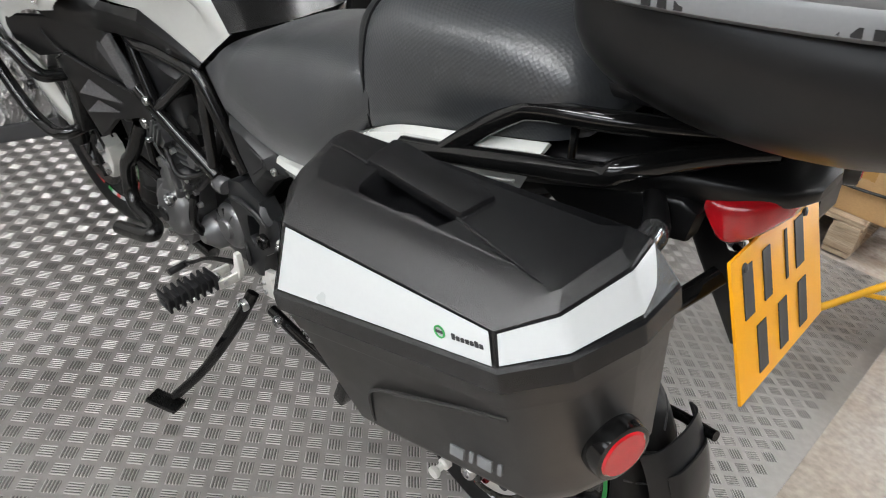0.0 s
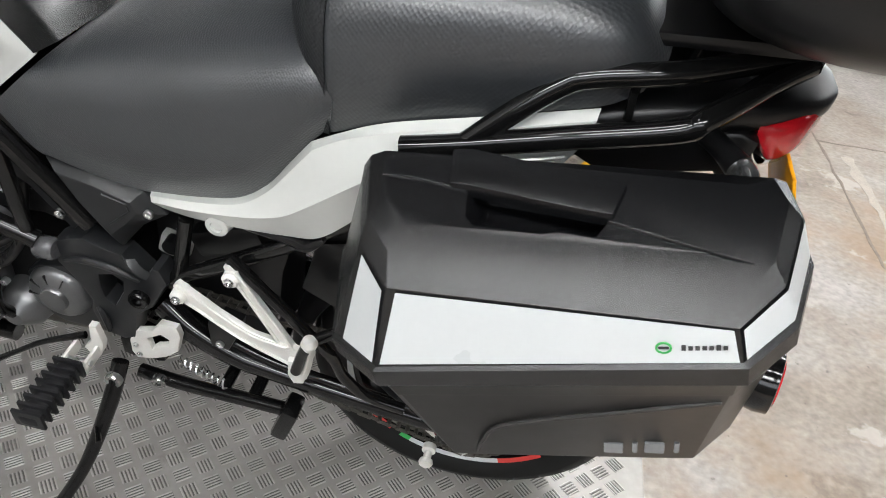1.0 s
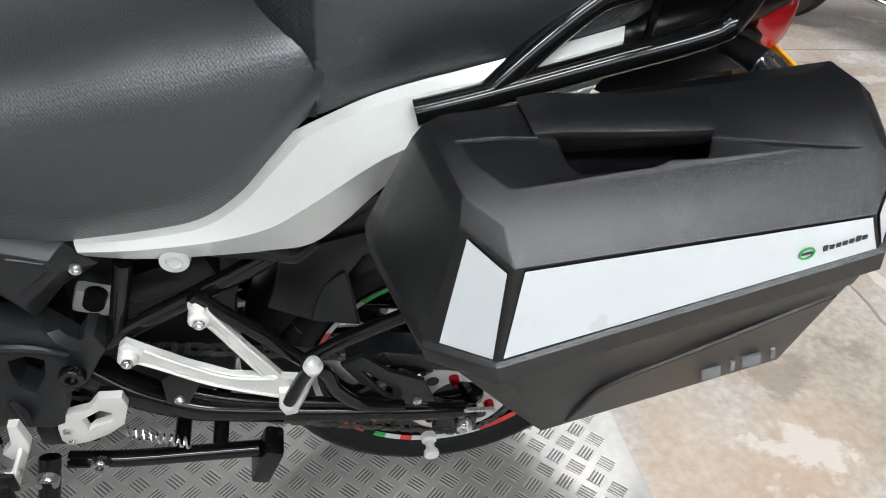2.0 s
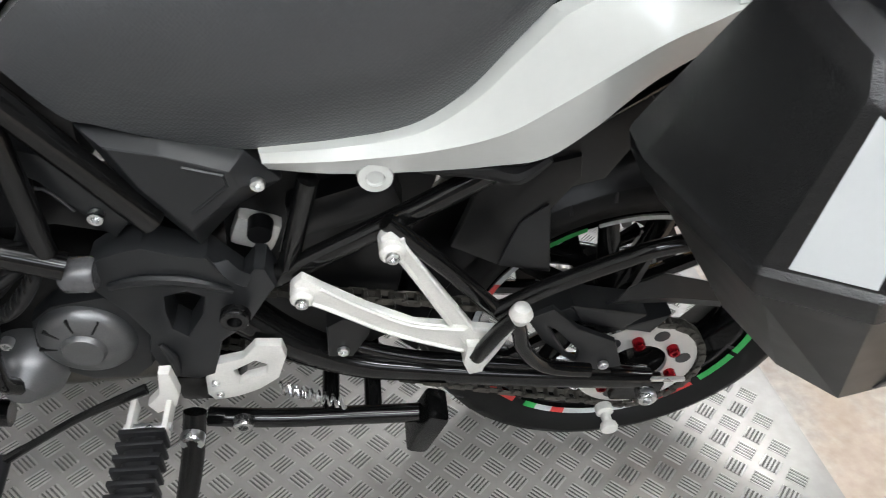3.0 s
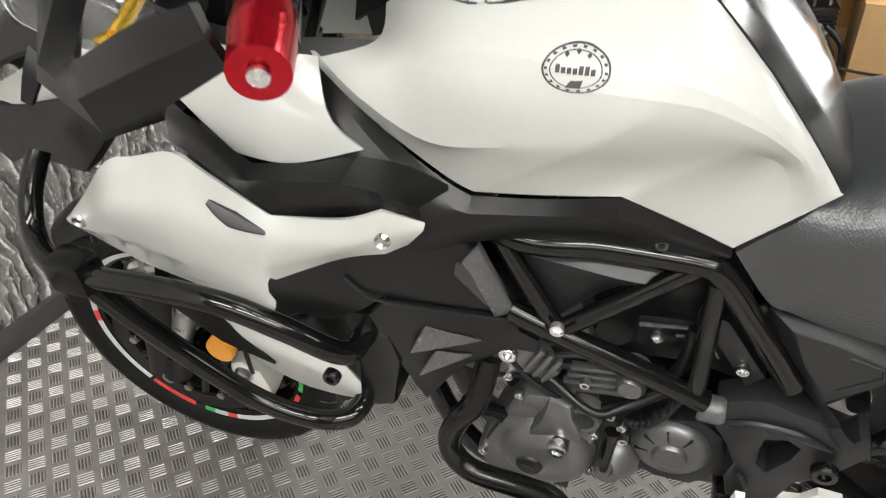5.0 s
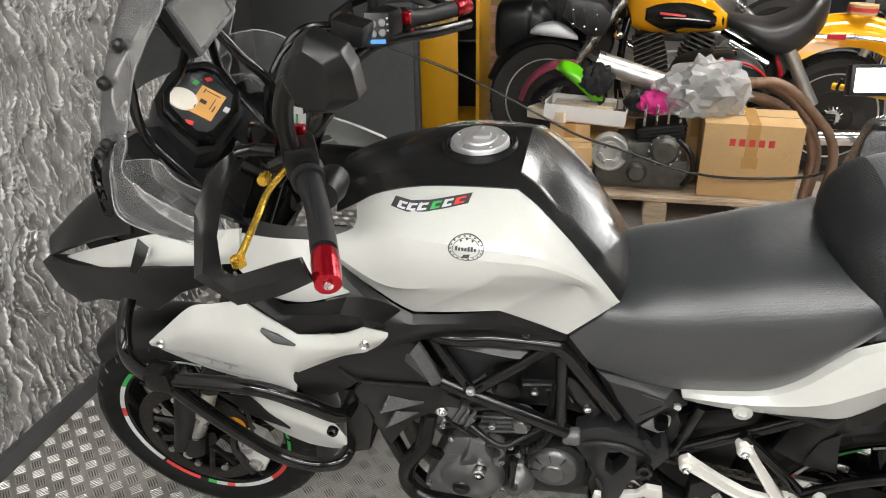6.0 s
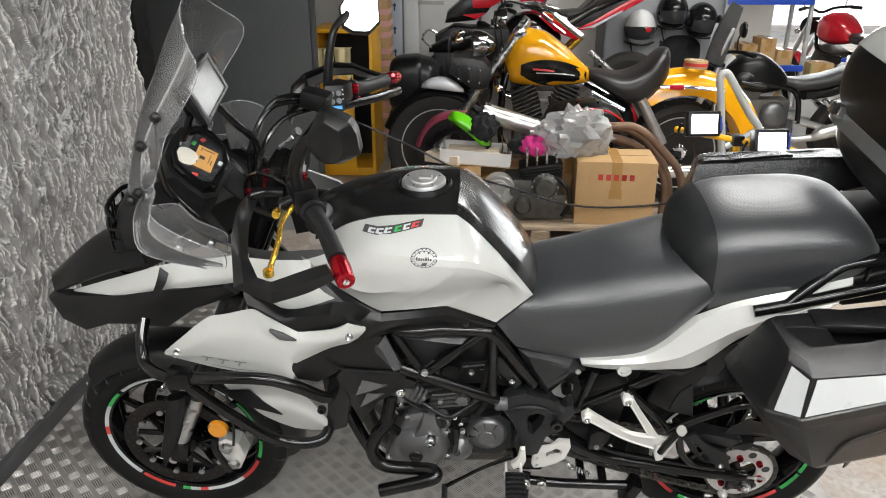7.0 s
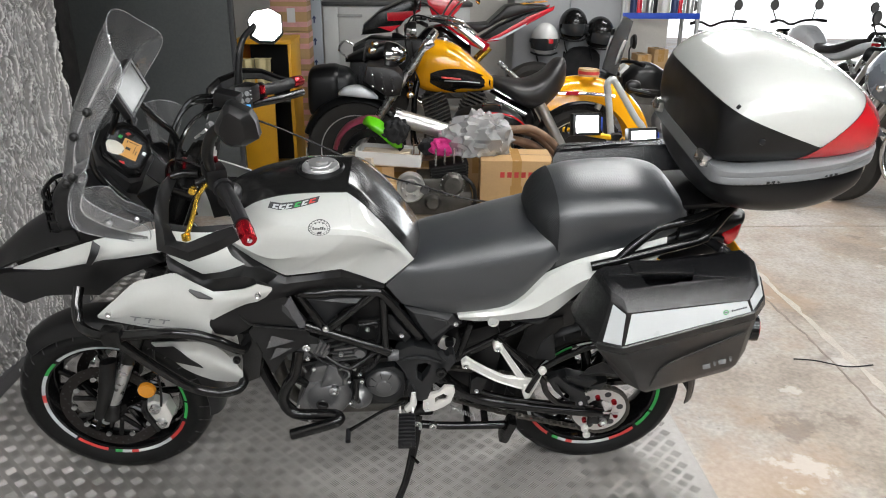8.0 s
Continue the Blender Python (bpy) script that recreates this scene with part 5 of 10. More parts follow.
    # round rear reflector
    ref = part("reflector", lathe([(0.0001, 0.016), (0.026, 0.016), (0.031, 0.012), (0.031, 0.0)], (0, 0, 0), "x", 32), M_REDLENS, shell, "round red reflector in a black ring")
    ref.matrix_basis = pose(0.358, -0.290, -0.152, 0, 12, -16)
    rim = part("reflector_ring", lathe([(0.031, 0.014), (0.034, 0.013), (0.036, 0.0), (0.033, -0.02)], (0, 0, 0), "x", 32), M_FRAME, shell)
    rim.matrix_basis = ref.matrix_basis.copy()
    made += [o for o in shell.children if o is not lid and o not in made]
    shell.matrix_basis = CASE_T if sgn < 0 else pose(-0.015, 0.04, 0.075) @ CASE_T
    if sgn > 0:
        flip = Matrix.Diagonal((1, -1, 1, 1))
        for o in {shell, *made}:
            mb = o.matrix_basis.copy() if o is not shell else Matrix()
            o.data.transform(flip @ mb)
            o.data.flip_normals()
            if o is not shell:
                o.matrix_basis = Matrix()
    return shell


pannier(-1, "black hard side case with a grained lid")
pannier(1, "black hard side case with a grained lid")


# top case: black base, silver band, lid in black and white, red corner reflectors
def lid_faces(cuts, grow):
    """The lid's skin, trimmed by planes (point, direction kept)."""
    bm = body([(0.925, 0.20, 1.20, 1.30), (0.935, 0.245, 1.19, 1.36), (0.985, 0.275, 1.185, 1.415), (1.09, 0.283, 1.185, 1.445), (1.21, 0.272, 1.19, 1.425), (1.31, 0.225, 1.20, 1.355), (1.35, 0.16, 1.205, 1.29)], 46, 3.0, 72)
    for co, no in cuts:
        bmesh.ops.bisect_plane(bm, geom=bm.verts[:] + bm.edges[:] + bm.faces[:], plane_co=co, plane_no=no, clear_inner=True)
    mid = Vector((1.13, 0, 1.2))
    for v in bm.verts:
        v.co = mid + (v.co - mid) * grow
    return bm


tc = part("top_case", body([(0.935, 0.18, 1.105, 1.215), (0.95, 0.235, 1.08, 1.235), (1.0, 0.268, 1.055, 1.25), (1.10, 0.280, 1.045, 1.255), (1.21, 0.268, 1.06, 1.25), (1.31, 0.22, 1.10, 1.235), (1.345, 0.155, 1.14, 1.22)], 30, 2.5, 48), M_BLACK, bike, "large black top case with a white lid")
part("lid_side", lid_faces((), 1.0), M_BLACK, tc, "matt black lid side")
part("lid_panel", lid_faces((((0.936, 0, 1.350), (0.37, 0, 1)), ((1.149, 0, 1.266), (-1, 0, 1.06))), 1.006), M_WHITE, tc, "gloss white lid panel")
part("corner_reflector", lid_faces((((1.152, 0, 1.266), (1, 0, -1.06)), ((1.0, 0, 1.210), (-0.11, 0, 1)), ((0, -0.05, 0), (0, -1, 0)), ((0, 0, 1.372), (0, 0, -1))), 1.008), M_REDLENS, tc, "wrap-round red reflector")
part("corner_reflector", lid_faces((((1.152, 0, 1.266), (1, 0, -1.06)), ((1.0, 0, 1.210), (-0.11, 0, 1)), ((0, 0.05, 0), (0, 1, 0)), ((0, 0, 1.372), (0, 0, -1))), 1.008), M_REDLENS, tc, "wrap-round red reflector")
bm = bmesh.new()
def plan_ring(z, grow):
    sec = spline([(0.924, 0.20, 0), (0.934, 0.25, 0), (0.99, 0.277, 0), (1.10, 0.286, 0), (1.215, 0.275, 0), (1.315, 0.228, 0), (1.354, 0.158, 0)], 25)
    half = [(p.x, p.y * grow) for p in sec]
    return [Vector((x, -y, z + 0.11 * (x - 1.0))) for x, y in half] + [Vector((x, y, z + 0.11 * (x - 1.0))) for x, y in half[::-1]]
skin(bm, [plan_ring(1.172, 0.99), plan_ring(1.176, 1.012), plan_ring(1.190, 1.016), plan_ring(1.194, 1.008), plan_ring(1.198, 1.016), plan_ring(1.208, 1.012), plan_ring(1.212, 0.99)])
part("band", bm, M_SILVERBAND, tc, "silver grey closing band")
for k in range(14):
    part("band_mark", box((0.0068 if k != 7 else 0.001, 0.002, 0.0065), (1.045 + k * 0.0125, -0.2885 + 0.006 * (k / 13) ** 2, 1.180 + 0.11 * (0.045 + k * 0.0125)), 0.0, (0, -6.3, 0)), M_GREYBLK, tc)
for y in (-0.11, 0.11):
    part("front_catch", box((0.022, 0.05, 0.03), (0.918, y * 1.7, 1.205), 0.005, (0, 15, 0)), M_STEEL, tc, "metal hinge plate")
for x_, z_, y_ in ((0.958, 1.352, -0.238), (1.010, 1.285, -0.280)):
    part("lid_screw", lathe([(0.0001, -0.006), (0.006, -0.005), (0.008, 0.002)], (x_, y_, z_), "y", 14), M_GREYBLK, tc, "small round plug")
part("rear_latch", box((0.02, 0.12, 0.06), (1.355, 0, 1.235), 0.008), M_SILVERBAND, tc)

# tail, rack, grab rails, lights, number plate
part("rack_plate", box((0.26, 0.22, 0.016), (1.03, 0, 1.03), 0.006, (0, -4, 0)), M_BLACK, bike)
for y in (-0.07, 0.07):
    part("rack_stay", rod((0.97, y, 0.985), (0.98, y, 1.03), 0.008), M_STEELBLK, bike)
both("grab_rail", tube([(0.682, -0.176, 0.880), (0.75, -0.176, 0.898), (0.86, -0.174, 0.930), (0.965, -0.168, 0.958), (0.99, -0.160, 0.972), (1.05, -0.10, 0.990), (1.095, -0.052, 0.995)], 0.0135, 14), M_FRAME, "black tubular grab rail")
both("grab_hoop", tube([(0.752, -0.174, 0.900), (0.80, -0.164, 0.945), (0.842, -0.154, 0.978), (0.87, -0.150, 0.990), (0.955, -0.136, 1.004), (1.05, -0.075, 1.004), (1.10, -0.045, 0.998)], 0.0128, 14), M_FRAME)
part("rail_bridge", tube([(1.095, -0.055, 0.996), (1.11, 0, 0.998), (1.095, 0.055, 0.996)], 0.013, 12), M_FRAME, bike)
both("rail_stud", tube([(0.915, -0.142, 0.945), (0.915, -0.142, 0.998)], 0.005, 8), M_FRAME)
part("tail_unit", body([(0.78, 0.13, 0.845, 0.925), (0.86, 0.135, 0.872, 0.945), (0.96, 0.125, 0.905, 0.965), (1.05, 0.105, 0.925, 0.972), (1.12, 0.07, 0.938, 0.968), (1.145, 0.03, 0.945, 0.962)], 26, 4.0), M_BLACK, bike, "matt black tail cowl")
both("tail_side", slab([(0.87, 0.905), (0.95, 0.92), (1.04, 0.938), (1.06, 0.93), (1.055, 0.892), (0.97, 0.87), (0.90, 0.858), (0.865, 0.875)], -0.118, -0.09, 0.006), M_BLACK)
part("tail_light", body([(1.058, 0.102, 0.922, 0.950), (1.082, 0.101, 0.886, 0.957), (1.108, 0.088, 0.898, 0.961), (1.130, 0.055, 0.925, 0.962)], 16, 3.6), M_REDLENS, bike, "red tail light lens")
part("tail_light_base", box((0.030, 0.13, 0.028), (1.090, 0, 0.886), 0.008, (0, -30, 0)), M_CHROME, bike, "bright lamp base")
part("plate_hanger", slab([(1.00, 0.90), (1.06, 0.90), (1.085, 0.86), (1.135, 0.74), (1.115, 0.735), (1.05, 0.83)], -0.045, 0.045, 0.004), M_BLACK, bike)
plate = part("number_plate", box((0.004, 0.228, 0.178), (0, 0, 0), 0.001), M_PLATEYEL, bike, "yellow rear number plate with dark bars")
plate.matrix_basis = pose(1.138, -0.012, 0.815, 0, -20, 0)
for y, z, wd, ht in ((-0.080, 0.040, 0.036, 0.062), (-0.034, 0.040, 0.030, 0.062), (0.016, 0.040, 0.010, 0.062), (0.052, 0.040, 0.036, 0.062), (-0.055, -0.042, 0.036, 0.062), (0.0, -0.042, 0.036, 0.062), (0.055, -0.042, 0.036, 0.062)):
    part("plate_bar", box((0.0012, wd * 0.62, ht), (0.0028, y, z), 0.0), M_INK, plate, "dark plain bar on the plate")
for y in (-0.085, 0.07):
    part("plate_screw", lathe([(0.0001, 0.006), (0.005, 0.005), (0.006, 0.002)], (0, y, 0.070), "x", 12), M_INK, plate)
both("indicator", tube([(0.99, -0.09, 0.925), (1.020, -0.13, 0.925), (1.038, -0.160, 0.922)], [0.012, 0.013, 0.0155], 14), M_BLACK, "black indicator stalk")
both("indicator_lens", tube([(1.038, -0.161, 0.922), (1.041, -0.172, 0.920), (1.043, -0.192, 0.916), (1.044, -0.208, 0.913)], [0.0145, 0.0165, 0.015, 0.005], 16), M_SCREEN, "clear indicator lens")
both("indicator_bulb", tube([(1.038, -0.160, 0.922), (1.042, -0.180, 0.918), (1.043, -0.190, 0.916)], [0.010, 0.009, 0.004], 10), M_CHROME, "bright reflector and bulb")
# rear mudguards
def arc_guard(at, r, a0, a1, hw, drop, thick, n=16):
    rows = []
    for yy, dr in ((-hw, drop), (-hw * 0.7, drop * 0.25), (0, 0), (hw * 0.7, drop * 0.25), (hw, drop)):
        rows.append([(at[0] + (r - dr) * math.cos(radians(a)), at[1] + yy, at[2] + (r - dr) * math.sin(radians(a))) for a in np.linspace(a0, a1, 9)])
    return patch(rows, n * 2, 13, thick, toward=at)
part("hugger", arc_guard((RA[0], 0.03, RA[2]), 0.335, 60, 178, 0.088, 0.035, 0.004), M_BLACK, bike, "matt black rear hugger")
part("tyre_guard", arc_guard((RA[0], 0.036, RA[2]), 0.345, -6, 33, 0.078, 0.035, 0.004), M_GREYBLK, bike, "charcoal rear spray guard")
part("guard_step", arc_guard((RA[0], 0.036, RA[2]), 0.351, -6, 25, 0.058, 0.016, 0.004), M_GREYBLK, bike, "raised facet of the spray guard")
part("guard_arm", tube([(0.80, 0.10, 0.33), (0.98, 0.115, 0.40), (1.11, 0.09, 0.44)], 0.009), M_STEELBLK, bike)
both("hugger_side", slab([(0.517, 0.526), (0.531, 0.574), (0.544, 0.625), (0.645, 0.653), (0.650, 0.625), (0.624, 0.580), (0.640, 0.479), (0.579, 0.492)], -0.092, -0.080, 0.003), M_BLACK, "black hugger side plate")
both("hugger_fin", panel([[(0.619, -0.096, 0.590), (0.626, -0.098, 0.545), (0.635, -0.096, 0.489)], [(0.592, -0.094, 0.564), (0.580, -0.096, 0.526), (0.575, -0.094, 0.499)]], (), (), 4, 3, 0.003, (0.6, 0, 0.5)), M_GREYBLK, "charcoal hugger fin")
part("inner_tail", body([(0.26, 0.08, 0.66, 0.78), (0.36, 0.10, 0.665, 0.79), (0.50, 0.11, 0.67, 0.84), (0.62, 0.115, 0.70, 0.88), (0.78, 0.12, 0.80, 0.92), (0.90, 0.11, 0.87, 0.94)], 20, 4.0), M_BLACK, bike)
part("undertray", box((0.30, 0.16, 0.012), (0.62, 0, 0.685), 0.003, (0, -20, 0)), M_BLACK, bike)
part("shock_guard", slab([(0.275, 0.66), (0.46, 0.665), (0.50, 0.60), (0.475, 0.52), (0.462, 0.42), (0.455, 0.34), (0.40, 0.30), (0.30, 0.34), (0.26, 0.45)], -0.062, 0.062, 0.006), M_BLACK, bike, "black inner guard in front of the rear wheel")
part("inner_fender", slab([(0.44, 0.70), (0.50, 0.62), (0.585, 0.585), (0.68, 0.615), (0.72, 0.70), (0.66, 0.78)], -0.085, 0.085, 0.006), M_BLACK, bike)
# engine
part("crankcase", box((0.30, 0.21, 0.17), (0.07, 0, 0.43), 0.03), M_ENGDARK, bike, "dark cast crankcase")
part("sump", box((0.24, 0.16, 0.07), (0.03, 0, 0.335), 0.02), M_ENGDARK, bike)
part("gearbox_rear", box((0.10, 0.20, 0.15), (0.20, 0, 0.47), 0.02), M_ENGDARK, bike)
part("cylinder_block", box((0.16, 0.25, 0.13), (-0.055, 0, 0.555), 0.012, (0, -14, 0)), M_ENGDARK, bike)
for k in range(4):
    part("block_rib", box((0.15, 0.262, 0.006), (-0.062 - 0.004 * k, 0, 0.525 + 0.022 * k), 0.002, (0, -14, 0)), M_ENGINE, bike)
part("cylinder_head", box((0.15, 0.27, 0.07), (-0.085, 0, 0.635), 0.012, (0, -14, 0)), M_ENGINE, bike, "grey cast cylinder head")
part("cam_cover", box((0.14, 0.24, 0.05), (-0.10, 0, 0.69), 0.016, (0, -14, 0)), M_ENGDARK, bike)
gen = part("generator_cover", slab([(-0.153, 0.371), (-0.127, 0.448), (-0.107, 0.487), (-0.091, 0.517), (-0.054, 0.527), (-0.027, 0.518), (-0.008, 0.511), (0.008, 0.481), (0.012, 0.441), (0.005, 0.396), (-0.018, 0.344), (-0.043, 0.320), (-0.103, 0.320), (-0.141, 0.340)], -0.166, -0.10, 0.012), M_ENGINE, bike, "grey cast generator cover")
part("cover_dome", lathe([(0.0001, -0.193), (0.030, -0.193), (0.044, -0.190), (0.056, -0.184), (0.064, -0.174), (0.069, -0.155)], (-0.052, 0, 0.420), "y", 48), M_ENGINE, gen)
part("cover_plug", lathe([(0.0001, -0.196), (0.003, -0.196), (0.017, -0.1965), (0.0185, -0.195), (0.020, -0.191), (0.021, -0.186)], (-0.068, 0, 0.410), "y", 28), M_ENGDARK, gen, "round timing plug")
part("plug_slot", box((0.018, 0.001, 0.003), (-0.068, -0.1972, 0.410), 0, (0, 15, 0)), M_INK, gen)
part("filler_plug", lathe([(0.0001, -0.196), (0.006, -0.196), (0.0065, -0.199), (0.011, -0.199), (0.0135, -0.197), (0.0145, -0.18)], (-0.030, 0, 0.463), "y", 24), M_STEEL, gen, "bright socket plug")
part("cover_step", slab([(-0.046, 0.553), (-0.017, 0.545), (-0.014, 0.521), (-0.004, 0.500), (-0.004, 0.473), (-0.036, 0.478), (-0.082, 0.456), (-0.056, 0.506)], -0.186, -0.150, 0.009), M_ENGINE, gen)
part("cover_step", slab([(-0.080, 0.542), (-0.045, 0.550), (-0.046, 0.524), (-0.083, 0.517)], -0.178, -0.140, 0.006), M_ENGINE, gen)
part("cover_step", slab([(-0.135, 0.417), (-0.111, 0.474), (-0.079, 0.480), (-0.066, 0.481), (-0.087, 0.438), (-0.118, 0.387)], -0.176, -0.140, 0.007), M_ENGINE, gen)
part("cover_collar", lathe([(0.016, -0.176), (0.022, -0.176), (0.025, -0.165), (0.025, -0.15), (0.016, -0.15)], (-0.004, 0, 0.512), "y", 26, closed=True), M_ENGINE, gen)
for x, z in ((-0.118, 0.475), (-0.088, 0.528), (-0.030, 0.532), (0.012, 0.480), (0.012, 0.395), (-0.040, 0.330), (-0.112, 0.330), (-0.142, 0.380)):
    part("cover_bolt", bolt((x, -0.166, z), 0.0065, 0.007), M_STEEL, gen)
spk = part("sprocket_cover", slab([(0.051, 0.420), (0.059, 0.465), (0.086, 0.490), (0.144, 0.501), (0.173, 0.476), (0.179, 0.436), (0.171, 0.380), (0.147, 0.356), (0.097, 0.356), (0.058, 0.382)], -0.128, -0.09, 0.008), M_GREYBLK, bike, "charcoal sprocket cover")
part("cover_disc", lathe([(0.0001, -0.151), (0.021, -0.151), (0.023, -0.148), (0.024, -0.145), (0.040, -0.143), (0.047, -0.139), (0.052, -0.132), (0.054, -0.120)], (0.112, 0, 0.437), "y", 44), M_ENGINE, spk)
for a in (60, 100, 140, 180):
    part("disc_rib", box((0.0022, 0.004, 0.022), (0.112 + 0.036 * math.cos(radians(a)), -0.1425, 0.437 + 0.036 * math.sin(radians(a))), 0.0, (0, 90 - a, 0)), M_ENGDARK, spk)
part("water_pump", lathe([(0.0001, -0.165), (0.016, -0.165), (0.030, -0.150), (0.040, -0.14), (0.046, -0.10)], (0.035, 0, 0.385), "y", 30), M_ENGINE, bike, "small grey pump cover")
part("pump_pipe", tube([(0.035, -0.16, 0.395), (0.03, -0.175, 0.43), (0.035, -0.165, 0.49)], 0.010), M_FRAME, bike)
part("oil_line", tube([(-0.05, -0.165, 0.57), (0.01, -0.18, 0.54), (0.05, -0.16, 0.545), (0.12, -0.14, 0.59)], 0.006), M_BLACK, bike)
part("wire_loom", tube([(0.02, -0.155, 0.52), (0.06, -0.15, 0.545), (0.10, -0.135, 0.60), (0.11, -0.12, 0.66)], 0.009), M_BLACK, bike)
part("clutch_cable", tube([(0.02, -0.16, 0.51), (-0.04, -0.175, 0.55), (-0.10, -0.17, 0.60), (-0.20, -0.14, 0.75)], 0.004), M_BLACK, bike)
for x, y, z in ((0.03, -0.165, 0.53), (0.045, -0.16, 0.505), (0.05, -0.158, 0.475), (0.055, -0.15, 0.565), (-0.005, -0.168, 0.585), (-0.1, -0.172, 0.575)):
    part("engine_bolt", bolt((x, y, z), 0.0065, 0.01), M_STEEL, bike)
hp = part("head_bracket", slab([(-0.161, 0.582), (-0.138, 0.599), (-0.104, 0.626), (-0.075, 0.637), (-0.055, 0.623), (-0.037, 0.590), (-0.052, 0.571), (-0.081, 0.579), (-0.142, 0.560), (-0.159, 0.566)], -0.172, -0.155, 0.004), M_ENGINE, bike, "grey cast engine bracket")
part("bracket_bolt", bolt((-0.101, -0.173, 0.614), 0.012, 0.008), M_STEEL, hp, "bright flange bolt")
for k in range(3):
    part("bracket_rib", box((0.006, 0.008, 0.05), (-0.068 + 0.011 * k, -0.178, 0.615 - 0.006 * k), 0.002, (0, 26, 0)), M_ENGINE, hp)
part("airbox", box((0.24, 0.20, 0.14), (0.045, 0, 0.715), 0.02, (0, 4, 0)), M_BLACK, bike)
part("throttle_body", lathe([(0.0001, -0.13), (0.022, -0.13), (0.028, -0.11), (0.028, 0.13), (0.0001, 0.13)], (0.02, 0, 0.64), "y", 24), M_ENGDARK, bike)
both("intake_cover", slab([(0.112, 0.70), (0.142, 0.69), (0.196, 0.61), (0.178, 0.588), (0.128, 0.66), (0.108, 0.675)], -0.13, -0.11, 0.004), M_GREYBLK, "charcoal intake cover")
both("frame_bolt", bolt((0.169, -0.131, 0.622), 0.008, 0.008), M_STEEL)
both("frame_bolt", bolt((-0.04, -0.186, 0.690), 0.009, 0.008), M_STEEL)
both("triangle_cover", panel([
    [(-0.096, -0.148, 0.784), (-0.030, -0.148, 0.780), (0.030, -0.148, 0.772), (0.060, -0.148, 0.764)],
    [(-0.088, -0.160, 0.768), (-0.026, -0.164, 0.764), (0.028, -0.164, 0.758), (0.058, -0.158, 0.754)],
    [(-0.078, -0.158, 0.735), (-0.040, -0.156, 0.728), (-0.008, -0.154, 0.725), (0.010, -0.150, 0.730)],
    [(-0.066, -0.150, 0.686), (-0.058, -0.152, 0.676), (-0.050, -0.152, 0.672), (-0.036, -0.150, 0.682)]], (), (1,), 5, 5, 0.005, (0, 0, 0.74)), M_GREYBLK, "satin black triangular infill", 20)
bm = bmesh.new()
cover_line = [(0.176, 0.727), (0.242, 0.718), (0.314, 0.698), (0.344, 0.663), (0.302, 0.634), (0.258, 0.581), (0.211, 0.649)]
cover_flat = [(0.200, 0.718), (0.246, 0.706), (0.302, 0.688), (0.308, 0.670), (0.286, 0.646), (0.258, 0.617), (0.222, 0.672)]
skin(bm, [[Vector((x, y, z)) for x, z in line] for y, line in ((-0.115, cover_line), (-0.134, cover_line), (-0.153, cover_flat))])
bmesh.ops.bevel(bm, geom=bm.edges[:], offset=0.0025, segments=2, affect="EDGES", profile=0.6, clamp_overlap=True)
both("under_seat_cover", bm, M_GREYBLK, "charcoal under-seat cover with moulded facets", 18)
both("cover_rib", tube([(0.262, -0.153, 0.694), (0.296, -0.153, 0.684), (0.298, -0.153, 0.672), (0.262, -0.153, 0.640)], 0.0018, 6, curved=False), M_GREYBLK)
both("cover_screw", bolt((0.324, -0.146, 0.670), 0.007, 0.006), M_STEEL)
both("cover_screw", bolt((0.056, -0.165, 0.819), 0.007, 0.006), M_INK)
both("panel_boss", lathe([(0.0001, -0.158), (0.008, -0.158), (0.009, -0.161), (0.016, -0.160), (0.019, -0.145)], (0.43, 0, 0.684), "y", 24), M_WHITE, "panel fixing with a bright screw")
both("plate_bolt", bolt((0.284, -0.160, 0.505), 0.016, 0.012), M_FRAME)
both("tube_clamp", lathe([(0.0001, -0.016), (0.015, -0.016), (0.018, -0.012), (0.018, 0.012), (0.015, 0.016), (0.0001, 0.016)], (0.144, -0.155, 0.566), "x", 18), M_LOUVRE, "grey tube clamp")
# radiator, header pipes, engine bars
part("radiator", box((0.045, 0.34, 0.26), (-0.235, 0, 0.70), 0.006, (0, -16, 0)), M_ENGDARK, bike, "dark radiator core")
for k in range(16):
    part("radiator_fin", box((0.05, 0.33, 0.003), (-0.24 - 0.0005 * k, 0, 0.59 + 0.0145 * k), 0.0, (0, -16, 0)), M_ENGDARK, bike)
both("radiator_hose", tube([(-0.22, -0.15, 0.60), (-0.20, -0.19, 0.66), (-0.24, -0.20, 0.70), (-0.25, -0.18, 0.76)], 0.016), M_BLACK)
for y in (-0.05, 0.05):
    part("header_pipe", tube([(-0.12, y, 0.60), (-0.19, y, 0.56), (-0.215, y, 0.45), (-0.17, y, 0.32), (-0.05, y * 0.8, 0.265), (0.25, y * 0.5, 0.262)], 0.021, 14), M_CHAIN, bike, "heat-stained exhaust header")
both("down_tube", tube([(-0.30, -0.08, 0.82), (-0.27, -0.10, 0.60), (-0.235, -0.11, 0.44), (-0.16, -0.12, 0.31), (-0.02, -0.12, 0.285)], 0.017, 12), M_FRAME)
both("engine_bar", tube([(-0.125, -0.175, 0.60)] + [(-0.137, -0.200, 0.538), (-0.157, -0.210, 0.509), (-0.175, -0.210, 0.456), (-0.167, -0.215, 0.422), (-0.138, -0.220, 0.403), (-0.074, -0.225, 0.403), (-0.029, -0.235, 0.412), (-0.013, -0.250, 0.411), (-0.036, -0.260, 0.401), (-0.153, -0.265, 0.364)], 0.0165, 14, 70), M_STEELBLK, "black engine crash bar")
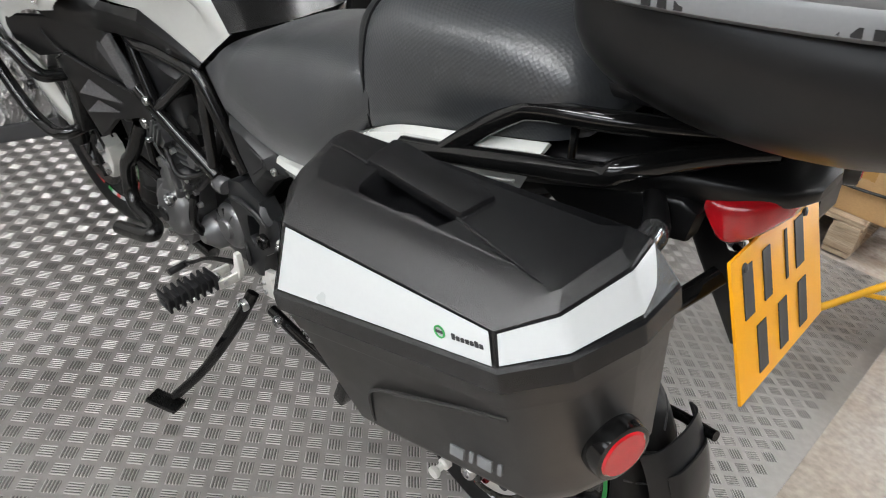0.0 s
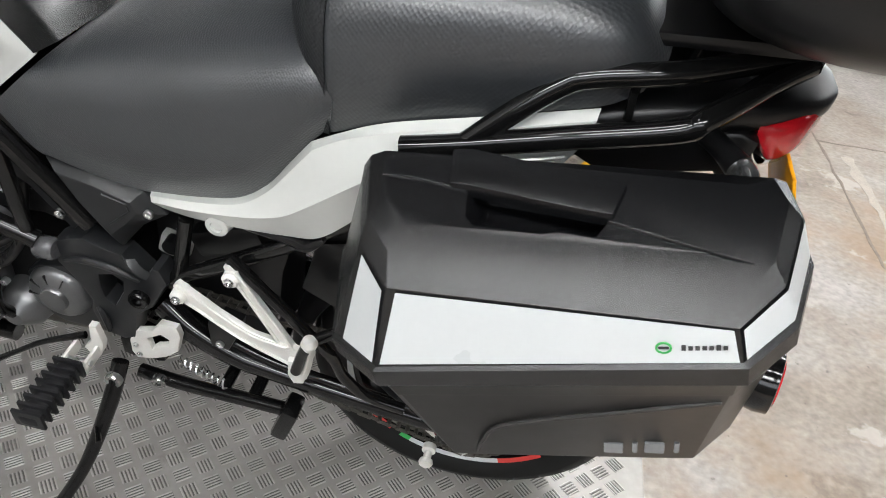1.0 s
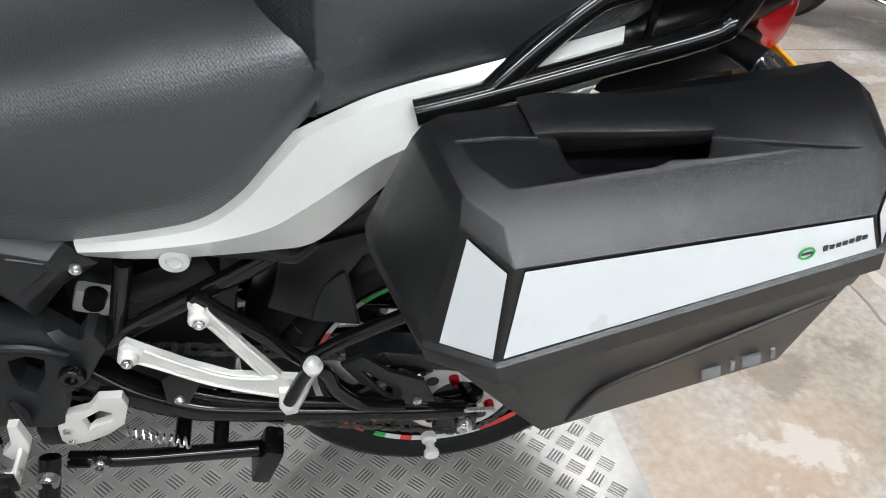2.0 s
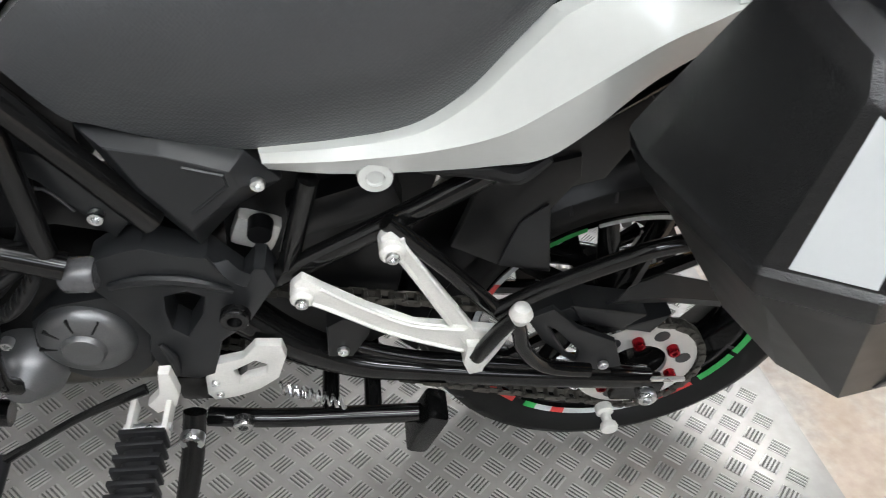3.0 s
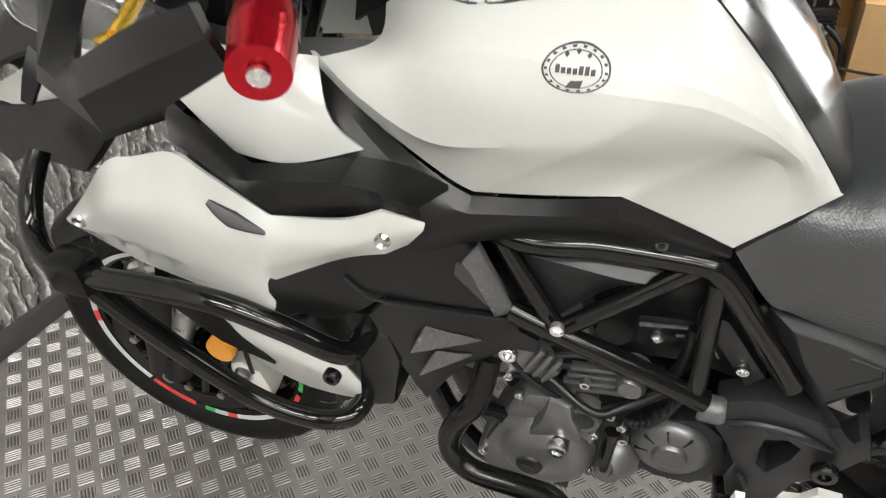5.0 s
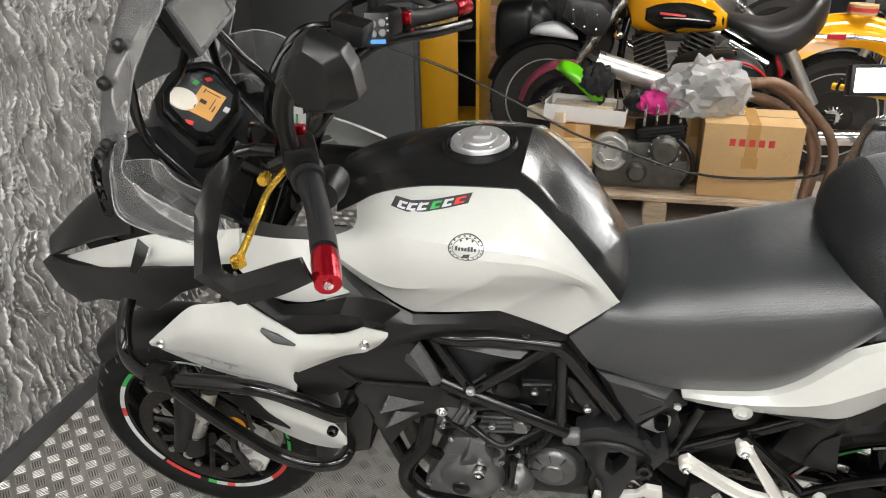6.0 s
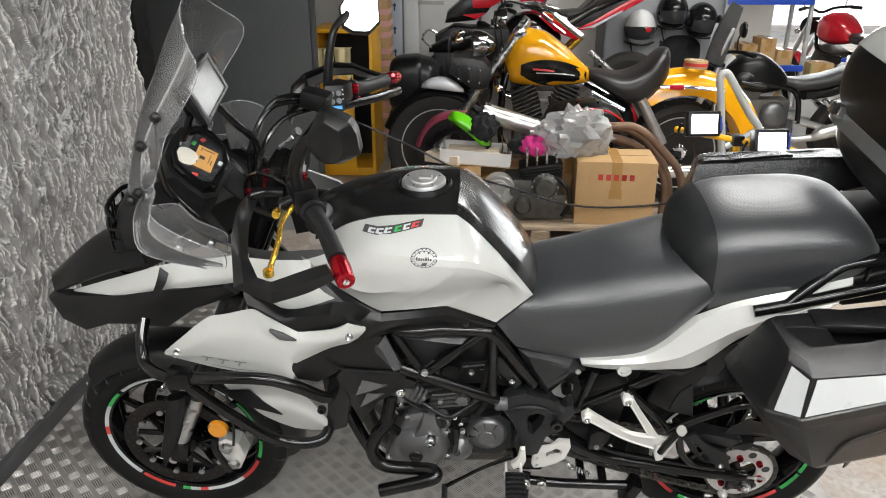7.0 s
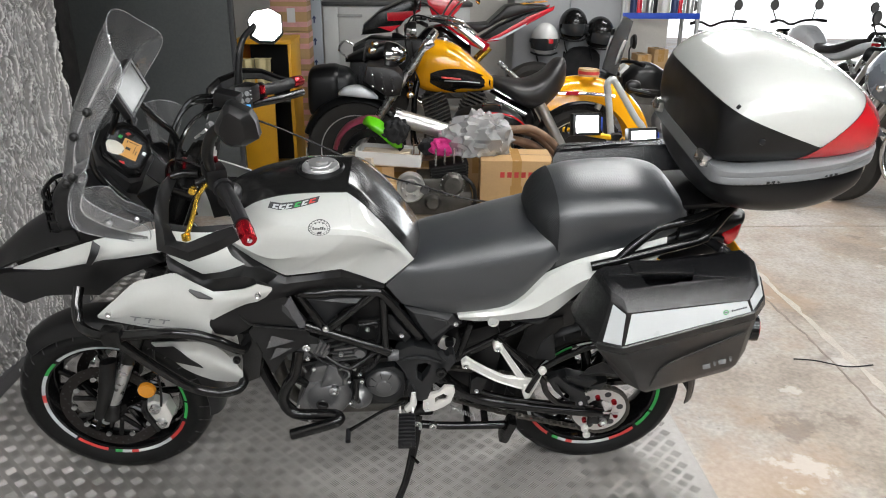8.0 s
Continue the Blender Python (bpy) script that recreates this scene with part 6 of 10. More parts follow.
part("bar_bracket", tube([(-0.15, -0.20, 0.53), (-0.12, -0.17, 0.48), (-0.10, -0.15, 0.44)], 0.012), M_STEELBLK, bike)
# crash bars round the fairing
both("crash_bar", tube([(-0.662, -0.22, 0.855), (-0.662, -0.255, 0.82), (-0.650, -0.285, 0.784), (-0.605, -0.315, 0.776), (-0.545, -0.328, 0.779), (-0.44, -0.334, 0.790), (-0.357, -0.334, 0.787), (-0.30, -0.325, 0.758), (-0.251, -0.305, 0.713), (-0.243, -0.27, 0.702), (-0.240, -0.21, 0.70)], 0.0135, 14), M_FRAME, "gloss black fairing crash bar")
both("crash_bar_lower", tube([(-0.565, -0.325, 0.785), (-0.523, -0.322, 0.728), (-0.455, -0.312, 0.645), (-0.39, -0.302, 0.580), (-0.33, -0.293, 0.554), (-0.285, -0.285, 0.556), (-0.268, -0.262, 0.562), (-0.262, -0.19, 0.575)], 0.0135, 14), M_FRAME, "gloss black lower crash bar")
both("bar_joint", box((0.05, 0.04, 0.045), (-0.555, -0.327, 0.782), 0.008), M_STEELBLK)
both("bar_joint_bolt", bolt((-0.258, -0.318, 0.692), 0.010, 0.01), M_FRAME)
# footrests, levers, stands
both("pillion_bracket", slab([(0.347, 0.553), (0.356, 0.562), (0.374, 0.549), (0.420, 0.520), (0.470, 0.496), (0.524, 0.492), (0.567, 0.488), (0.566, 0.480), (0.538, 0.470), (0.527, 0.451), (0.449, 0.477), (0.386, 0.512), (0.362, 0.524), (0.351, 0.532)], lambda x, z: -0.166 - 0.09 * max(0, x - 0.36), 0.010, 0.003), M_ALU, "pale cast pillion footrest bracket")
both("pillion_strut", slab([(0.434, 0.617), (0.445, 0.627), (0.454, 0.618), (0.463, 0.596), (0.537, 0.484), (0.544, 0.455), (0.532, 0.454), (0.509, 0.492), (0.455, 0.584), (0.439, 0.598)], lambda x, z: -0.168 - 0.13 * max(0, x - 0.45), 0.010, 0.003), M_ALU, "pale cast pillion footrest strut")
for line in ([(0.374, 0.548), (0.420, 0.518), (0.470, 0.494), (0.525, 0.490)], [(0.363, 0.526), (0.386, 0.514), (0.449, 0.479), (0.527, 0.453)], [(0.455, 0.617), (0.465, 0.595), (0.536, 0.484)], [(0.440, 0.599), (0.456, 0.584), (0.510, 0.492), (0.532, 0.456)]):
    both("bracket_rim", tube([(x, (-0.167 - 0.09 * max(0, x - 0.36)) if line[0][0] < 0.4 else (-0.169 - 0.13 * max(0, x - 0.45)), z) for x, z in line], 0.0026, 6), M_ALU)
both("bracket_boss", lathe([(0.0001, -0.176), (0.009, -0.176), (0.012, -0.173), (0.013, -0.150)], (0.355, 0, 0.537), "y", 20), M_ALU)
both("bracket_boss", lathe([(0.0001, -0.178), (0.010, -0.178), (0.013, -0.175), (0.014, -0.150)], (0.446, 0, 0.601), "y", 20), M_ALU)
both("bracket_bolt", bolt((0.355, -0.176, 0.537), 0.007, 0.005), M_STEEL)
both("bracket_bolt", bolt((0.446, -0.178, 0.601), 0.007, 0.005), M_STEEL)
both("pillion_peg", tube([(0.540, -0.190, 0.452), (0.556, -0.201, 0.506), (0.570, -0.211, 0.545)], [0.009, 0.0085, 0.008], 12), M_STEELBLK, "folded black pillion footrest")
both("peg_ball", lathe([(0.0001, -0.013), (0.0085, -0.010), (0.0125, 0), (0.0085, 0.010), (0.0001, 0.013)], (0.573, -0.212, 0.549), "z", 16), M_ALU, "pale ball end")
both("peg_bar", tube([(0.548, -0.186, 0.432), (0.560, -0.192, 0.468), (0.572, -0.202, 0.522)], [0.008, 0.006, 0.005], 8, flat=0.6), M_ALU)
both("peg_pivot", slab([(0.528, 0.472), (0.545, 0.472), (0.552, 0.44), (0.550, 0.424), (0.534, 0.420), (0.526, 0.44)], -0.192, -0.172, 0.004), M_ALU)
both("heel_guard", slab([(0.232, 0.377), (0.243, 0.404), (0.279, 0.414), (0.295, 0.436), (0.324, 0.434), (0.328, 0.413), (0.316, 0.373), (0.293, 0.353), (0.265, 0.339), (0.237, 0.334), (0.230, 0.348)], -0.150, -0.138, 0.003, holes=[[(0.266, 0.391), (0.292, 0.408), (0.305, 0.400), (0.302, 0.383), (0.279, 0.375), (0.269, 0.365)]]), M_ALU, "pale pierced heel guard")
both("guard_screw", bolt((0.243, -0.151, 0.372), 0.005, 0.004), M_STEEL)
both("guard_screw", bolt((0.245, -0.151, 0.348), 0.005, 0.004), M_STEEL)
both("peg_hanger", slab([(0.196, 0.44), (0.208, 0.44), (0.212, 0.40), (0.205, 0.378), (0.182, 0.366), (0.174, 0.382), (0.19, 0.402)], -0.186, -0.174, 0.003), M_ALU, "pale footrest hanger")
for dx in (-0.019, 0.019):
    both("hanger_clevis", box((0.007, 0.05, 0.022), (0.180 + dx, -0.205, 0.382), 0.003), M_ALU)
both("clevis_pin", rod((0.155, -0.215, 0.384), (0.205, -0.215, 0.384), 0.005, 10), M_STEEL)
both("rider_peg", box((0.034, 0.118, 0.024), (0.182, -0.283, 0.392), 0.009, seg=3), M_GRIP, "black rubber rider footrest")
for k in range(8):
    both("peg_cleat", box((0.048, 0.006, 0.034), (0.182, -0.235 - k * 0.0145, 0.394), 0.002), M_GRIP)
part("gear_lever", tube([(0.175, -0.175, 0.400), (0.11, -0.195, 0.385), (0.05, -0.20, 0.345), (0.005, -0.205, 0.315)], [0.0065, 0.0045, 0.0045, 0.006], 8), M_STEELBLK, bike, "black gear lever")
part("lever_peg", tube([(0.005, -0.20, 0.315), (0.006, -0.245, 0.312)], 0.008, 10), M_GRIP, bike)
stand = part("side_stand", tube([(0.215, -0.165, 0.335), (0.205, -0.21, 0.27), (0.175, -0.28, 0.17), (0.125, -0.345, 0.085)], [0.014, 0.014, 0.011, 0.011], 12), M_STEELBLK, bike, "black side stand, folded out")
part("stand_foot", box((0.075, 0.045, 0.010), (0.110, -0.362, 0.070), 0.004, (-10, 10, 25)), M_STEELBLK, stand)
part("stand_pivot", bolt((0.212, -0.185, 0.315), 0.015, 0.012), M_STEEL, stand)
part("stand_tang", tube([(0.19, -0.235, 0.24), (0.215, -0.27, 0.245)], 0.005, 8), M_STEELBLK, stand)
both("stand_leg", tube([(0.215, -0.125, 0.262), (0.30, -0.13, 0.258), (0.42, -0.135, 0.262), (0.488, -0.14, 0.268)], 0.013, 12), M_FRAME, "black centre stand leg, folded up")
both("stand_shoe", box((0.03, 0.05, 0.085), (0.497, -0.145, 0.255), 0.008, (0, 20, 0)), M_STEELBLK)
for x in (0.372, 0.428):
    part("stand_cross", tube([(x, -0.13, 0.262), (x, 0.13, 0.262)], 0.012, 12), M_FRAME, bike)
part("stand_spring", tube([(0.315 + 0.0022 * k, -0.148 + 0.008 * math.cos(k * 1.57), 0.352 - 0.0012 * k + 0.008 * math.sin(k * 1.57)) for k in range(36)], 0.0018, 5, 72), M_STEEL, bike, "bright coil spring")
part("stand_bracket", box((0.08, 0.24, 0.05), (0.225, 0, 0.315), 0.01), M_STEELBLK, bike)
part("stand_bolt", bolt((0.262, -0.138, 0.272), 0.013, 0.014), M_STEEL, bike, "bright stand bolt")
# chain drive
sprk = part("rear_sprocket", lathe([(0.045, -0.003), (0.088, -0.003), (0.088, 0.003), (0.045, 0.003)], (0.800, -0.082, 0.272), "y", 60, closed=True), M_ALU, bike, "pale rear sprocket with red nuts")
teeth = bmesh.new()
for k in range(44):
    a = k * 2 * math.pi / 44
    box((0.008, 0.004, 0.006), (0.800 + 0.0905 * math.cos(a), -0.082, 0.272 + 0.0905 * math.sin(a)), 0.0, (0, -math.degrees(a), 0), teeth)
tagged(part("sprocket_teeth", teeth, M_CHAIN, sprk, "", 0), kind="stuff")
for k in range(6):
    a = radians(41 + 60 * k)
    part("sprocket_nut", bolt((0.800 + 0.058 * math.cos(a), -0.085, 0.272 + 0.058 * math.sin(a)), 0.0085, 0.012), M_RED, sprk, "anodised red nut")
    a += radians(30)
    part("lightening_hole", lathe([(0.0001, -0.0855), (0.011, -0.0855), (0.011, -0.084)], (0.800 + 0.068 * math.cos(a), 0, 0.272 + 0.068 * math.sin(a)), "y", 16), M_INK, sprk)
links = bmesh.new()
pts = spline([(0.135, -0.082, 0.478), (0.46, -0.082, 0.432), (0.800, -0.082, 0.3665)], 44)
pts += [Vector((0.800 + 0.0945 * math.cos(radians(a)), -0.082, 0.272 + 0.0945 * math.sin(radians(a)))) for a in np.linspace(84, -84, 20)]
pts += spline([(0.800, -0.082, 0.1775), (0.46, -0.082, 0.275), (0.135, -0.082, 0.405)], 44)
for i in range(len(pts) - 1):
    a, b = pts[i], pts[i + 1]
    ang = math.degrees(math.atan2(b.z - a.z, b.x - a.x))
    m = (a + b) / 2
    off = 0.0055 if i % 2 else 0.0075
    for sy in (-1, 1):
        box(((b - a).length * 1.18, 0.0016, 0.010), (m.x, m.y + sy * off, m.z), 0.0, (0, -ang, 0), links)
    rod((a.x, a.y - 0.0095, a.z), (a.x, a.y + 0.0095, a.z), 0.0042, 6, links)
tagged(part("chain", links, M_CHAIN, bike, "oily drive chain", 0), kind="stuff")
part("chain_guard", slab([(0.582, 0.489), (0.625, 0.465), (0.744, 0.452), (0.769, 0.460), (0.804, 0.415), (0.785, 0.379), (0.752, 0.389), (0.680, 0.409), (0.643, 0.391), (0.619, 0.418)], -0.112, -0.070, 0.003, holes=[[(0.674, 0.436), (0.772, 0.415), (0.743, 0.393), (0.695, 0.403)]]), M_GREYBLK, bike, "charcoal slotted chain guard")
part("guard_fin", panel([[(0.735, -0.112, 0.470), (0.775, -0.112, 0.492), (0.840, -0.108, 0.470)], [(0.720, -0.118, 0.452), (0.785, -0.124, 0.462), (0.862, -0.114, 0.440)], [(0.712, -0.112, 0.440), (0.790, -0.112, 0.440), (0.865, -0.110, 0.425)]], (1,), (1,), 4, 4, 0.003, (0.78, 0, 0.45)), M_GREYBLK, bike, "charcoal guard fin")
both("arm_plate", slab([(0.610, 0.441), (0.640, 0.458), (0.678, 0.419), (0.731, 0.390), (0.750, 0.338), (0.718, 0.332), (0.689, 0.345), (0.635, 0.399)], -0.132, -0.124, 0.003, holes=[[(0.637, 0.427), (0.648, 0.420), (0.686, 0.375), (0.686, 0.357), (0.672, 0.366), (0.656, 0.395)]]), M_GREYBLK, "charcoal swingarm bracket plate")
both("plate_screw", bolt((0.722, -0.134, 0.349), 0.007, 0.005), M_STEEL)
both("rear_axle_nut", bolt((0.803, -0.128, 0.266), 0.014, 0.012), M_STEEL, "bright rear axle nut")
both("axle_block", box((0.07, 0.022, 0.040), (0.790, -0.117, 0.270), 0.004, (0, 5, 0)), M_FRAME)
both("adjuster", rod((0.765, -0.128, 0.303), (0.850, -0.128, 0.296), 0.004, 8), M_STEEL)
both("bobbin_spool", lathe([(0.0001, -0.166), (0.011, -0.166), (0.0125, -0.162), (0.011, -0.157), (0.007, -0.154), (0.007, -0.142), (0.012, -0.139), (0.012, -0.128)], (0.748, 0, 0.240), "y", 20), M_ALU, "pale paddock stand spool")
both("swingarm_shield", slab([(0.375, 0.453), (0.394, 0.467), (0.427, 0.457), (0.423, 0.436), (0.404, 0.397), (0.375, 0.399)], -0.142, -0.110, 0.004), M_BLACK, "black chain slider bracket")
both("shield_bolt", bolt((0.393, -0.143, 0.413), 0.007, 0.005), M_STEEL)
both("case_carrier", tube([(0.440, -0.158, 0.630), (0.497, -0.162, 0.572), (0.556, -0.164, 0.506), (0.588, -0.164, 0.47), (0.604, -0.158, 0.42), (0.64, -0.150, 0.372), (0.70, -0.145, 0.352)], 0.0095, 12), M_FRAME)
both("case_carrier", tube([(0.560, -0.166, 0.500), (0.609, -0.174, 0.545), (0.668, -0.188, 0.595), (0.72, -0.198, 0.628), (0.86, -0.205, 0.66), (0.99, -0.195, 0.745), (1.056, -0.150, 0.812), (1.090, -0.085, 0.850)], [0.0095, 0.0095, 0.0095, 0.0095, 0.011, 0.012, 0.012, 0.012], 12), M_FRAME, "black tubular case carrier")
part("shock_spring", tube([(0.355 + 0.0011 * k, 0.034 * math.cos(k * 0.785), 0.62 - 0.0022 * k + 0.034 * math.sin(k * 0.785) * 0.4) for k in range(72)], 0.0055, 6, 144), M_FRAME, bike)
part("battery_tray", box((0.12, 0.18, 0.05), (0.40, 0, 0.585), 0.01, (0, -20, 0)), M_BLACK, bike)
both("bar_mount", slab([(-0.268, 0.73), (-0.222, 0.735), (-0.205, 0.66), (-0.222, 0.575), (-0.272, 0.555), (-0.262, 0.64)], -0.262, -0.20, 0.01), M_STEELBLK, "black crash bar mount")
both("fin_slot", slab([(-0.489, 0.704), (-0.430, 0.706), (-0.363, 0.634), (-0.430, 0.655)], lambda x, z: -0.284 - 0.0, 0.004, 0.0), M_BLACK, "black recess in the fin")
# castings and covers inside the trellis
for k in range(4):
    part("head_rib", box((0.082, 0.012, 0.007), (0.002 + 0.004 * k, -0.148, 0.548 + 0.014 * k), 0.002, (0, -8, 0)), M_ENGINE, bike)
part("head_boss", lathe([(0.0001, -0.165), (0.014, -0.165), (0.019, -0.158), (0.021, -0.12)], (0.048, 0, 0.578), "y", 22), M_ENGINE, bike)
plate_ = part("intake_plate", slab([(0.017, 0.650), (0.053, 0.659), (0.141, 0.667), (0.165, 0.636), (0.192, 0.596), (0.189, 0.580), (0.163, 0.580), (0.119, 0.592), (0.049, 0.588), (0.016, 0.592)], -0.112, -0.090, 0.005), M_BLACK, bike, "black moulded intake cover")
part("plate_rim", tube([(0.030, -0.113, 0.640), (0.060, -0.114, 0.647), (0.137, -0.114, 0.655), (0.157, -0.114, 0.628), (0.176, -0.114, 0.594)], 0.0028, 8), M_LOUVRE, plate_, "lighter grey raised edge")
part("plate_rim", tube([(0.090, -0.113, 0.636), (0.122, -0.114, 0.640), (0.142, -0.114, 0.612)], 0.0022, 8), M_LOUVRE, plate_)
for x_, z_ in ((0.069, 0.629), (0.169, 0.617)):
    part("plate_bolt", bolt((x_, -0.112, z_), 0.0075, 0.007), M_STEEL, plate_)
hose_ = [(0.050, -0.166, 0.520), (0.072, -0.170, 0.530), (0.094, -0.165, 0.553), (0.112, -0.150, 0.585)]
part("ribbed_hose", tube(hose_, 0.0075, 10), M_BLACK, bike)
for k in range(9):
    u_ = k / 8
    part("hose_rib", lathe([(0.0078, -0.0016), (0.0098, 0), (0.0078, 0.0016)], (0.052 + 0.058 * u_, -0.166 - 0.006 * math.sin(u_ * 3.1) + 0.014 * u_ * u_, 0.521 + 0.062 * u_ ** 1.5), "x", 12), M_BLACK, bike)
rsv = part("reservoir", box((0.05, 0.05, 0.042), (0.302, -0.055, 0.54), 0.008, (0, 20, 0)), M_ALU, bike, "pale plastic fluid reservoir")
part("reservoir_cap", lathe([(0.0001, -0.02), (0.013, -0.02), (0.014, 0.0)], (0.31, -0.08, 0.56), "y", 16), M_BLACK, rsv)
# grips, bar ends, hand guards, levers
# the bars are turned a little to the left: the right end stands forward and high
for sgn in (-1, 1):
    before = set(bpy.data.objects)
    part("grip", tube([(-0.166, 0.425 * sgn, 1.155), (-0.20, 0.35 * sgn, 1.165), (-0.232, 0.295 * sgn, 1.176)], [0.0175, 0.0165, 0.0185], 18), M_GRIP, bike, "ribbed black rubber grip")
    for k in range(6):
        a = k * 1.047
        part("grip_rib", tube([(-0.170, 0.415 * sgn + 0.008 * math.cos(a), 1.156 + 0.0172 * math.sin(a)), (-0.222, 0.312 * sgn + 0.008 * math.cos(a), 1.172 + 0.0172 * math.sin(a))], 0.0022, 5, 2), M_GRIP, bike)
    be = part("bar_end", tube([(-0.164, 0.430 * sgn, 1.154), (-0.156, 0.448 * sgn, 1.151), (-0.143, 0.478 * sgn, 1.146)], [0.0165, 0.0185, 0.0165], 20), M_RED, bike, "anodised red bar end")
    part("bar_end_bolt", tube([(-0.1425, 0.479 * sgn, 1.146), (-0.1415, 0.4815 * sgn, 1.1455)], 0.006, 12), M_STEEL, be)
    part("grip_flange", tube([(-0.230, 0.298 * sgn, 1.175), (-0.236, 0.288 * sgn, 1.177)], 0.024, 18), M_GRIP, bike)
    part("switch_block", box((0.05, 0.06, 0.05), (-0.262, 0.245 * sgn, 1.186), 0.010, (0, 0, -28 * sgn)), M_BLACK, bike, "black handlebar switch block")
    # hand guard: a blade in front and an arm to the bar end

    lev = part("lever", tube([(-0.272, 0.262 * sgn, 1.178), (-0.292, 0.30 * sgn, 1.158), (-0.290, 0.36 * sgn, 1.142), (-0.296, 0.405 * sgn, 1.118)], [0.009, 0.0075, 0.008, 0.009], 10, flat=0.6), M_GOLD, bike, "anodised gold lever")
    part("lever_knob", lathe([(0.0001, -0.008), (0.010, -0.006), (0.010, 0.006), (0.0001, 0.008)], (-0.298, 0.408 * sgn, 1.113), "z", 14), M_GOLD, lev)
    part("lever_adjuster", lathe([(0.0001, -0.010), (0.008, -0.009), (0.0095, 0.0), (0.008, 0.009), (0.0001, 0.010)], (-0.310, 0.272 * sgn, 1.160), "y", 14), M_GOLD, lev)
    part("lever_perch", tube([(-0.270, 0.255 * sgn, 1.185), (-0.30, 0.262 * sgn, 1.172)], 0.013, 10), M_STEELBLK, bike)
    if sgn > 0:
        for o in set(bpy.data.objects) - before:
            if o.parent is bike:
                o.matrix_basis = pose(-0.012, 0, 0.030) @ o.matrix_basis
part("hand_guard", panel([
    [(-0.370, -0.240, 1.184), (-0.370, -0.310, 1.185), (-0.373, -0.365, 1.157), (-0.363, -0.420, 1.087), (-0.285, -0.455, 1.078), (-0.216, -0.470, 1.113), (-0.165, -0.472, 1.143)],
    [(-0.363, -0.252, 1.178), (-0.362, -0.325, 1.166), (-0.355, -0.380, 1.136), (-0.337, -0.435, 1.110), (-0.278, -0.468, 1.110), (-0.212, -0.480, 1.143), (-0.168, -0.478, 1.162)],
    [(-0.355, -0.235, 1.170), (-0.353, -0.310, 1.158), (-0.345, -0.370, 1.123), (-0.314, -0.425, 1.114), (-0.279, -0.460, 1.129), (-0.215, -0.474, 1.163), (-0.175, -0.474, 1.177)]],
    (2, 3, 4), (1,), 5, 4, 0.007, (-0.2, -0.25, 1.15)), M_BLACK, bike, "matt black angular hand guard", 24)
part("guard_stay", tube([(-0.30, -0.235, 1.185), (-0.34, -0.232, 1.184), (-0.366, -0.240, 1.180)], 0.010, 10), M_STEELBLK, bike)
part("brake_reservoir", box((0.07, 0.05, 0.045), (-0.315, 0.175, 1.222), 0.010, (0, 10, -10)), M_BLACK, bike, "black brake fluid reservoir")
part("clutch_housing", lathe([(0.0001, -0.03), (0.024, -0.028), (0.028, 0), (0.024, 0.028), (0.0001, 0.03)], (-0.245, -0.20, 1.11), "y", 20), M_BLACK, bike)
part("choke_button", box((0.02, 0.014, 0.014), (-0.262, -0.235, 1.222), 0.004), M_RED, bike, "red switch button")
for y, z in ((0.275, 1.215), (0.29, 1.185)):
    part("kill_switch", box((0.018, 0.016, 0.024), (-0.236, y, z), 0.004), M_RED, bike, "red kill switch")
part("ignition_key", box((0.012, 0.034, 0.022), (-0.40, -0.02, 1.115), 0.004, (0, 20, 20)), M_RED, bike, "red ignition key")
part("key_barrel", lathe([(0.0001, 0.02), (0.015, 0.02), (0.018, 0.0)], (-0.405, 0, 1.095), "z", 18), M_STEEL, bike)
part("warning_flag", box((0.014, 0.03, 0.012), (-0.425, -0.075, 1.10), 0.003, (0, 10, 30)), M_RED, bike, "red tag")
hc = part("heated_grip_control", box((0.050, 0.014, 0.064), (0, 0, 0), 0.006), M_BLACK, bike, "small black control panel with dials")
hc.matrix_basis = pose(-0.276, 0.200, 1.215, -22, 8, 32)
for dx, dz in ((-0.009, 0.010), (0.009, 0.012), (-0.009, -0.008), (0.009, -0.006)):
    part("dial", lathe([(0.0001, -0.0095), (0.006, -0.0095), (0.0075, -0.007)], (dx, 0, dz), "y", 14), M_SILVERBAND, hc)
for k in range(3):
    part("panel_mark", box((0.004, 0.001, 0.003), (0.020, -0.0075, 0.020 - 0.011 * k)), M_GREYINK, hc)
part("control_label", box((0.030, 0.0012, 0.008), (0, -0.0076, -0.022)), surf("blue_print", (0.05, 0.25, 0.6), 0.5, bump=0), hc)
clutch = part("clutch_hose", tube([(-0.262, -0.205, 1.262), (-0.272, -0.202, 1.225), (-0.290, -0.200, 1.190)], 0.0165, 14), M_BLACK, bike, "black sleeve with a pale sticker")
part("sleeve_sticker", tube([(-0.266, -0.2068, 1.250), (-0.273, -0.2048, 1.222), (-0.283, -0.2030, 1.202)], 0.0150, 14), M_STICKER, clutch, "pale printed sticker")
part("sticker_bar", tube([(-0.2665, -0.2222, 1.238), (-0.2705, -0.2205, 1.222)], 0.0016, 6), M_GREENINK, clutch)
part("bar_clamp", tube([(-0.312, -0.03, 1.228), (-0.322, -0.025, 1.220)], 0.009, 14), M_ENGINE, bike, "bright bar clamp")
part("cable_adjuster", tube([(-0.330, -0.022, 1.210), (-0.362, -0.02, 1.186)], [0.0045, 0.0035], 10), M_STEEL, bike, "bright cable adjuster")
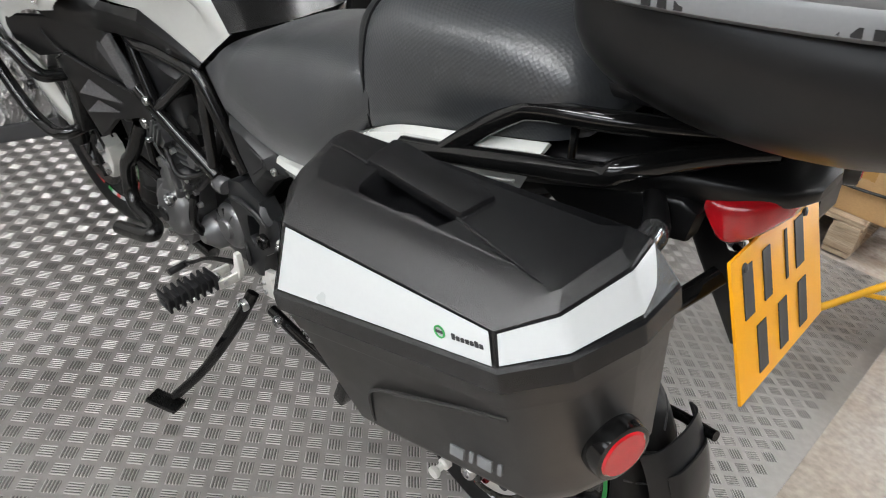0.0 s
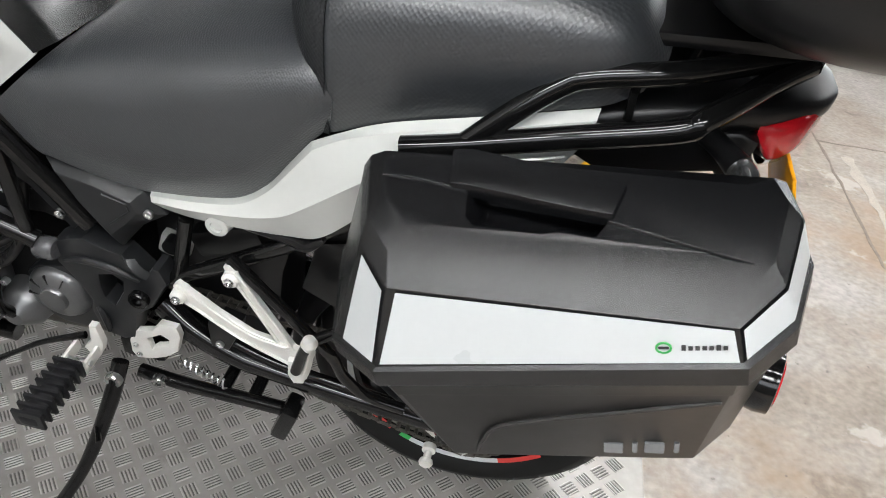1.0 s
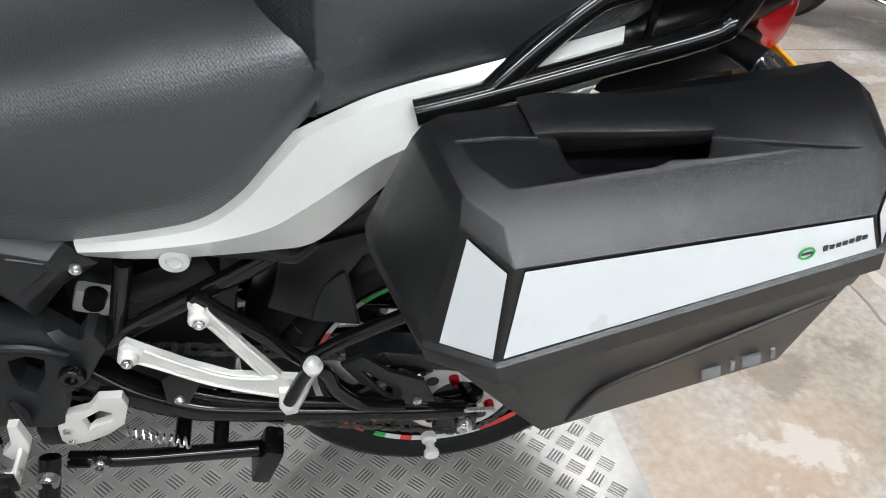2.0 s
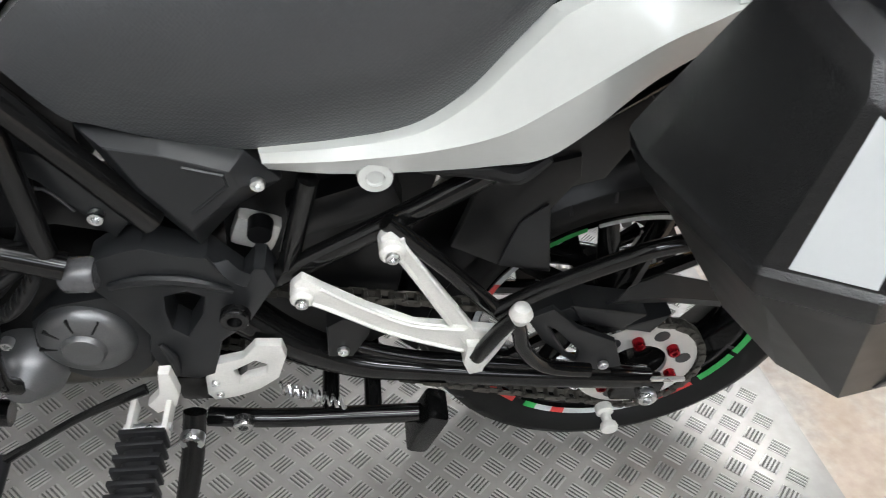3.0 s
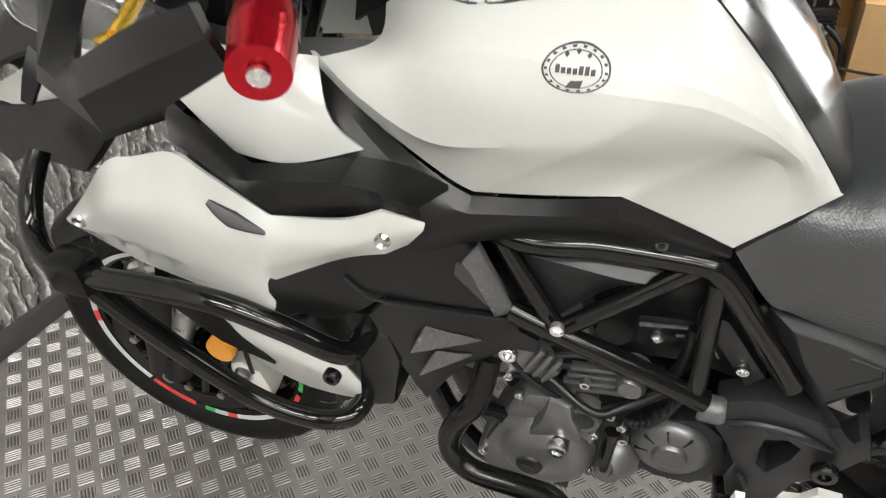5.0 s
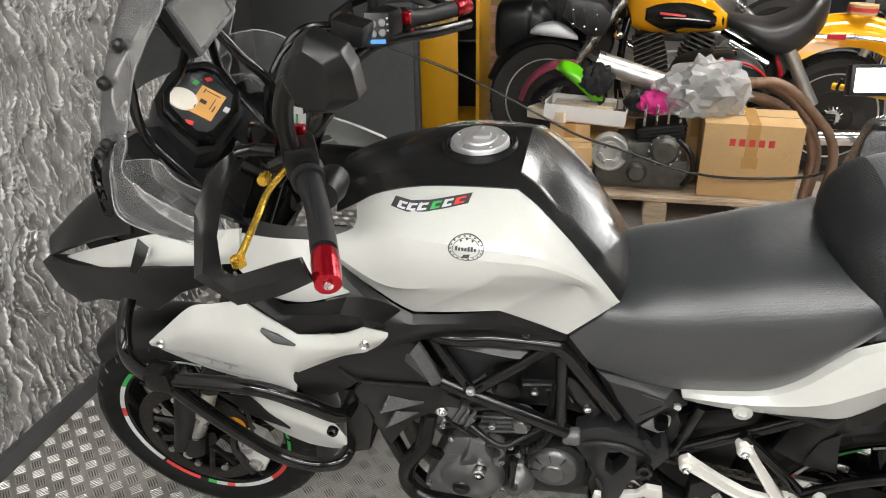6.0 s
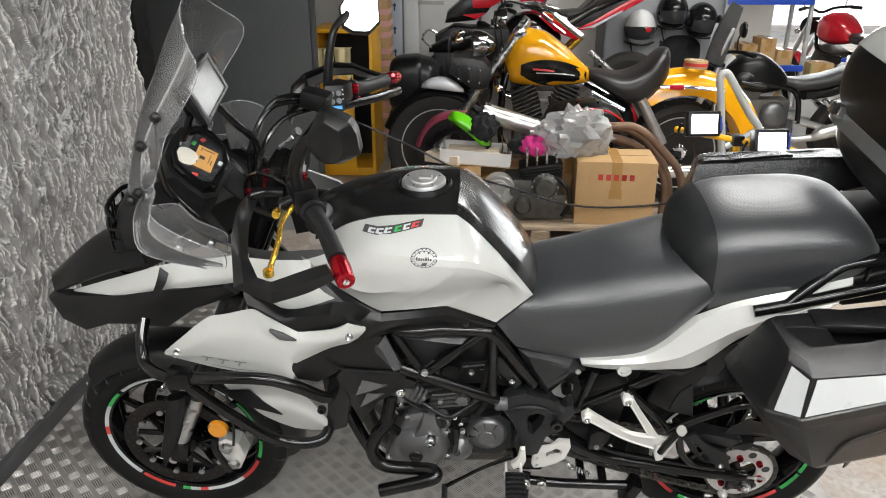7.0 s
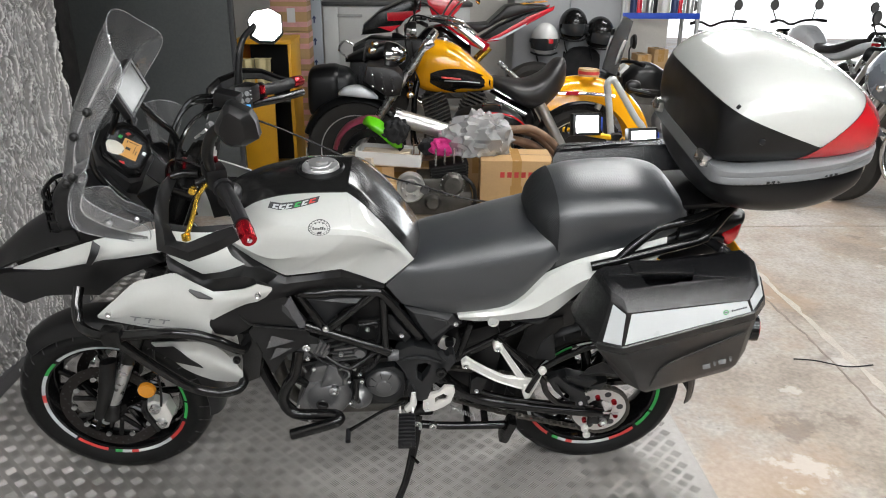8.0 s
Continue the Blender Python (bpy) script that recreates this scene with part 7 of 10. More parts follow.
# mirrors
mirror_edge = [(-0.216, 1.354), (-0.193, 1.393), (-0.180, 1.398), (-0.140, 1.378), (-0.130, 1.358), (-0.125, 1.320), (-0.158, 1.302), (-0.186, 1.300), (-0.204, 1.310), (-0.219, 1.338)]
mirror_crown = [(-0.203, 1.352), (-0.189, 1.380), (-0.178, 1.386), (-0.157, 1.371), (-0.153, 1.357), (-0.152, 1.330), (-0.162, 1.314), (-0.182, 1.312), (-0.195, 1.320), (-0.205, 1.338)]
bm = bmesh.new()
skin(bm, [[Vector((x, -0.312, z)) for x, z in mirror_edge], [Vector((x, -0.345, z)) for x, z in mirror_edge], [Vector((x, -0.366, z)) for x, z in mirror_crown]])
bmesh.ops.bevel(bm, geom=bm.edges[:], offset=0.003, segments=2, affect="EDGES", profile=0.6, clamp_overlap=True)
mb = part("mirror", bm, M_BLACK, bike, "matt black faceted handlebar mirror", 24)
bm = bmesh.new()
skin(bm, [[Vector((-0.172 + (x + 0.172) * 0.92, y, 1.349 + (z - 1.349) * 0.92)) for x, z in mirror_edge] for y in (-0.3115, -0.3095)])
part("mirror_face", bm, M_MIRROR, mb, "mirror glass")
bm = slab([(-0.056, -0.035), (-0.060, 0.022), (-0.036, 0.054), (0.022, 0.060), (0.060, 0.034), (0.058, -0.030), (0.024, -0.060), (-0.026, -0.056)], -0.012, 0.026, 0.008)
mr = part("mirror_shell", bm, M_STEELBLK, bike, "black mirror shell")
mr.matrix_basis = pose(-0.236, 0.42, 1.362, -25, 0, 13) @ Matrix.Scale(0.86, 4)
mg = part("mirror_face", slab([(-0.050, -0.031), (-0.054, 0.020), (-0.032, 0.048), (0.020, 0.054), (0.054, 0.030), (0.052, -0.027), (0.021, -0.054), (-0.023, -0.050)], -0.002, 0.0, 0.0), M_MIRROR, mr, "mirror glass")
mg.matrix_basis = pose(0, -0.0135, 0)
part("mirror_stem", tube([(-0.262, -0.262, 1.20), (-0.262, -0.275, 1.255), (-0.235, -0.30, 1.315), (-0.195, -0.325, 1.345)], [0.010, 0.014, 0.013, 0.010], 12), M_BLACK, bike)
part("mirror_stem", tube([(-0.308, 0.285, 1.20), (-0.303, 0.298, 1.27), (-0.288, 0.325, 1.345), (-0.262, 0.390, 1.372)], [0.013, 0.011, 0.009, 0.008], 12), M_BLACK, bike)
# cables from the bars
for k, (a, b, c, d) in enumerate((((-0.30, 0.21, 1.215), (-0.40, 0.14, 1.235), (-0.455, 0.09, 1.15), (-0.46, 0.05, 1.02)),
                                  ((-0.31, 0.20, 1.205), (-0.41, 0.13, 1.22), (-0.462, 0.07, 1.13), (-0.45, 0.04, 1.0)),
                                  ((-0.29, 0.22, 1.19), (-0.39, 0.12, 1.19), (-0.43, 0.03, 1.12), (-0.42, 0.0, 1.0)),
                                  ((-0.285, -0.22, 1.19), (-0.38, -0.14, 1.18), (-0.44, -0.06, 1.10), (-0.44, -0.02, 0.98)),
                                  ((-0.30, -0.21, 1.17), (-0.36, -0.12, 1.13), (-0.40, -0.05, 1.05), (-0.40, 0.0, 0.95)))):
    part("cable", tube([a, b, c, d], 0.0062 if k < 3 else 0.0045, 8, 24), M_FRAME, bike)
part("bar_riser", box((0.05, 0.11, 0.06), (-0.365, 0, 1.12), 0.012, (0, 20, 0)), M_STEELBLK, bike)
# instruments and satellite navigator
hood = [(-0.070, 0.056), (-0.035, 0.078), (0.035, 0.084), (0.085, 0.076), (0.118, 0.046), (0.112, 0.0), (0.085, -0.040), (0.03, -0.066), (-0.08, -0.060), (-0.112, -0.036), (-0.098, 0.008)]
dash = part("dash", slab(hood, 0.010, 0.055, 0.006), M_BLACK, bike, "black angular instrument binnacle")
dash.matrix_basis = pose(-0.547, 0.0, 1.143, -57, -10, 92)
face = [(-0.050, 0.045), (-0.022, 0.057), (0.050, 0.057), (0.078, 0.036), (0.082, 0.012), (0.057, -0.032), (0.010, -0.043), (-0.066, -0.034), (-0.076, -0.015), (-0.068, 0.010)]
part("dash_bezel", slab([(-0.062, 0.050), (-0.030, 0.067), (0.060, 0.068), (0.098, 0.042), (0.101, 0.005), (0.072, -0.037), (0.020, -0.056), (-0.074, -0.050), (-0.096, -0.026), (-0.084, 0.008)], -0.008, 0.012, 0.004, holes=[face]), M_FRAME, dash, "raised glossy black bezel")
part("dash_glass", slab([(x * 1.04, z * 1.04) for x, z in face], 0.0, 0.009, 0.0), M_GLASS, dash, "dark instrument glass")
part("rev_counter", lathe([(0.0001, -0.0035), (0.026, -0.0035), (0.027, -0.001)], (-0.016, 0, 0.036), "y", 28), M_DIAL, dash, "pale rev counter face")
part("dash_display", box((0.074, 0.002, 0.046), (0.002, -0.0020, -0.002), 0.0), M_LCD, dash, "amber lit display")
for x, z, a, mt in ((0.037, 0.033, 8, M_GREENINK), (0.061, 0.018, 30, M_REDINK), (-0.062, 0.004, 70, M_REDINK), (0.009, -0.037, 0, M_STICKER)):
    part("warning_light", box((0.013, 0.002, 0.009), (x, -0.0022, z), 0.0, (0, a, 0)), mt, dash)
for x, z, w_, h_ in ((0.0, 0.004, 0.010, 0.012), (0.004, -0.012, 0.030, 0.0016), (0.028, 0.012, 0.012, 0.0022), (-0.020, 0.012, 0.008, 0.0022), (-0.006, -0.018, 0.016, 0.0022), (0.030, -0.004, 0.0016, 0.026)):
    part("display_bar", box((w_, 0.001, h_), (x, -0.0034, z), 0.0), M_INK, dash)
for x in (-0.085, -0.070):
    part("dash_button", lathe([(0.0001, -0.013), (0.005, -0.012), (0.006, -0.006)], (x, 0, -0.038), "y", 14), M_STEELBLK, dash, "round black button")
part("dash_mount", tube([(-0.60, 0, 1.10), (-0.58, 0, 1.14)], 0.04, 12), M_BLACK, bike)
gps = part("navigator", box((0.142, 0.022, 0.096), (0, 0.012, 0), 0.008), M_BLACK, bike, "black satellite navigator on a bracket")
gps.matrix_basis = pose(-0.507, 0.0, 1.313, -16, -14, 87)
part("navigator_bezel", slab([(-0.068, -0.046), (0.068, -0.046), (0.068, 0.046), (-0.068, 0.046)], -0.004, 0.006, 0.003, holes=[[(-0.058, -0.038), (0.058, -0.038), (0.058, 0.038), (-0.058, 0.038)]]), M_LOUVRE, gps, "grey raised bezel")
part("navigator_screen", box((0.119, 0.002, 0.079), (0, 0.0005, 0.0), 0.0), M_GPS, gps, "glossy reflective screen")
part("navigator_cradle", box((0.030, 0.018, 0.070), (-0.052, 0.030, 0.012), 0.005), M_STEELBLK, gps, "black cradle")
part("navigator_bracket", tube([(-0.51, 0.02, 1.28), (-0.47, 0.03, 1.22), (-0.44, 0.05, 1.17), (-0.435, 0.06, 1.10)], 0.009, 10), M_FRAME, bike)
part("navigator_stay", tube([(-0.53, 0.0, 1.31), (-0.56, 0, 1.24), (-0.585, 0, 1.19)], 0.008, 10), M_FRAME, bike)
for sgn in (-1, 1):
    part("screen_stay", tube([(-0.575, 0.13 * sgn, 1.33), (-0.585, 0.135 * sgn, 1.24), (-0.58, 0.14 * sgn, 1.14), (-0.50, 0.13 * sgn, 1.03)], 0.0085, 10), M_FRAME, bike)
    for x, y, z in ((-0.549, 0.176, 1.314), (-0.589, 0.184, 1.256), (-0.613, 0.194, 1.156), (-0.633, 0.190, 1.136)):
        part("screen_bolt", lathe([(0.0001, -0.008), (0.005, -0.008), (0.010, -0.004), (0.011, 0.004)], (x - 0.004, y * sgn, z), "y", 14) if sgn < 0 else lathe([(0.0001, 0.008), (0.005, 0.008), (0.010, 0.004), (0.011, -0.004)], (x - 0.004, y * sgn, z), "y", 14), M_ENGDARK, bike, "dark windscreen screw")
    low_top = [(-0.587, 0.186, 1.172), (-0.584, 0.192, 1.155), (-0.60, 0.20, 1.111), (-0.565, 0.206, 1.078), (-0.504, 0.216, 1.052), (-0.45, 0.226, 1.036)]
    low_end = [(-0.632, 0.172, 1.125), (-0.66, 0.165, 1.065), (-0.65, 0.185, 1.013), (-0.583, 0.204, 0.998), (-0.52, 0.218, 0.996), (-0.455, 0.232, 0.996)]
    low_mid = [((a[0] + b[0]) / 2, (a[1] + b[1]) / 2 + 0.008, (a[2] + b[2]) / 2) for a, b in zip(low_top, low_end)]
    low_rows = [[(x, y * sgn, z) for x, y, z in r] for r in (low_top, low_mid, low_end)]
    ls = part("lower_screen", patch(low_rows, 26, 10, 0.004, toward=(-0.4, 0, 1.05)), M_SCREEN, bike, "clear lower wind deflector")
    part("screen_rim", tube(low_rows[0] + low_rows[2][::-1] + [low_rows[0][0]], 0.0011, 8, 70), M_RIMCLEAR, ls, "polished screen edge").visible_shadow = False
    ls.visible_shadow = False
    part("dash_panel", patch([
        [(-0.64, 0.15 * sgn, 1.13), (-0.57, 0.17 * sgn, 1.10), (-0.50, 0.19 * sgn, 1.06), (-0.42, 0.20 * sgn, 1.035)],
        [(-0.60, 0.09 * sgn, 1.14), (-0.55, 0.11 * sgn, 1.09), (-0.49, 0.13 * sgn, 1.03), (-0.42, 0.15 * sgn, 0.99)],
        [(-0.57, 0.05 * sgn, 1.10), (-0.53, 0.06 * sgn, 1.04), (-0.48, 0.08 * sgn, 0.98), (-0.42, 0.11 * sgn, 0.94)]], 14, 8, 0.005, toward=(-0.7, 0, 0.9)), M_BLACK, bike)
    part("nose_winglet", patch([[(-0.592, 0.228 * sgn, 1.0), (-0.575, 0.23 * sgn, 0.985)], [(-0.598, 0.245 * sgn, 0.975), (-0.582, 0.245 * sgn, 0.965)], [(-0.612, 0.25 * sgn, 0.945), (-0.60, 0.25 * sgn, 0.94)]], 4, 6, 0.006), M_BLACK, bike)
    part("tank_cowl", patch([
        [(-0.44, 0.225 * sgn, 1.03), (-0.36, 0.215 * sgn, 1.015), (-0.28, 0.19 * sgn, 1.0)],
        [(-0.42, 0.238 * sgn, 0.975), (-0.34, 0.238 * sgn, 0.955), (-0.26, 0.225 * sgn, 0.958)],
        [(-0.36, 0.245 * sgn, 0.915), (-0.30, 0.246 * sgn, 0.912), (-0.225, 0.235 * sgn, 0.932)]], 12, 8, 0.005, toward=(-0.3, 0, 0.9)), M_WHITE, bike, "gloss white cowl corner")
    part("fairing_slot", tube([(-0.345, 0.3225 * sgn, 0.914), (-0.322, 0.324 * sgn, 0.899), (-0.292, 0.321 * sgn, 0.886)], [0.003, 0.0085, 0.002], 8, flat=0.5), M_INK, bike, "slim dark air slot")
    part("fairing_screw", lathe([(0.0001, -0.001), (0.004, -0.001), (0.007, -0.004), (0.009, 0)], (-0.189, 0.291 * sgn, 0.874), "y", 14), M_STEEL, bike)
    part("fairing_screw", lathe([(0.0001, -0.001), (0.004, -0.001), (0.007, -0.004), (0.009, 0)], (-0.575, 0.279 * sgn, 0.812), "y", 14), M_STEEL, bike)
    if sgn > 0:
        tab = [[(-0.53, 0.10, 1.235), (-0.49, 0.15, 1.228), (-0.44, 0.16, 1.205)], [(-0.53, 0.12, 1.17), (-0.50, 0.16, 1.165), (-0.455, 0.17, 1.155)], [(-0.53, 0.13, 1.11), (-0.51, 0.16, 1.10), (-0.485, 0.17, 1.092)]]
        wt = part("wind_tab", patch(tab, 14, 8, 0.003), M_SCREEN, bike, "small clear wind deflector")
        wt.visible_shadow = False
        part("screen_rim", tube(tab[0] + [tab[1][-1], tab[2][-1]], 0.0009, 8, 40), M_RIMCLEAR, wt).visible_shadow = False
# headlight with a mesh guard
part("headlight_shell", body([(-0.745, 0.06, 0.95, 1.03), (-0.735, 0.10, 0.925, 1.065), (-0.70, 0.12, 0.93, 1.09), (-0.64, 0.13, 0.96, 1.11), (-0.56, 0.10, 1.0, 1.10)], 18, 3.2), M_BLACK, bike, "black headlight shell")
part("headlight_lens", body([(-0.765, 0.03, 0.965, 1.015), (-0.757, 0.06, 0.945, 1.04), (-0.742, 0.085, 0.935, 1.06)], 10, 3.2), M_GLASS, bike, "dark headlight lens")
guard = part("headlight_guard", tube([(-0.735, -0.10, 1.03), (-0.775, -0.05, 1.042), (-0.78, 0.05, 1.042), (-0.735, 0.10, 1.03)], 0.006, 8), M_STEELBLK, bike, "black mesh headlight guard")
for z in (0.895, 0.925, 0.955, 0.985, 1.015):
    part("guard_wire", tube([(-0.72, -0.105, z), (-0.765, -0.085, z - 0.004), (-0.79, 0, z - 0.006), (-0.765, 0.085, z - 0.004), (-0.72, 0.105, z)], 0.0035, 6), M_STEELBLK, guard)
for k in range(-3, 4):
    y = k * 0.03
    part("guard_wire", tube([(-0.783 + abs(y) * 0.3, y, 1.04), (-0.79 + abs(y) * 0.3, y, 0.96), (-0.784 + abs(y) * 0.3, y, 0.885)], 0.0035, 6), M_STEELBLK, guard)
# front mudguard, brake caliper, reflector
part("front_mudguard", arc_guard(FA, 0.330, 50, 132, 0.075, 0.045, 0.004), M_BLACK, bike, "matt black front mudguard")
part("mudguard_flap", arc_guard(FA, 0.335, -8, 30, 0.07, 0.035, 0.004), M_GREYBLK, bike, "charcoal mudguard extension")
for sgn in (-1, 1):
    part("fork_shield", tube([(-0.755, 0.118 * sgn, 0.31), (-0.715, 0.125 * sgn, 0.42), (-0.69, 0.124 * sgn, 0.53)], [0.026, 0.030, 0.026], 12, flat=0.6), M_BLACK, bike, "black fork leg shield")
    cal = part("brake_caliper", slab([(-0.632, 0.335), (-0.60, 0.352), (-0.565, 0.335), (-0.552, 0.285), (-0.575, 0.235), (-0.605, 0.228), (-0.618, 0.27)], -0.100, -0.055, 0.007) if sgn < 0 else mirrored(slab([(-0.632, 0.335), (-0.60, 0.352), (-0.565, 0.335), (-0.552, 0.285), (-0.575, 0.235), (-0.605, 0.228), (-0.618, 0.27)], -0.100, -0.055, 0.007)), M_ALU, bike, "cast alloy brake caliper")
    for x, z in ((-0.60, 0.32), (-0.59, 0.26)):
        part("piston", lathe([(0.0001, -0.112 * -sgn), (0.016, -0.110 * -sgn), (0.019, -0.095 * -sgn)], (x, 0, z), "y", 18), M_STEEL, cal)
    part("caliper_arm", tube([(-0.625, 0.10 * sgn, 0.36), (-0.63, 0.105 * sgn, 0.31), (-0.60, 0.105 * sgn, 0.235)], 0.010, 8), M_STEELBLK, bike)
    part("side_reflector", lathe([(0.0001, 0.136 * sgn), (0.024, 0.136 * sgn), (0.026, 0.132 * sgn), (0.026, 0.122 * sgn)], (-0.598, 0, 0.420), "y", 28), M_AMBER, bike, "round amber reflector")
    part("brake_hose", tube([(-0.58, 0.10 * sgn, 0.33), (-0.56, 0.12 * sgn, 0.42), (-0.56, 0.11 * sgn, 0.55), (-0.52, 0.08 * sgn, 0.75)], 0.004, 8), M_BLACK, bike)
# tank and fairing marks laid on the painted skin
def on_skin(tree, x, z, sgn, lift=0.0012):
    """The point of the left or right skin at x and z, with a small lift."""
    q, n, _, _ = tree.ray_cast(Vector((x, -0.6, z)), Vector((0, 1, 0)))
    q = q - Vector((0, 1, 0)) * lift
    return Vector((q.x, q.y * -sgn, q.z)), Vector((n.x, n.y * -sgn, n.z))


def mark(name, tree, outline, material, parent, sgn, lift=0.0012, label=""):
    """A thin printed shape over the skin; outline in x and z."""
    bm = bmesh.new()
    bm.faces.new([bm.verts.new((x, 0, z)) for x, z in outline])
    bmesh.ops.triangulate(bm, faces=bm.faces[:])
    bmesh.ops.subdivide_edges(bm, edges=bm.edges[:], cuts=1, use_grid_fill=True)
    bmesh.ops.subdivide_edges(bm, edges=bm.edges[:], cuts=1, use_grid_fill=True)
    for v in bm.verts:
        v.co = on_skin(tree, v.co.x, v.co.z, sgn, lift)[0]
    return part(name, bm, material, parent, label)


def ring_outline(cx, cz, r, squeeze, w, n=32):
    """Thin quads round a circle."""
    pts = [(cx + r * math.cos(2 * math.pi * k / n), cz + r * squeeze * math.sin(2 * math.pi * k / n)) for k in range(n + 1)]
    ins = [(cx + (r - w) * math.cos(2 * math.pi * k / n), cz + (r - w) * squeeze * math.sin(2 * math.pi * k / n)) for k in range(n + 1)]
    return [(pts[k], pts[k + 1], ins[k + 1], ins[k]) for k in range(n)]


def ring_mark(name, tree, cx, cz, r, squeeze, w, material, parent, sgn, label=""):
    bm = bmesh.new()
    for quad in ring_outline(cx, cz, r, squeeze, w):
        bm.faces.new([bm.verts.new(on_skin(tree, x, z, sgn)[0]) for x, z in quad])
    return part(name, bm, material, parent, label)


BX, BZ, SQ = -0.032, 1.026, 0.56
for sgn in (-1, 1):
    badge = ring_mark("tank_badge", tank_tree, BX, BZ, 0.028, SQ, 0.0018, M_INK, bike, sgn, "round dark ring badge")
    ring_mark("badge_inner", tank_tree, BX, BZ, 0.0215, SQ, 0.0011, M_INK, badge, sgn)
    for k in range(7):
        x = BX - 0.0165 + k * 0.0048
        h = 0.0058 if k in (0, 4, 5) else 0.0044
        mark("badge_word", tank_tree, [(x, BZ - 0.0025), (x + 0.0036, BZ - 0.0022), (x + 0.0036, BZ - 0.0022 + h), (x, BZ - 0.0025 + h)], M_INK, badge, sgn)
    for dx, dz in ((-0.009, 0.009), (0.0, 0.011), (0.009, 0.009)):
        mark("badge_star", tank_tree, [(BX + dx - 0.002, BZ + dz), (BX + dx, BZ + dz + 0.0018), (BX + dx + 0.002, BZ + dz), (BX + dx, BZ + dz - 0.0018)], M_INK, badge, sgn)
    mark("badge_figure", tank_tree, [(BX - 0.007, BZ - 0.012), (BX + 0.005, BZ - 0.012), (BX + 0.007, BZ - 0.006), (BX - 0.003, BZ - 0.007)], M_INK, badge, sgn)
    for k in range(18):
        a = 2 * math.pi * k / 18
        c, s = math.cos(a), math.sin(a)
        mark("badge_tick", tank_tree, [(BX + (0.0232 + du) * c - dv * s, BZ + SQ * ((0.0232 + du) * s + dv * c)) for du, dv in ((0, -0.0016), (0.0024, -0.0016), (0.0024, 0.0016), (0, 0.0016))], M_INK, badge, sgn)
    x0, z0, x1, z1 = -0.171, 1.043, -0.041, 1.0615
    def strip(u0, u1, v0, v1, lean=0.004):
        """A slanted block of the tank mark, by its shares of the length and the height."""
        base = lambda u: (x0 + (x1 - x0) * u, z0 + (z1 - z0) * u)
        return [(base(u)[0] + lean * v, base(u)[1] + 0.0075 * v) for u, v in ((u0, v0), (u1, v0), (u1, v1), (u0, v1))]
    bar = mark("tank_mark", tank_tree, strip(0, 1, 0, 1), M_INK, bike, sgn, 0.0022, "slim black mark with coloured blocks")
    for u, w, mt in ((0.09, 0.12, M_STICKER), (0.23, 0.12, M_STICKER), (0.37, 0.12, M_STICKER), (0.54, 0.11, M_GREENINK), (0.68, 0.11, M_STICKER), (0.82, 0.12, M_REDINK)):
        mark("mark_block", tank_tree, strip(u, u + w, 0.64, 0.82), mt, bar, sgn, 0.0034)
        mark("mark_block", tank_tree, strip(u, u + w * 0.42, 0.2, 0.64), mt, bar, sgn, 0.0034)
        mark("mark_block", tank_tree, strip(u + w * 0.42, u + w, 0.2, 0.38), mt, bar, sgn, 0.0034)
    for k, x in enumerate((-0.512, -0.474, -0.436)):
        mark("fairing_mark", fairing_tree, [(x, 0.8195), (x + 0.028, 0.8195), (x + 0.026, 0.8155), (x - 0.002, 0.8155)], M_SILVERBAND, bike, sgn)
        mark("fairing_mark", fairing_tree, [(x + 0.010, 0.8155), (x + 0.015, 0.8155), (x + 0.008, 0.8015), (x + 0.003, 0.8015)], M_SILVERBAND, bike, sgn)
    mark("fairing_line", fairing_tree, [(-0.525, 0.7955), (-0.44, 0.7925), (-0.355, 0.7935), (-0.44, 0.7890)], M_SILVERBAND, bike, sgn)
rgd = part("hand_guard", panel([
    [(-0.411, 0.235, 1.150), (-0.405, 0.300, 1.211), (-0.390, 0.380, 1.216), (-0.322, 0.430, 1.232), (-0.268, 0.450, 1.223), (-0.201, 0.470, 1.190), (-0.165, 0.474, 1.186)],
    [(-0.405, 0.250, 1.140), (-0.405, 0.315, 1.190), (-0.392, 0.395, 1.196), (-0.322, 0.442, 1.214), (-0.270, 0.462, 1.206), (-0.205, 0.480, 1.176), (-0.168, 0.480, 1.176)],
    [(-0.395, 0.225, 1.136), (-0.392, 0.300, 1.170), (-0.382, 0.375, 1.172), (-0.318, 0.425, 1.196), (-0.272, 0.446, 1.192), (-0.21, 0.468, 1.164), (-0.172, 0.472, 1.164)]],
    (1, 2, 3, 4), (1,), 5, 4, 0.007, (-0.2, 0.25, 1.2)), M_BLACK, bike, "matt black angular hand guard", 24)
part("guard_stay", tube([(-0.31, 0.24, 1.21), (-0.36, 0.232, 1.20), (-0.403, 0.240, 1.16)], 0.009, 10), M_STEELBLK, rgd)


# ---- things at the back of the workshop ----
M_YELLOW = surf("yellow_cabinet_paint", (0.72, 0.36, 0.012), 0.42, var=0.1, scale=6, bump=0.05)
M_CARD = surf("brown_cardboard", (0.50, 0.32, 0.15), 0.78, var=0.12, scale=8, bump=0.2)
M_CARDPALE = surf("pale_cardboard", (0.62, 0.52, 0.40), 0.78, var=0.1, scale=9, bump=0.2)
M_WOOD = noise_mat("weathered_pallet_wood", ((0.3, (0.20, 0.14, 0.09)), (0.5, (0.38, 0.29, 0.20)), (0.7, (0.52, 0.42, 0.31))), 6, 0.75, stretch=(0.6, 6, 6), bump=0.4, bscale=60)
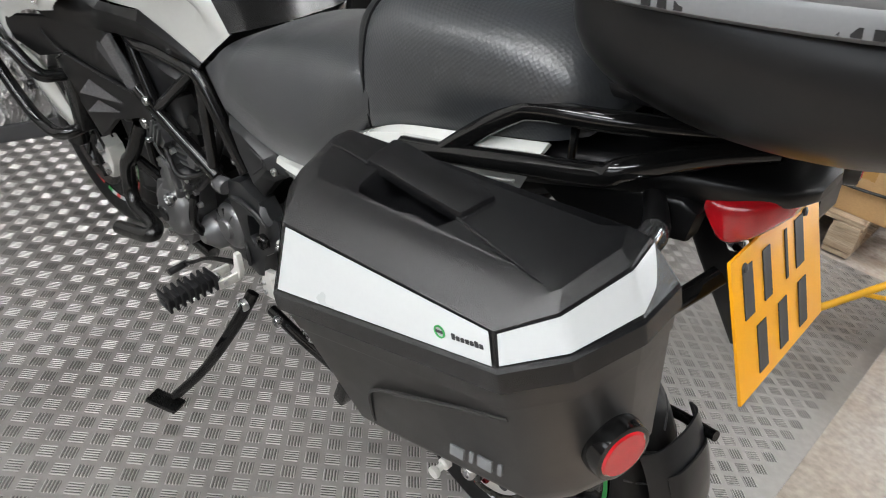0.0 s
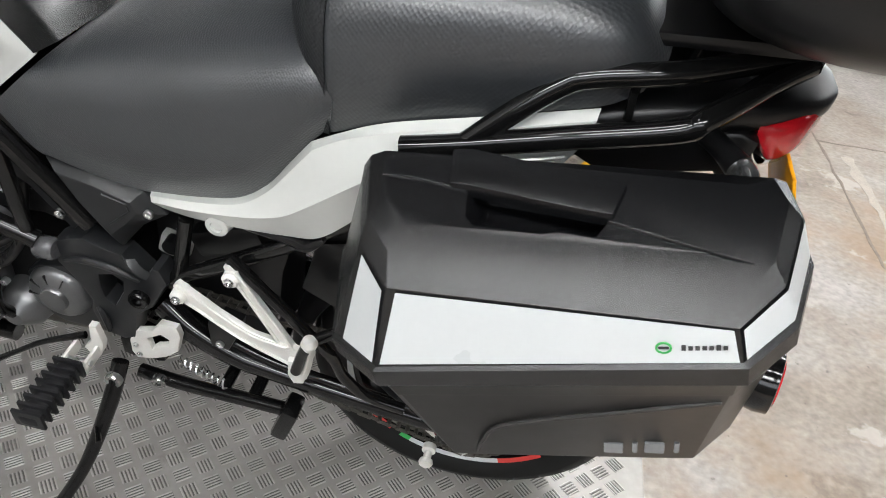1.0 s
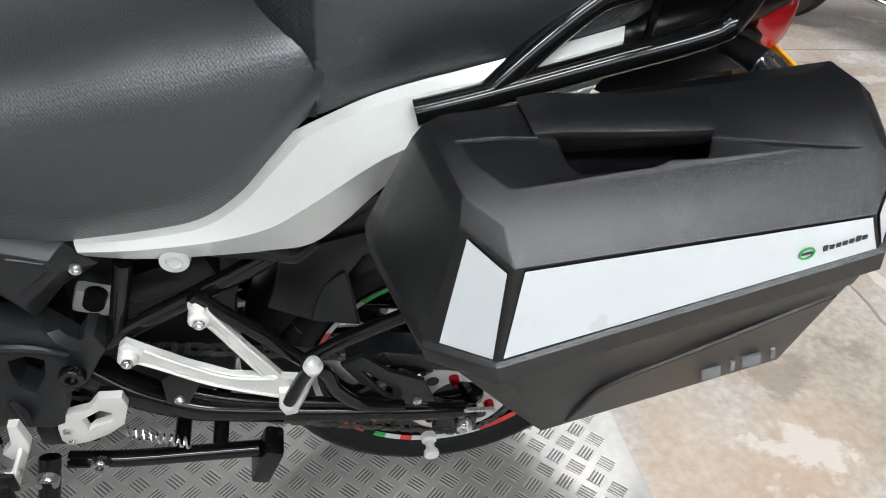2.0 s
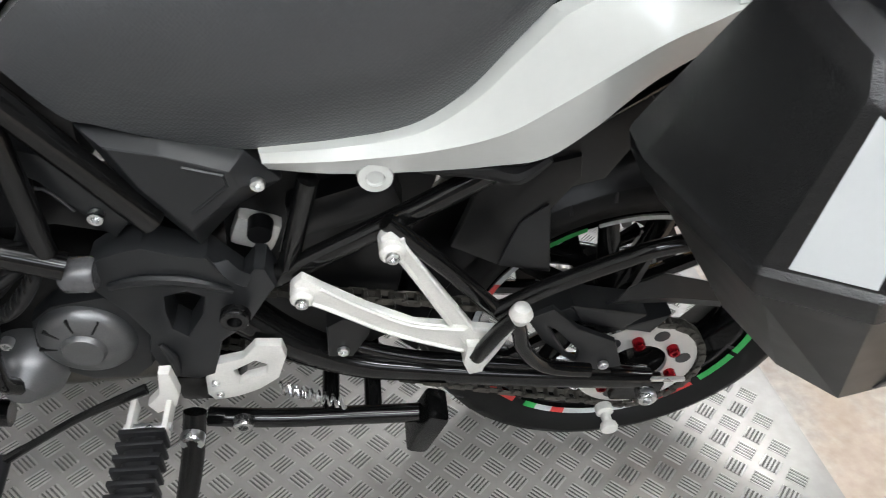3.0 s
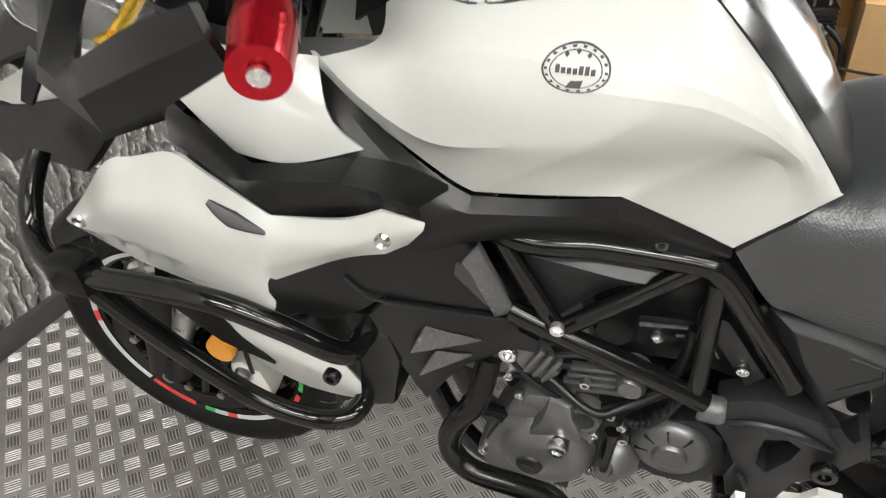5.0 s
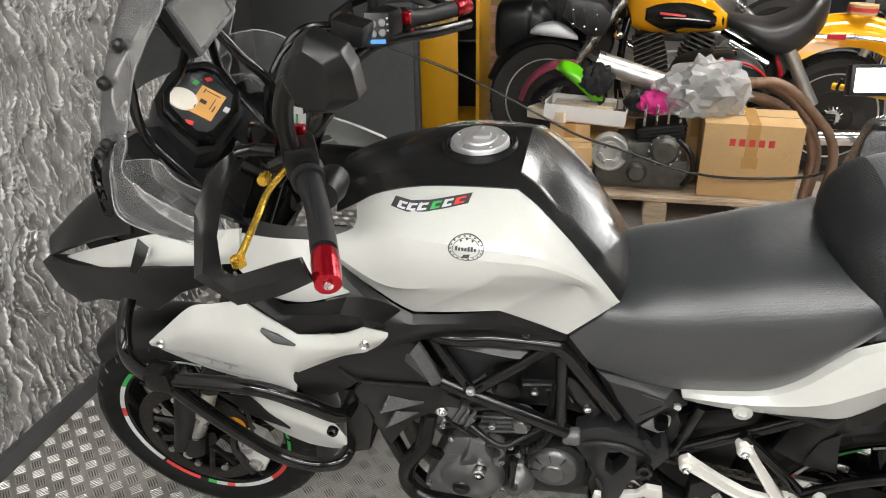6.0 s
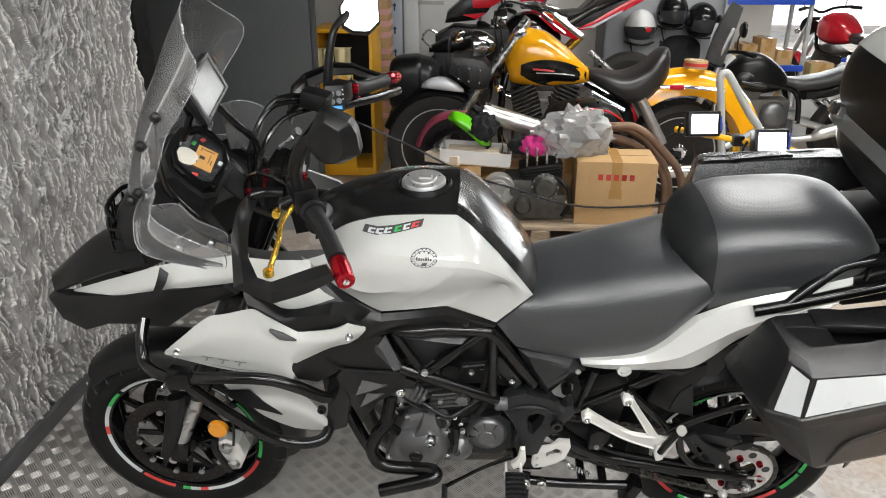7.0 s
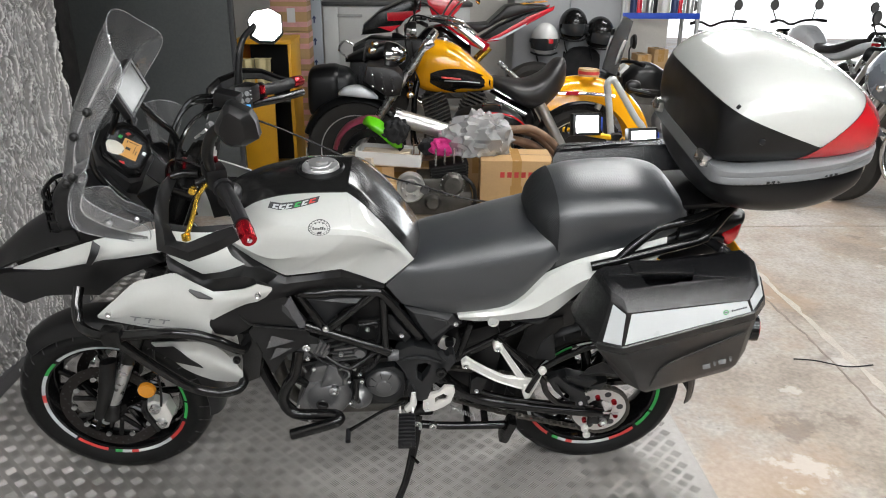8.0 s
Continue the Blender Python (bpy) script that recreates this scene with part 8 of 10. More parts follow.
M_TAPE = surf("brown_parcel_tape", (0.45, 0.26, 0.09), 0.25, var=0.08, scale=12, bump=0.03)
M_PINKTAPE = surf("pink_printed_tape", (0.70, 0.36, 0.33), 0.35, var=0.15, scale=20, bump=0.03)
M_PAPER = surf("white_paper", (0.74, 0.73, 0.71), 0.7, var=0.06, scale=10, bump=0.1)
M_FOAM = surf("blue_grey_board", (0.42, 0.47, 0.52), 0.6, var=0.05, scale=5, bump=0.05)
M_NAVY = surf("navy_print", (0.02, 0.035, 0.11), 0.5, var=0.1, bump=0)
M_CUPBOARD = surf("white_cupboard_laminate", (0.66, 0.67, 0.65), 0.4, var=0.05, scale=3, bump=0.03)
M_WORKTOP = surf("dark_worktop", (0.06, 0.06, 0.06), 0.4, var=0.15, scale=8, bump=0.05)
M_CLOTH = surf("cream_cloth", (0.62, 0.53, 0.30), 0.9, var=0.1, scale=12, bump=0.3)
M_BLACKCLOTH = surf("black_cloth", (0.012, 0.012, 0.013), 0.9, var=0.2, scale=14, bump=0.4)
M_PINKCLOTH = surf("magenta_cloth", (0.62, 0.03, 0.22), 0.85, var=0.12, scale=14, bump=0.4)
M_POLY = clear("creased_polythene", (0.97, 0.975, 0.98), 0.25, 0.50)
M_GREEN = surf("lime_green_plastic", (0.13, 0.62, 0.01), 0.22, var=0.03, bump=0, coat=0.5)
M_MAROON = surf("maroon_plastic", (0.20, 0.035, 0.06), 0.35, var=0.1, bump=0.02)
M_TANKYEL = surf("amber_yellow_paint", (0.80, 0.36, 0.006), 0.16, var=0.03, scale=5, bump=0, coat=0.8)
M_BIKERED = surf("gloss_red_paint", (0.56, 0.012, 0.025), 0.2, var=0.05, scale=5, bump=0, coat=0.7)
M_BIKEGREY = surf("gunmetal_paint", (0.16, 0.18, 0.21), 0.28, metal=0.3, var=0.08, scale=5, bump=0.02, coat=0.5)
M_BIKEWHITE = surf("pale_silver_paint", (0.62, 0.64, 0.66), 0.3, var=0.05, scale=5, bump=0, coat=0.4)
M_LEATHER = surf("black_leather", (0.016, 0.015, 0.015), 0.38, var=0.25, scale=12, bump=0.3)
M_DUSTYRUBBER = surf("dusty_tyre_rubber", (0.030, 0.028, 0.026), 0.7, var=0.35, scale=14, bump=0.15, spec=0.2)
M_ALLOY = surf("brushed_alloy", (0.62, 0.61, 0.59), 0.34, metal=0.9, var=0.12, scale=26, bump=0.1)
M_RUST = surf("rusty_header_steel", (0.20, 0.125, 0.085), 0.55, metal=0.5, var=0.45, scale=16, bump=0.3)
M_GREASY = surf("greasy_alloy_casting", (0.10, 0.095, 0.085), 0.48, metal=0.6, var=0.5, scale=22, bump=0.4)
M_GREYTUBE = surf("grey_painted_tube", (0.42, 0.43, 0.42), 0.4, var=0.12, scale=18, bump=0.08)
M_YELTUBE = surf("yellow_painted_tube", (0.80, 0.42, 0.012), 0.35, var=0.08, scale=18, bump=0.05)
M_LED = glow("lit_led_panel", (0.93, 0.97, 1.0), 22.0)
M_FOAMWHITE = surf("white_polystyrene", (0.72, 0.72, 0.70), 0.75, var=0.05, scale=30, bump=0.25)
M_BLUE = surf("blue_shelf_edge", (0.02, 0.07, 0.45), 0.4, var=0.08, bump=0.02)
M_HELMETW = surf("white_helmet_shell", (0.68, 0.69, 0.68), 0.2, var=0.05, bump=0, coat=0.6)
M_PACKGREEN = surf("green_pack_film", (0.04, 0.48, 0.10), 0.35, var=0.15, bump=0.1)
M_LENS = clear("clear_lamp_lens", (0.96, 0.97, 0.98), 0.04, 0.7)
M_VISOR = clear("scratched_screen", (0.90, 0.92, 0.93), 0.08, 0.8)
M_GREYDOOR = surf("grey_cabinet_paint", (0.33, 0.34, 0.35), 0.5, var=0.08, scale=5, bump=0.05)
M_GROUT = surf("dark_joint_dirt", (0.25, 0.212, 0.178), 0.9, var=0.4, scale=20, bump=0.4)
M_PATCH = surf("pale_floor_filler", (0.46, 0.42, 0.37), 0.75, var=0.25, scale=7, bump=0.25)
rnd = random.Random(11)

bb = thing("backboard", "dark grey painted board standing behind the front wheel", "board", pose(-1.5, 3.0, 0.0))
part("board", box((1.03, 0.05, 2.98), (-0.015, 0, 1.50), 0.004), M_DARKBOARD, bb)
part("edge_strip", box((0.028, 0.054, 2.98), (0.516, 0, 1.50), 0.003), M_EDGE, bb, "dark edge strip")


def ragged(line, w, z0, z1, seed, n=10):
    """A narrow strip of uneven width along a line on the floor."""
    r = random.Random(seed)
    pts = []
    for a, b in zip(line, line[1:]):
        pts += [Vector((*a, 0)).lerp(Vector((*b, 0)), i / n) for i in range(n)]
    pts.append(Vector((*line[-1], 0)))
    bm = bmesh.new()
    rings = []
    for i, q in enumerate(pts):
        tg = (pts[min(i + 1, len(pts) - 1)] - pts[max(i - 1, 0)]).normalized()
        nn = Vector((-tg.y, tg.x, 0))
        off = r.uniform(-0.006, 0.006)
        ww = w * r.uniform(0.35, 1.3)
        a, b = q + nn * (off + ww), q + nn * (off - ww)
        rings.append([Vector((a.x, a.y, z0)), Vector((b.x, b.y, z0)), Vector((b.x, b.y, z1)), Vector((a.x, a.y, z1))])
    skin(bm, rings)
    return bm


floor_joint = [(2.00, -1.6), (2.0, 0.2), (2.035, 0.8), (2.02, 1.30), (2.06, 2.3), (2.05, 3.6), (2.08, 5.4)]
solid("floor_joint", ragged(floor_joint, 0.006, -0.01, -0.0045, 1), M_GROUT, "dirt-filled expansion joint in the concrete", "floor joint", kind="structure")
solid("floor_joint", ragged([(2.05, 2.35), (3.0, 2.37), (4.2, 2.34), (7.0, 2.38)], 0.006, -0.01, -0.0045, 2), M_GROUT, "dirt-filled cross joint in the concrete", "floor joint", kind="structure")
solid("floor_patch", ragged([(2.10, -0.6), (2.12, 0.5), (2.13, 1.4), (2.15, 2.2)], 0.022, -0.02, -0.0048, 4, 14), M_PATCH, "pale filler along the floor joint", "floor patch", kind="structure")
solid("loose_wire", tube([(1.86, 0.62, 0.0), (1.95, 0.60, 0.001), (2.06, 0.55, -0.001), (2.18, 0.56, 0.0)], 0.003, 6), M_BLACK, "short black wire lying on the floor", "wire")


# the yellow steel locker, open, with cloths over its front
def locker():
    lk = thing("locker", "open yellow steel locker with a dark inside", "locker", pose(-0.895, 3.5, 0))
    part("side_panel", box((0.025, 0.46, 1.04), (-0.195, 0.23, 0.52), 0.003), M_YELLOW, lk)
    part("side_panel", box((0.025, 0.46, 1.04), (0.195, 0.23, 0.52), 0.003), M_YELLOW, lk)
    part("back_panel", box((0.36, 0.02, 1.02), (0, 0.44, 0.52)), M_BLACK, lk, "dark back panel")
    part("top_panel", box((0.43, 0.47, 0.03), (0, 0.22, 1.045), 0.004), M_YELLOW, lk)
    part("base_panel", box((0.36, 0.44, 0.06), (0, 0.22, 0.03), 0.003), M_YELLOW, lk)
    part("shelf", box((0.36, 0.40, 0.015), (0, 0.23, 0.60), 0.002), M_BLACK, lk, "dark inner shelf")
    dr = part("door", box((0.27, 0.022, 0.80), (-0.07, -0.014, 0.43), 0.004), M_YELLOW, lk, "yellow lower door")
    part("latch", box((0.02, 0.02, 0.06), (0.05, -0.03, 0.70), 0.004), M_BLACK, dr, "black latch")


locker()


def hanging_cloth(name, m, w, h, mat, label, seed, group=""):
    r = random.Random(seed)
    ph = [r.uniform(0, 6) for _ in range(4)]
    rows = []
    for j in range(5):
        v = j / 4
        rows.append([((i / 6 - 0.5) * w * (1 - 0.12 * v), -0.012 - 0.012 * math.sin(ph[0] + i * 1.9 + v) - 0.006 * math.sin(ph[1] + i * 3.7), h * (1 - v) + (0.02 * math.sin(ph[2] + i) if j == 4 else 0)) for i in range(7)])
    rows.insert(0, [((i / 6 - 0.5) * w, 0.05, h) for i in range(7)])
    solid(name, patch(rows, 30, 16, 0.003, toward=(0, 1, 0)), mat, label, "cloth", group, m=m)


hanging_cloth("cloth", pose(-1.02, 3.47, 0.69), 0.13, 0.235, M_CLOTH, "cream cloth hanging over the yellow locker door", 3, "hanging cloths")
hanging_cloth("cloth", pose(-0.895, 3.475, 0.73), 0.12, 0.20, M_CLOTH, "folded cream cloth hung inside the yellow locker", 5, "hanging cloths")


def carton(m, size, label, tape="v", tape_mat=None, mat=None, flaps=False, group=""):
    """A closed box with a flap seam on top and tape over it."""
    sx, sy, sz = size
    c = thing("carton", label, "carton", m, group)
    part("carton_body", box((sx, sy, sz), (0, 0, sz / 2), 0.004), mat or M_CARD, c)
    part("flap_seam", box((sx * 0.98, 0.002, 0.002), (0, 0, sz + 0.0012)), M_GROUT, c)
    tm = tape_mat or M_TAPE
    if "v" in tape:
        part("tape", box((0.055, 0.0012, sz * 0.5), (0, -sy / 2 - 0.001, sz * 0.75)), tm, c, "strip of tape")
        part("tape", box((0.055, sy, 0.0012), (0, 0, sz + 0.002)), tm, c, "strip of tape")
    if "h" in tape:
        for k in (0.2, 0.62, 0.9):
            part("tape", box((sx + 0.002, sy + 0.002, 0.045), (0, 0, sz * k)), tm, c, "strip of tape")
    return c


# tall stack of taped cartons
z = 0.0
for i, h in enumerate((0.36, 0.34, 0.32, 0.30)):
    c = carton(pose(-0.855 + rnd.uniform(-0.01, 0.01), 4.75, z, 0, 0, rnd.uniform(-3, 3)), (0.31, 0.3, h), "taped brown carton in a tall stack", "h", M_PINKTAPE, group="stacked cartons")
    if i > 1:
        part("address_label", box((0.07, 0.0015, 0.12), (0.02, -0.1525, h * 0.45)), M_PAPER, c, "blank white label")
    z += h + 0.003

# board with arrows, and the white cupboards
fb = thing("packing_board", "blue-grey packing board with navy arrows", "packing board", pose(-0.72, 5.12, 0))
part("board", box((0.165, 0.06, 1.62), (0, 0, 0.81), 0.004), M_FOAM, fb)
for k in range(6):
    a = slab([(0, 0.035), (-0.02, 0.005), (-0.007, 0.005), (-0.007, -0.035), (0.007, -0.035), (0.007, 0.005), (0.02, 0.005)], -0.033, -0.0305, 0)
    bmesh.ops.translate(a, vec=(0.015, 0, 0.30 + k * 0.20), verts=a.verts)
    part("arrow_mark", a, M_NAVY, fb, "printed up arrow")
part("printed_bar", box((0.06, 0.002, 0.02), (-0.03, -0.0315, 1.42)), M_NAVY, fb)
for i in range(2):
    cb = thing("cupboard", "white cupboard with a grey handle under a dark worktop", "cupboard", pose(-0.30 + i * 0.72, 5.32, 0), "white cupboards")
    part("carcass", box((0.70, 0.50, 1.21), (0, 0.26, 0.605), 0.003), M_CUPBOARD, cb)
    for sgn, wd in ((-1, 0.14), (1, 0.54)):
        dr = part("door", box((wd, 0.02, 1.14), (-0.275 if sgn < 0 else 0.075, -0.002, 0.63), 0.003), M_CUPBOARD, cb)
        if sgn > 0:
            part("handle", box((0.24, 0.012, 0.03), (-0.09, -0.016, 1.12), 0.004), M_GREYTUBE, dr, "grey handle bar")
solid("worktop", box((1.46, 0.56, 0.035), (0.06, 5.56, 1.229), 0.005), M_WORKTOP, "dark worktop over the white cupboards", "worktop")


# ---- the pallet and what is heaped on it ----
def pallet():
    p = thing("pallet", "weathered wooden pallet on the concrete floor", "pallet", pose(0.425, 2.5, 0))
    for i in range(7):
        part("board", box((0.96, 0.115, 0.02), (0, -0.41 + i * 0.137, 0.142), 0.003), M_WOOD, p)
    for xx in (-0.42, 0, 0.42):
        for yy in (-0.40, 0, 0.40):
            part("block", box((0.11, 0.13, 0.09), (xx, yy, 0.065), 0.005), M_WOOD, p)
        part("bearer", box((0.1, 0.95, 0.018), (xx, 0, 0.121), 0.003), M_WOOD, p)
        part("skid", box((0.1, 0.95, 0.018), (xx, 0, 0.010), 0.003), M_WOOD, p)


pallet()
TOP = 0.1525
kc = carton(pose(0.832, 2.25, TOP, 0, 0, -3), (0.43, 0.31, 0.355), "brown cardboard carton with red lettering on the pallet", "v")
for k in range(5):
    part("printed_bar", box((0.026, 0.0015, 0.034), (-0.085 + k * 0.042, -0.156, 0.27)), M_REDINK, kc, "red printed mark")
part("tape", box((0.07, 0.0014, 0.055), (0.0, -0.1565, 0.175)), M_TAPE, kc, "strip of tape")


def engine_block():
    e = thing("engine_block", "greasy alloy engine block on the pallet", "engine", pose(0.345, 2.27, TOP))
    part("crankcase", join(box((0.44, 0.26, 0.15), (0, 0, 0.078), 0.02), box((0.30, 0.24, 0.10), (0.03, 0.01, 0.18), 0.02)), M_GREASY, e)
    part("cylinder_block", box((0.22, 0.22, 0.10), (0.08, 0.02, 0.255), 0.012, (0, -8, 0)), M_ENGDARK, e)
    cl = part("clutch_basket", lathe([(0.0001, -0.05), (0.03, -0.05), (0.032, -0.06), (0.055, -0.06), (0.06, -0.045), (0.078, -0.045), (0.082, -0.06), (0.088, -0.055), (0.088, 0.02), (0.0001, 0.02)], (-0.155, -0.10, 0.18), "y", 36), M_ALLOY, e, "silver clutch basket")
    for k in range(6):
        a = radians(k * 60)
        part("spring", lathe([(0.0001, -0.014), (0.008, -0.014), (0.009, 0)], (-0.155 + 0.045 * math.cos(a), -0.158, 0.18 + 0.045 * math.sin(a)), "y", 10), M_STEEL, cl)
    part("cover", lathe([(0.0001, -0.05), (0.05, -0.05), (0.062, -0.04), (0.07, -0.015), (0.075, 0)], (0.10, -0.12, 0.20), "y", 28), M_GREASY, e)
    part("cover", lathe([(0.0001, -0.04), (0.035, -0.04), (0.048, -0.02), (0.05, 0)], (-0.02, -0.13, 0.09), "y", 22), M_GREASY, e)
    part("cover", lathe([(0.0001, -0.03), (0.022, -0.03), (0.03, 0)], (-0.07, -0.13, 0.17), "y", 18), M_ENGINE, e)
    for k in range(12):
        a = radians(k * 30)
        part("bolt", bolt((0.10 + 0.07 * math.cos(a), -0.135, 0.20 + 0.07 * math.sin(a)), 0.007, 0.01), M_STEEL, e)
    for k in range(4):
        part("stud", rod((0.0 + k * 0.055, -0.05, 0.29), (0.0 + k * 0.055, -0.05, 0.40), 0.006, 8), M_STEEL, e)
    for k in range(5):
        part("fin", box((0.235, 0.235, 0.006), (0.08, 0.02, 0.225 + k * 0.018), 0.001, (0, -8, 0)), M_ENGDARK, e)
    part("hose", tube([(0.16, -0.12, 0.25), (0.22, -0.16, 0.20), (0.235, -0.14, 0.10), (0.20, -0.13, 0.03)], 0.012), M_BLACK, e)


engine_block()
carton(pose(0.03, 2.18, TOP), (0.17, 0.16, 0.105), "small flat brown carton under another box", "", group="parcel boxes")
sc = carton(pose(0.025, 2.18, TOP + 0.108, 0, 0, 2), (0.165, 0.16, 0.10), "small brown parcel box with a printed swoosh", "", group="parcel boxes")
part("printed_mark", tube([(-0.03, -0.082, 0.045), (0, -0.0825, 0.032), (0.035, -0.082, 0.048)], 0.003, 6), M_INK, sc)
carton(pose(-0.02, 2.40, TOP, 0, 0, 4), (0.20, 0.24, 0.27), "plain brown carton on the pallet", "v", group="parcel boxes")
carton(pose(0.20, 2.62, TOP), (0.36, 0.30, 0.27), "brown carton under the plastic panels", "h", group="parcel boxes")
carton(pose(0.62, 2.70, TOP), (0.46, 0.36, 0.33), "brown carton carrying a black side case", "v", group="parcel boxes")
carton(pose(-0.12, 2.36, TOP + 0.2735, 0, 0, -28), (0.22, 0.10, 0.055), "pale open carton lid with torn flaps", "", None, M_CARDPALE)
tr = thing("cardboard_tray", "pale cardboard tray with torn edges", "tray", pose(0.06, 2.40, 0.4275, 0, 3, -4))
part("tray_base", box((0.40, 0.24, 0.006), (0, 0, 0.004)), M_CARDPALE, tr)
for sx_, sy_, w, d in ((0, -0.12, 0.40, 0.005), (0, 0.12, 0.40, 0.005), (-0.2, 0, 0.005, 0.24), (0.2, 0, 0.005, 0.24)):
    part("tray_side", box((w, d, 0.075), (sx_, sy_, 0.045), 0.0, (rnd.uniform(-9, 9), 0, 0)), M_PAPER, tr, "pale torn side flap")
for k in range(9):
    part("strip", box((0.30, 0.010, 0.05), (-0.02, -0.09 + k * 0.022, 0.04), 0.001, (0, rnd.uniform(-3, 3), rnd.uniform(-6, 6))), M_CARDPALE, tr)
# wire rack with rusty springs
wr = thing("wire_rack", "small rusty wire rack of odd springs", "wire rack", pose(0.30, 2.44, 0.44))
part("rack_base", box((0.20, 0.14, 0.01), (0, 0, 0.005)), M_RUST, wr)
for k in range(12):
    xx = -0.09 + 0.036 * (k % 6)
    yy = -0.06 if k < 6 else 0.06
    part("wire", tube([(xx, yy, 0.01), (xx + 0.004, yy, 0.07), (xx - 0.003, yy, 0.115)], 0.003, 6), M_RUST, wr)
part("rail", tube([(-0.095, -0.06, 0.10), (0.095, -0.06, 0.085)], 0.003, 6), M_RUST, wr)

# green panel with a black cloth over it, mudguards behind
gp = thing("fairing_panel", "lime green plastic fairing panel on the heap", "fairing panel", pose(0, 2.42, 0))
part("shell", patch([
    [(-0.10, 0.02, 0.685), (-0.07, -0.02, 0.715), (0.0, -0.04, 0.70), (0.05, -0.05, 0.66), (0.12, -0.04, 0.60), (0.14, 0.0, 0.535)],
    [(-0.105, 0.0, 0.665), (-0.06, -0.06, 0.67), (0.0, -0.075, 0.64), (0.05, -0.08, 0.60), (0.11, -0.06, 0.545), (0.138, -0.01, 0.515)],
    [(-0.09, 0.02, 0.645), (-0.05, -0.03, 0.63), (0.0, -0.05, 0.60), (0.04, -0.05, 0.565), (0.09, -0.04, 0.52), (0.12, 0.0, 0.505)]], 26, 14, 0.004, toward=(0, 1, 0.6)), M_GREEN, gp)


def crumpled(name, m, r, squash, mat, label, category, seed, creases=0.0):
    """A crumpled soft heap: a ball of many facets pushed in and out."""
    q = random.Random(seed)
    bm = bmesh.new()
    bmesh.ops.create_icosphere(bm, subdivisions=4, radius=1.0)
    k = [(Vector((q.gauss(0, 1), q.gauss(0, 1), q.gauss(0, 1))).normalized(), q.uniform(3, 9), q.uniform(0, 6), q.uniform(0.03, 0.11)) for _ in range(12)]
    for v in bm.verts:
        d = sum(a * abs(math.sin(f * v.co.dot(w) + p)) for w, f, p, a in k) + creases * abs(noise.noise(v.co * 3.1)) + 0.5 * creases * abs(noise.noise(v.co * 7.3))
        v.co = v.co * (0.62 + d)
        v.co = Vector((v.co.x * r * squash[0], v.co.y * r * squash[1], max(v.co.z, -0.72) * r * squash[2]))
    zb = min(v.co.z for v in bm.verts)
    bmesh.ops.translate(bm, vec=(0, 0, -zb), verts=bm.verts)
    solid(name, bm, mat, label, category, m=m, smooth=25)


crumpled("cloth", pose(0.06, 2.37, 0.575, 0, 35, 0), 0.075, (0.9, 0.6, 1.1), M_BLACKCLOTH, "crumpled black cloth over the green panel", "cloth", 4)
crumpled("cloth", pose(0.40, 2.30, 0.50), 0.075, (1.0, 0.8, 0.75), M_PINKCLOTH, "crumpled magenta cloth on the engine block", "cloth", 8)
crumpled("cloth", pose(0.31, 2.36, 0.49), 0.06, (0.9, 0.8, 0.9), M_BLACKCLOTH, "crumpled black rag beside the magenta cloth", "cloth", 9)
crumpled("plastic_bag", pose(0.61, 2.30, 0.50), 0.13, (1.3, 0.8, 1.0), M_POLY, "crumpled clear plastic bag on the engine block", "plastic bag", 17, 0.45)
gd = thing("mudguard", "maroon plastic mudguard on the heap", "mudguard", pose(-0.18, 2.55, 0.44))
part("shell", arc_guard((0.12, 0, 0), 0.25, 78, 170, 0.07, 0.03, 0.004), M_MAROON, gd)
gd = thing("mudguard", "black plastic mudguard lying on the heap", "mudguard", pose(-0.04, 2.49, 0.445))
part("shell", arc_guard((0.0, 0, -0.05), 0.22, 30, 150, 0.08, 0.03, 0.004), M_BLACK, gd)
mf = thing("silencer", "brushed alloy silencer lying over the heap", "silencer", pose(0.105, 2.43, 0.705))
axis = Vector((0.40, -0.02, -0.115))
part("can", rod((0, 0, 0), axis, 0.052, 28), M_ALLOY, mf)
part("end_cap", rod(-axis * 0.03, axis * 0.05, 0.055, 28), M_STEEL, mf, "polished end cap")
part("outlet", rod(-axis * 0.09, axis * 0.0, 0.026, 20), M_ENGDARK, mf, "dark outlet pipe")
part("bracket", box((0.06, 0.02, 0.05), axis * 0.72 + Vector((0, -0.045, -0.03)), 0.01), M_ALLOY, mf)
hp = thing("header_pipe", "rusty exhaust header pipes behind the carton", "exhaust pipes", pose(0, 2.45, 0))
for k, (yy, bend) in enumerate(((0.0, [(0.70, 0.602), (0.86, 0.622), (0.957, 0.625), (1.05, 0.575), (1.13, 0.498), (1.24, 0.376), (1.28, 0.238), (1.26, 0.026)]),
                            (0.03, [(0.70, 0.575), (0.82, 0.556), (0.967, 0.520), (1.073, 0.441), (1.146, 0.374), (1.19, 0.25), (1.18, 0.026)]),
                            (0.10, [(0.70, 0.602), (0.88, 0.600), (1.02, 0.550), (1.13, 0.44), (1.20, 0.33), (1.23, 0.20), (1.22, 0.026)]),
                            (0.13, [(0.70, 0.575), (0.84, 0.535), (0.98, 0.475), (1.08, 0.38), (1.13, 0.27), (1.12, 0.026)]))):
    part("pipe", tube([(x_, yy, z_) for x_, z_ in bend], [0.024, 0.026] + [0.024] * (len(bend) - 2), 14), M_RUST, hp)
    part("weld_ring", lathe([(0.024, -0.004), (0.028, 0), (0.024, 0.004)], (bend[1][0], yy, bend[1][1]), "x", 18, closed=True), M_RUST, hp)
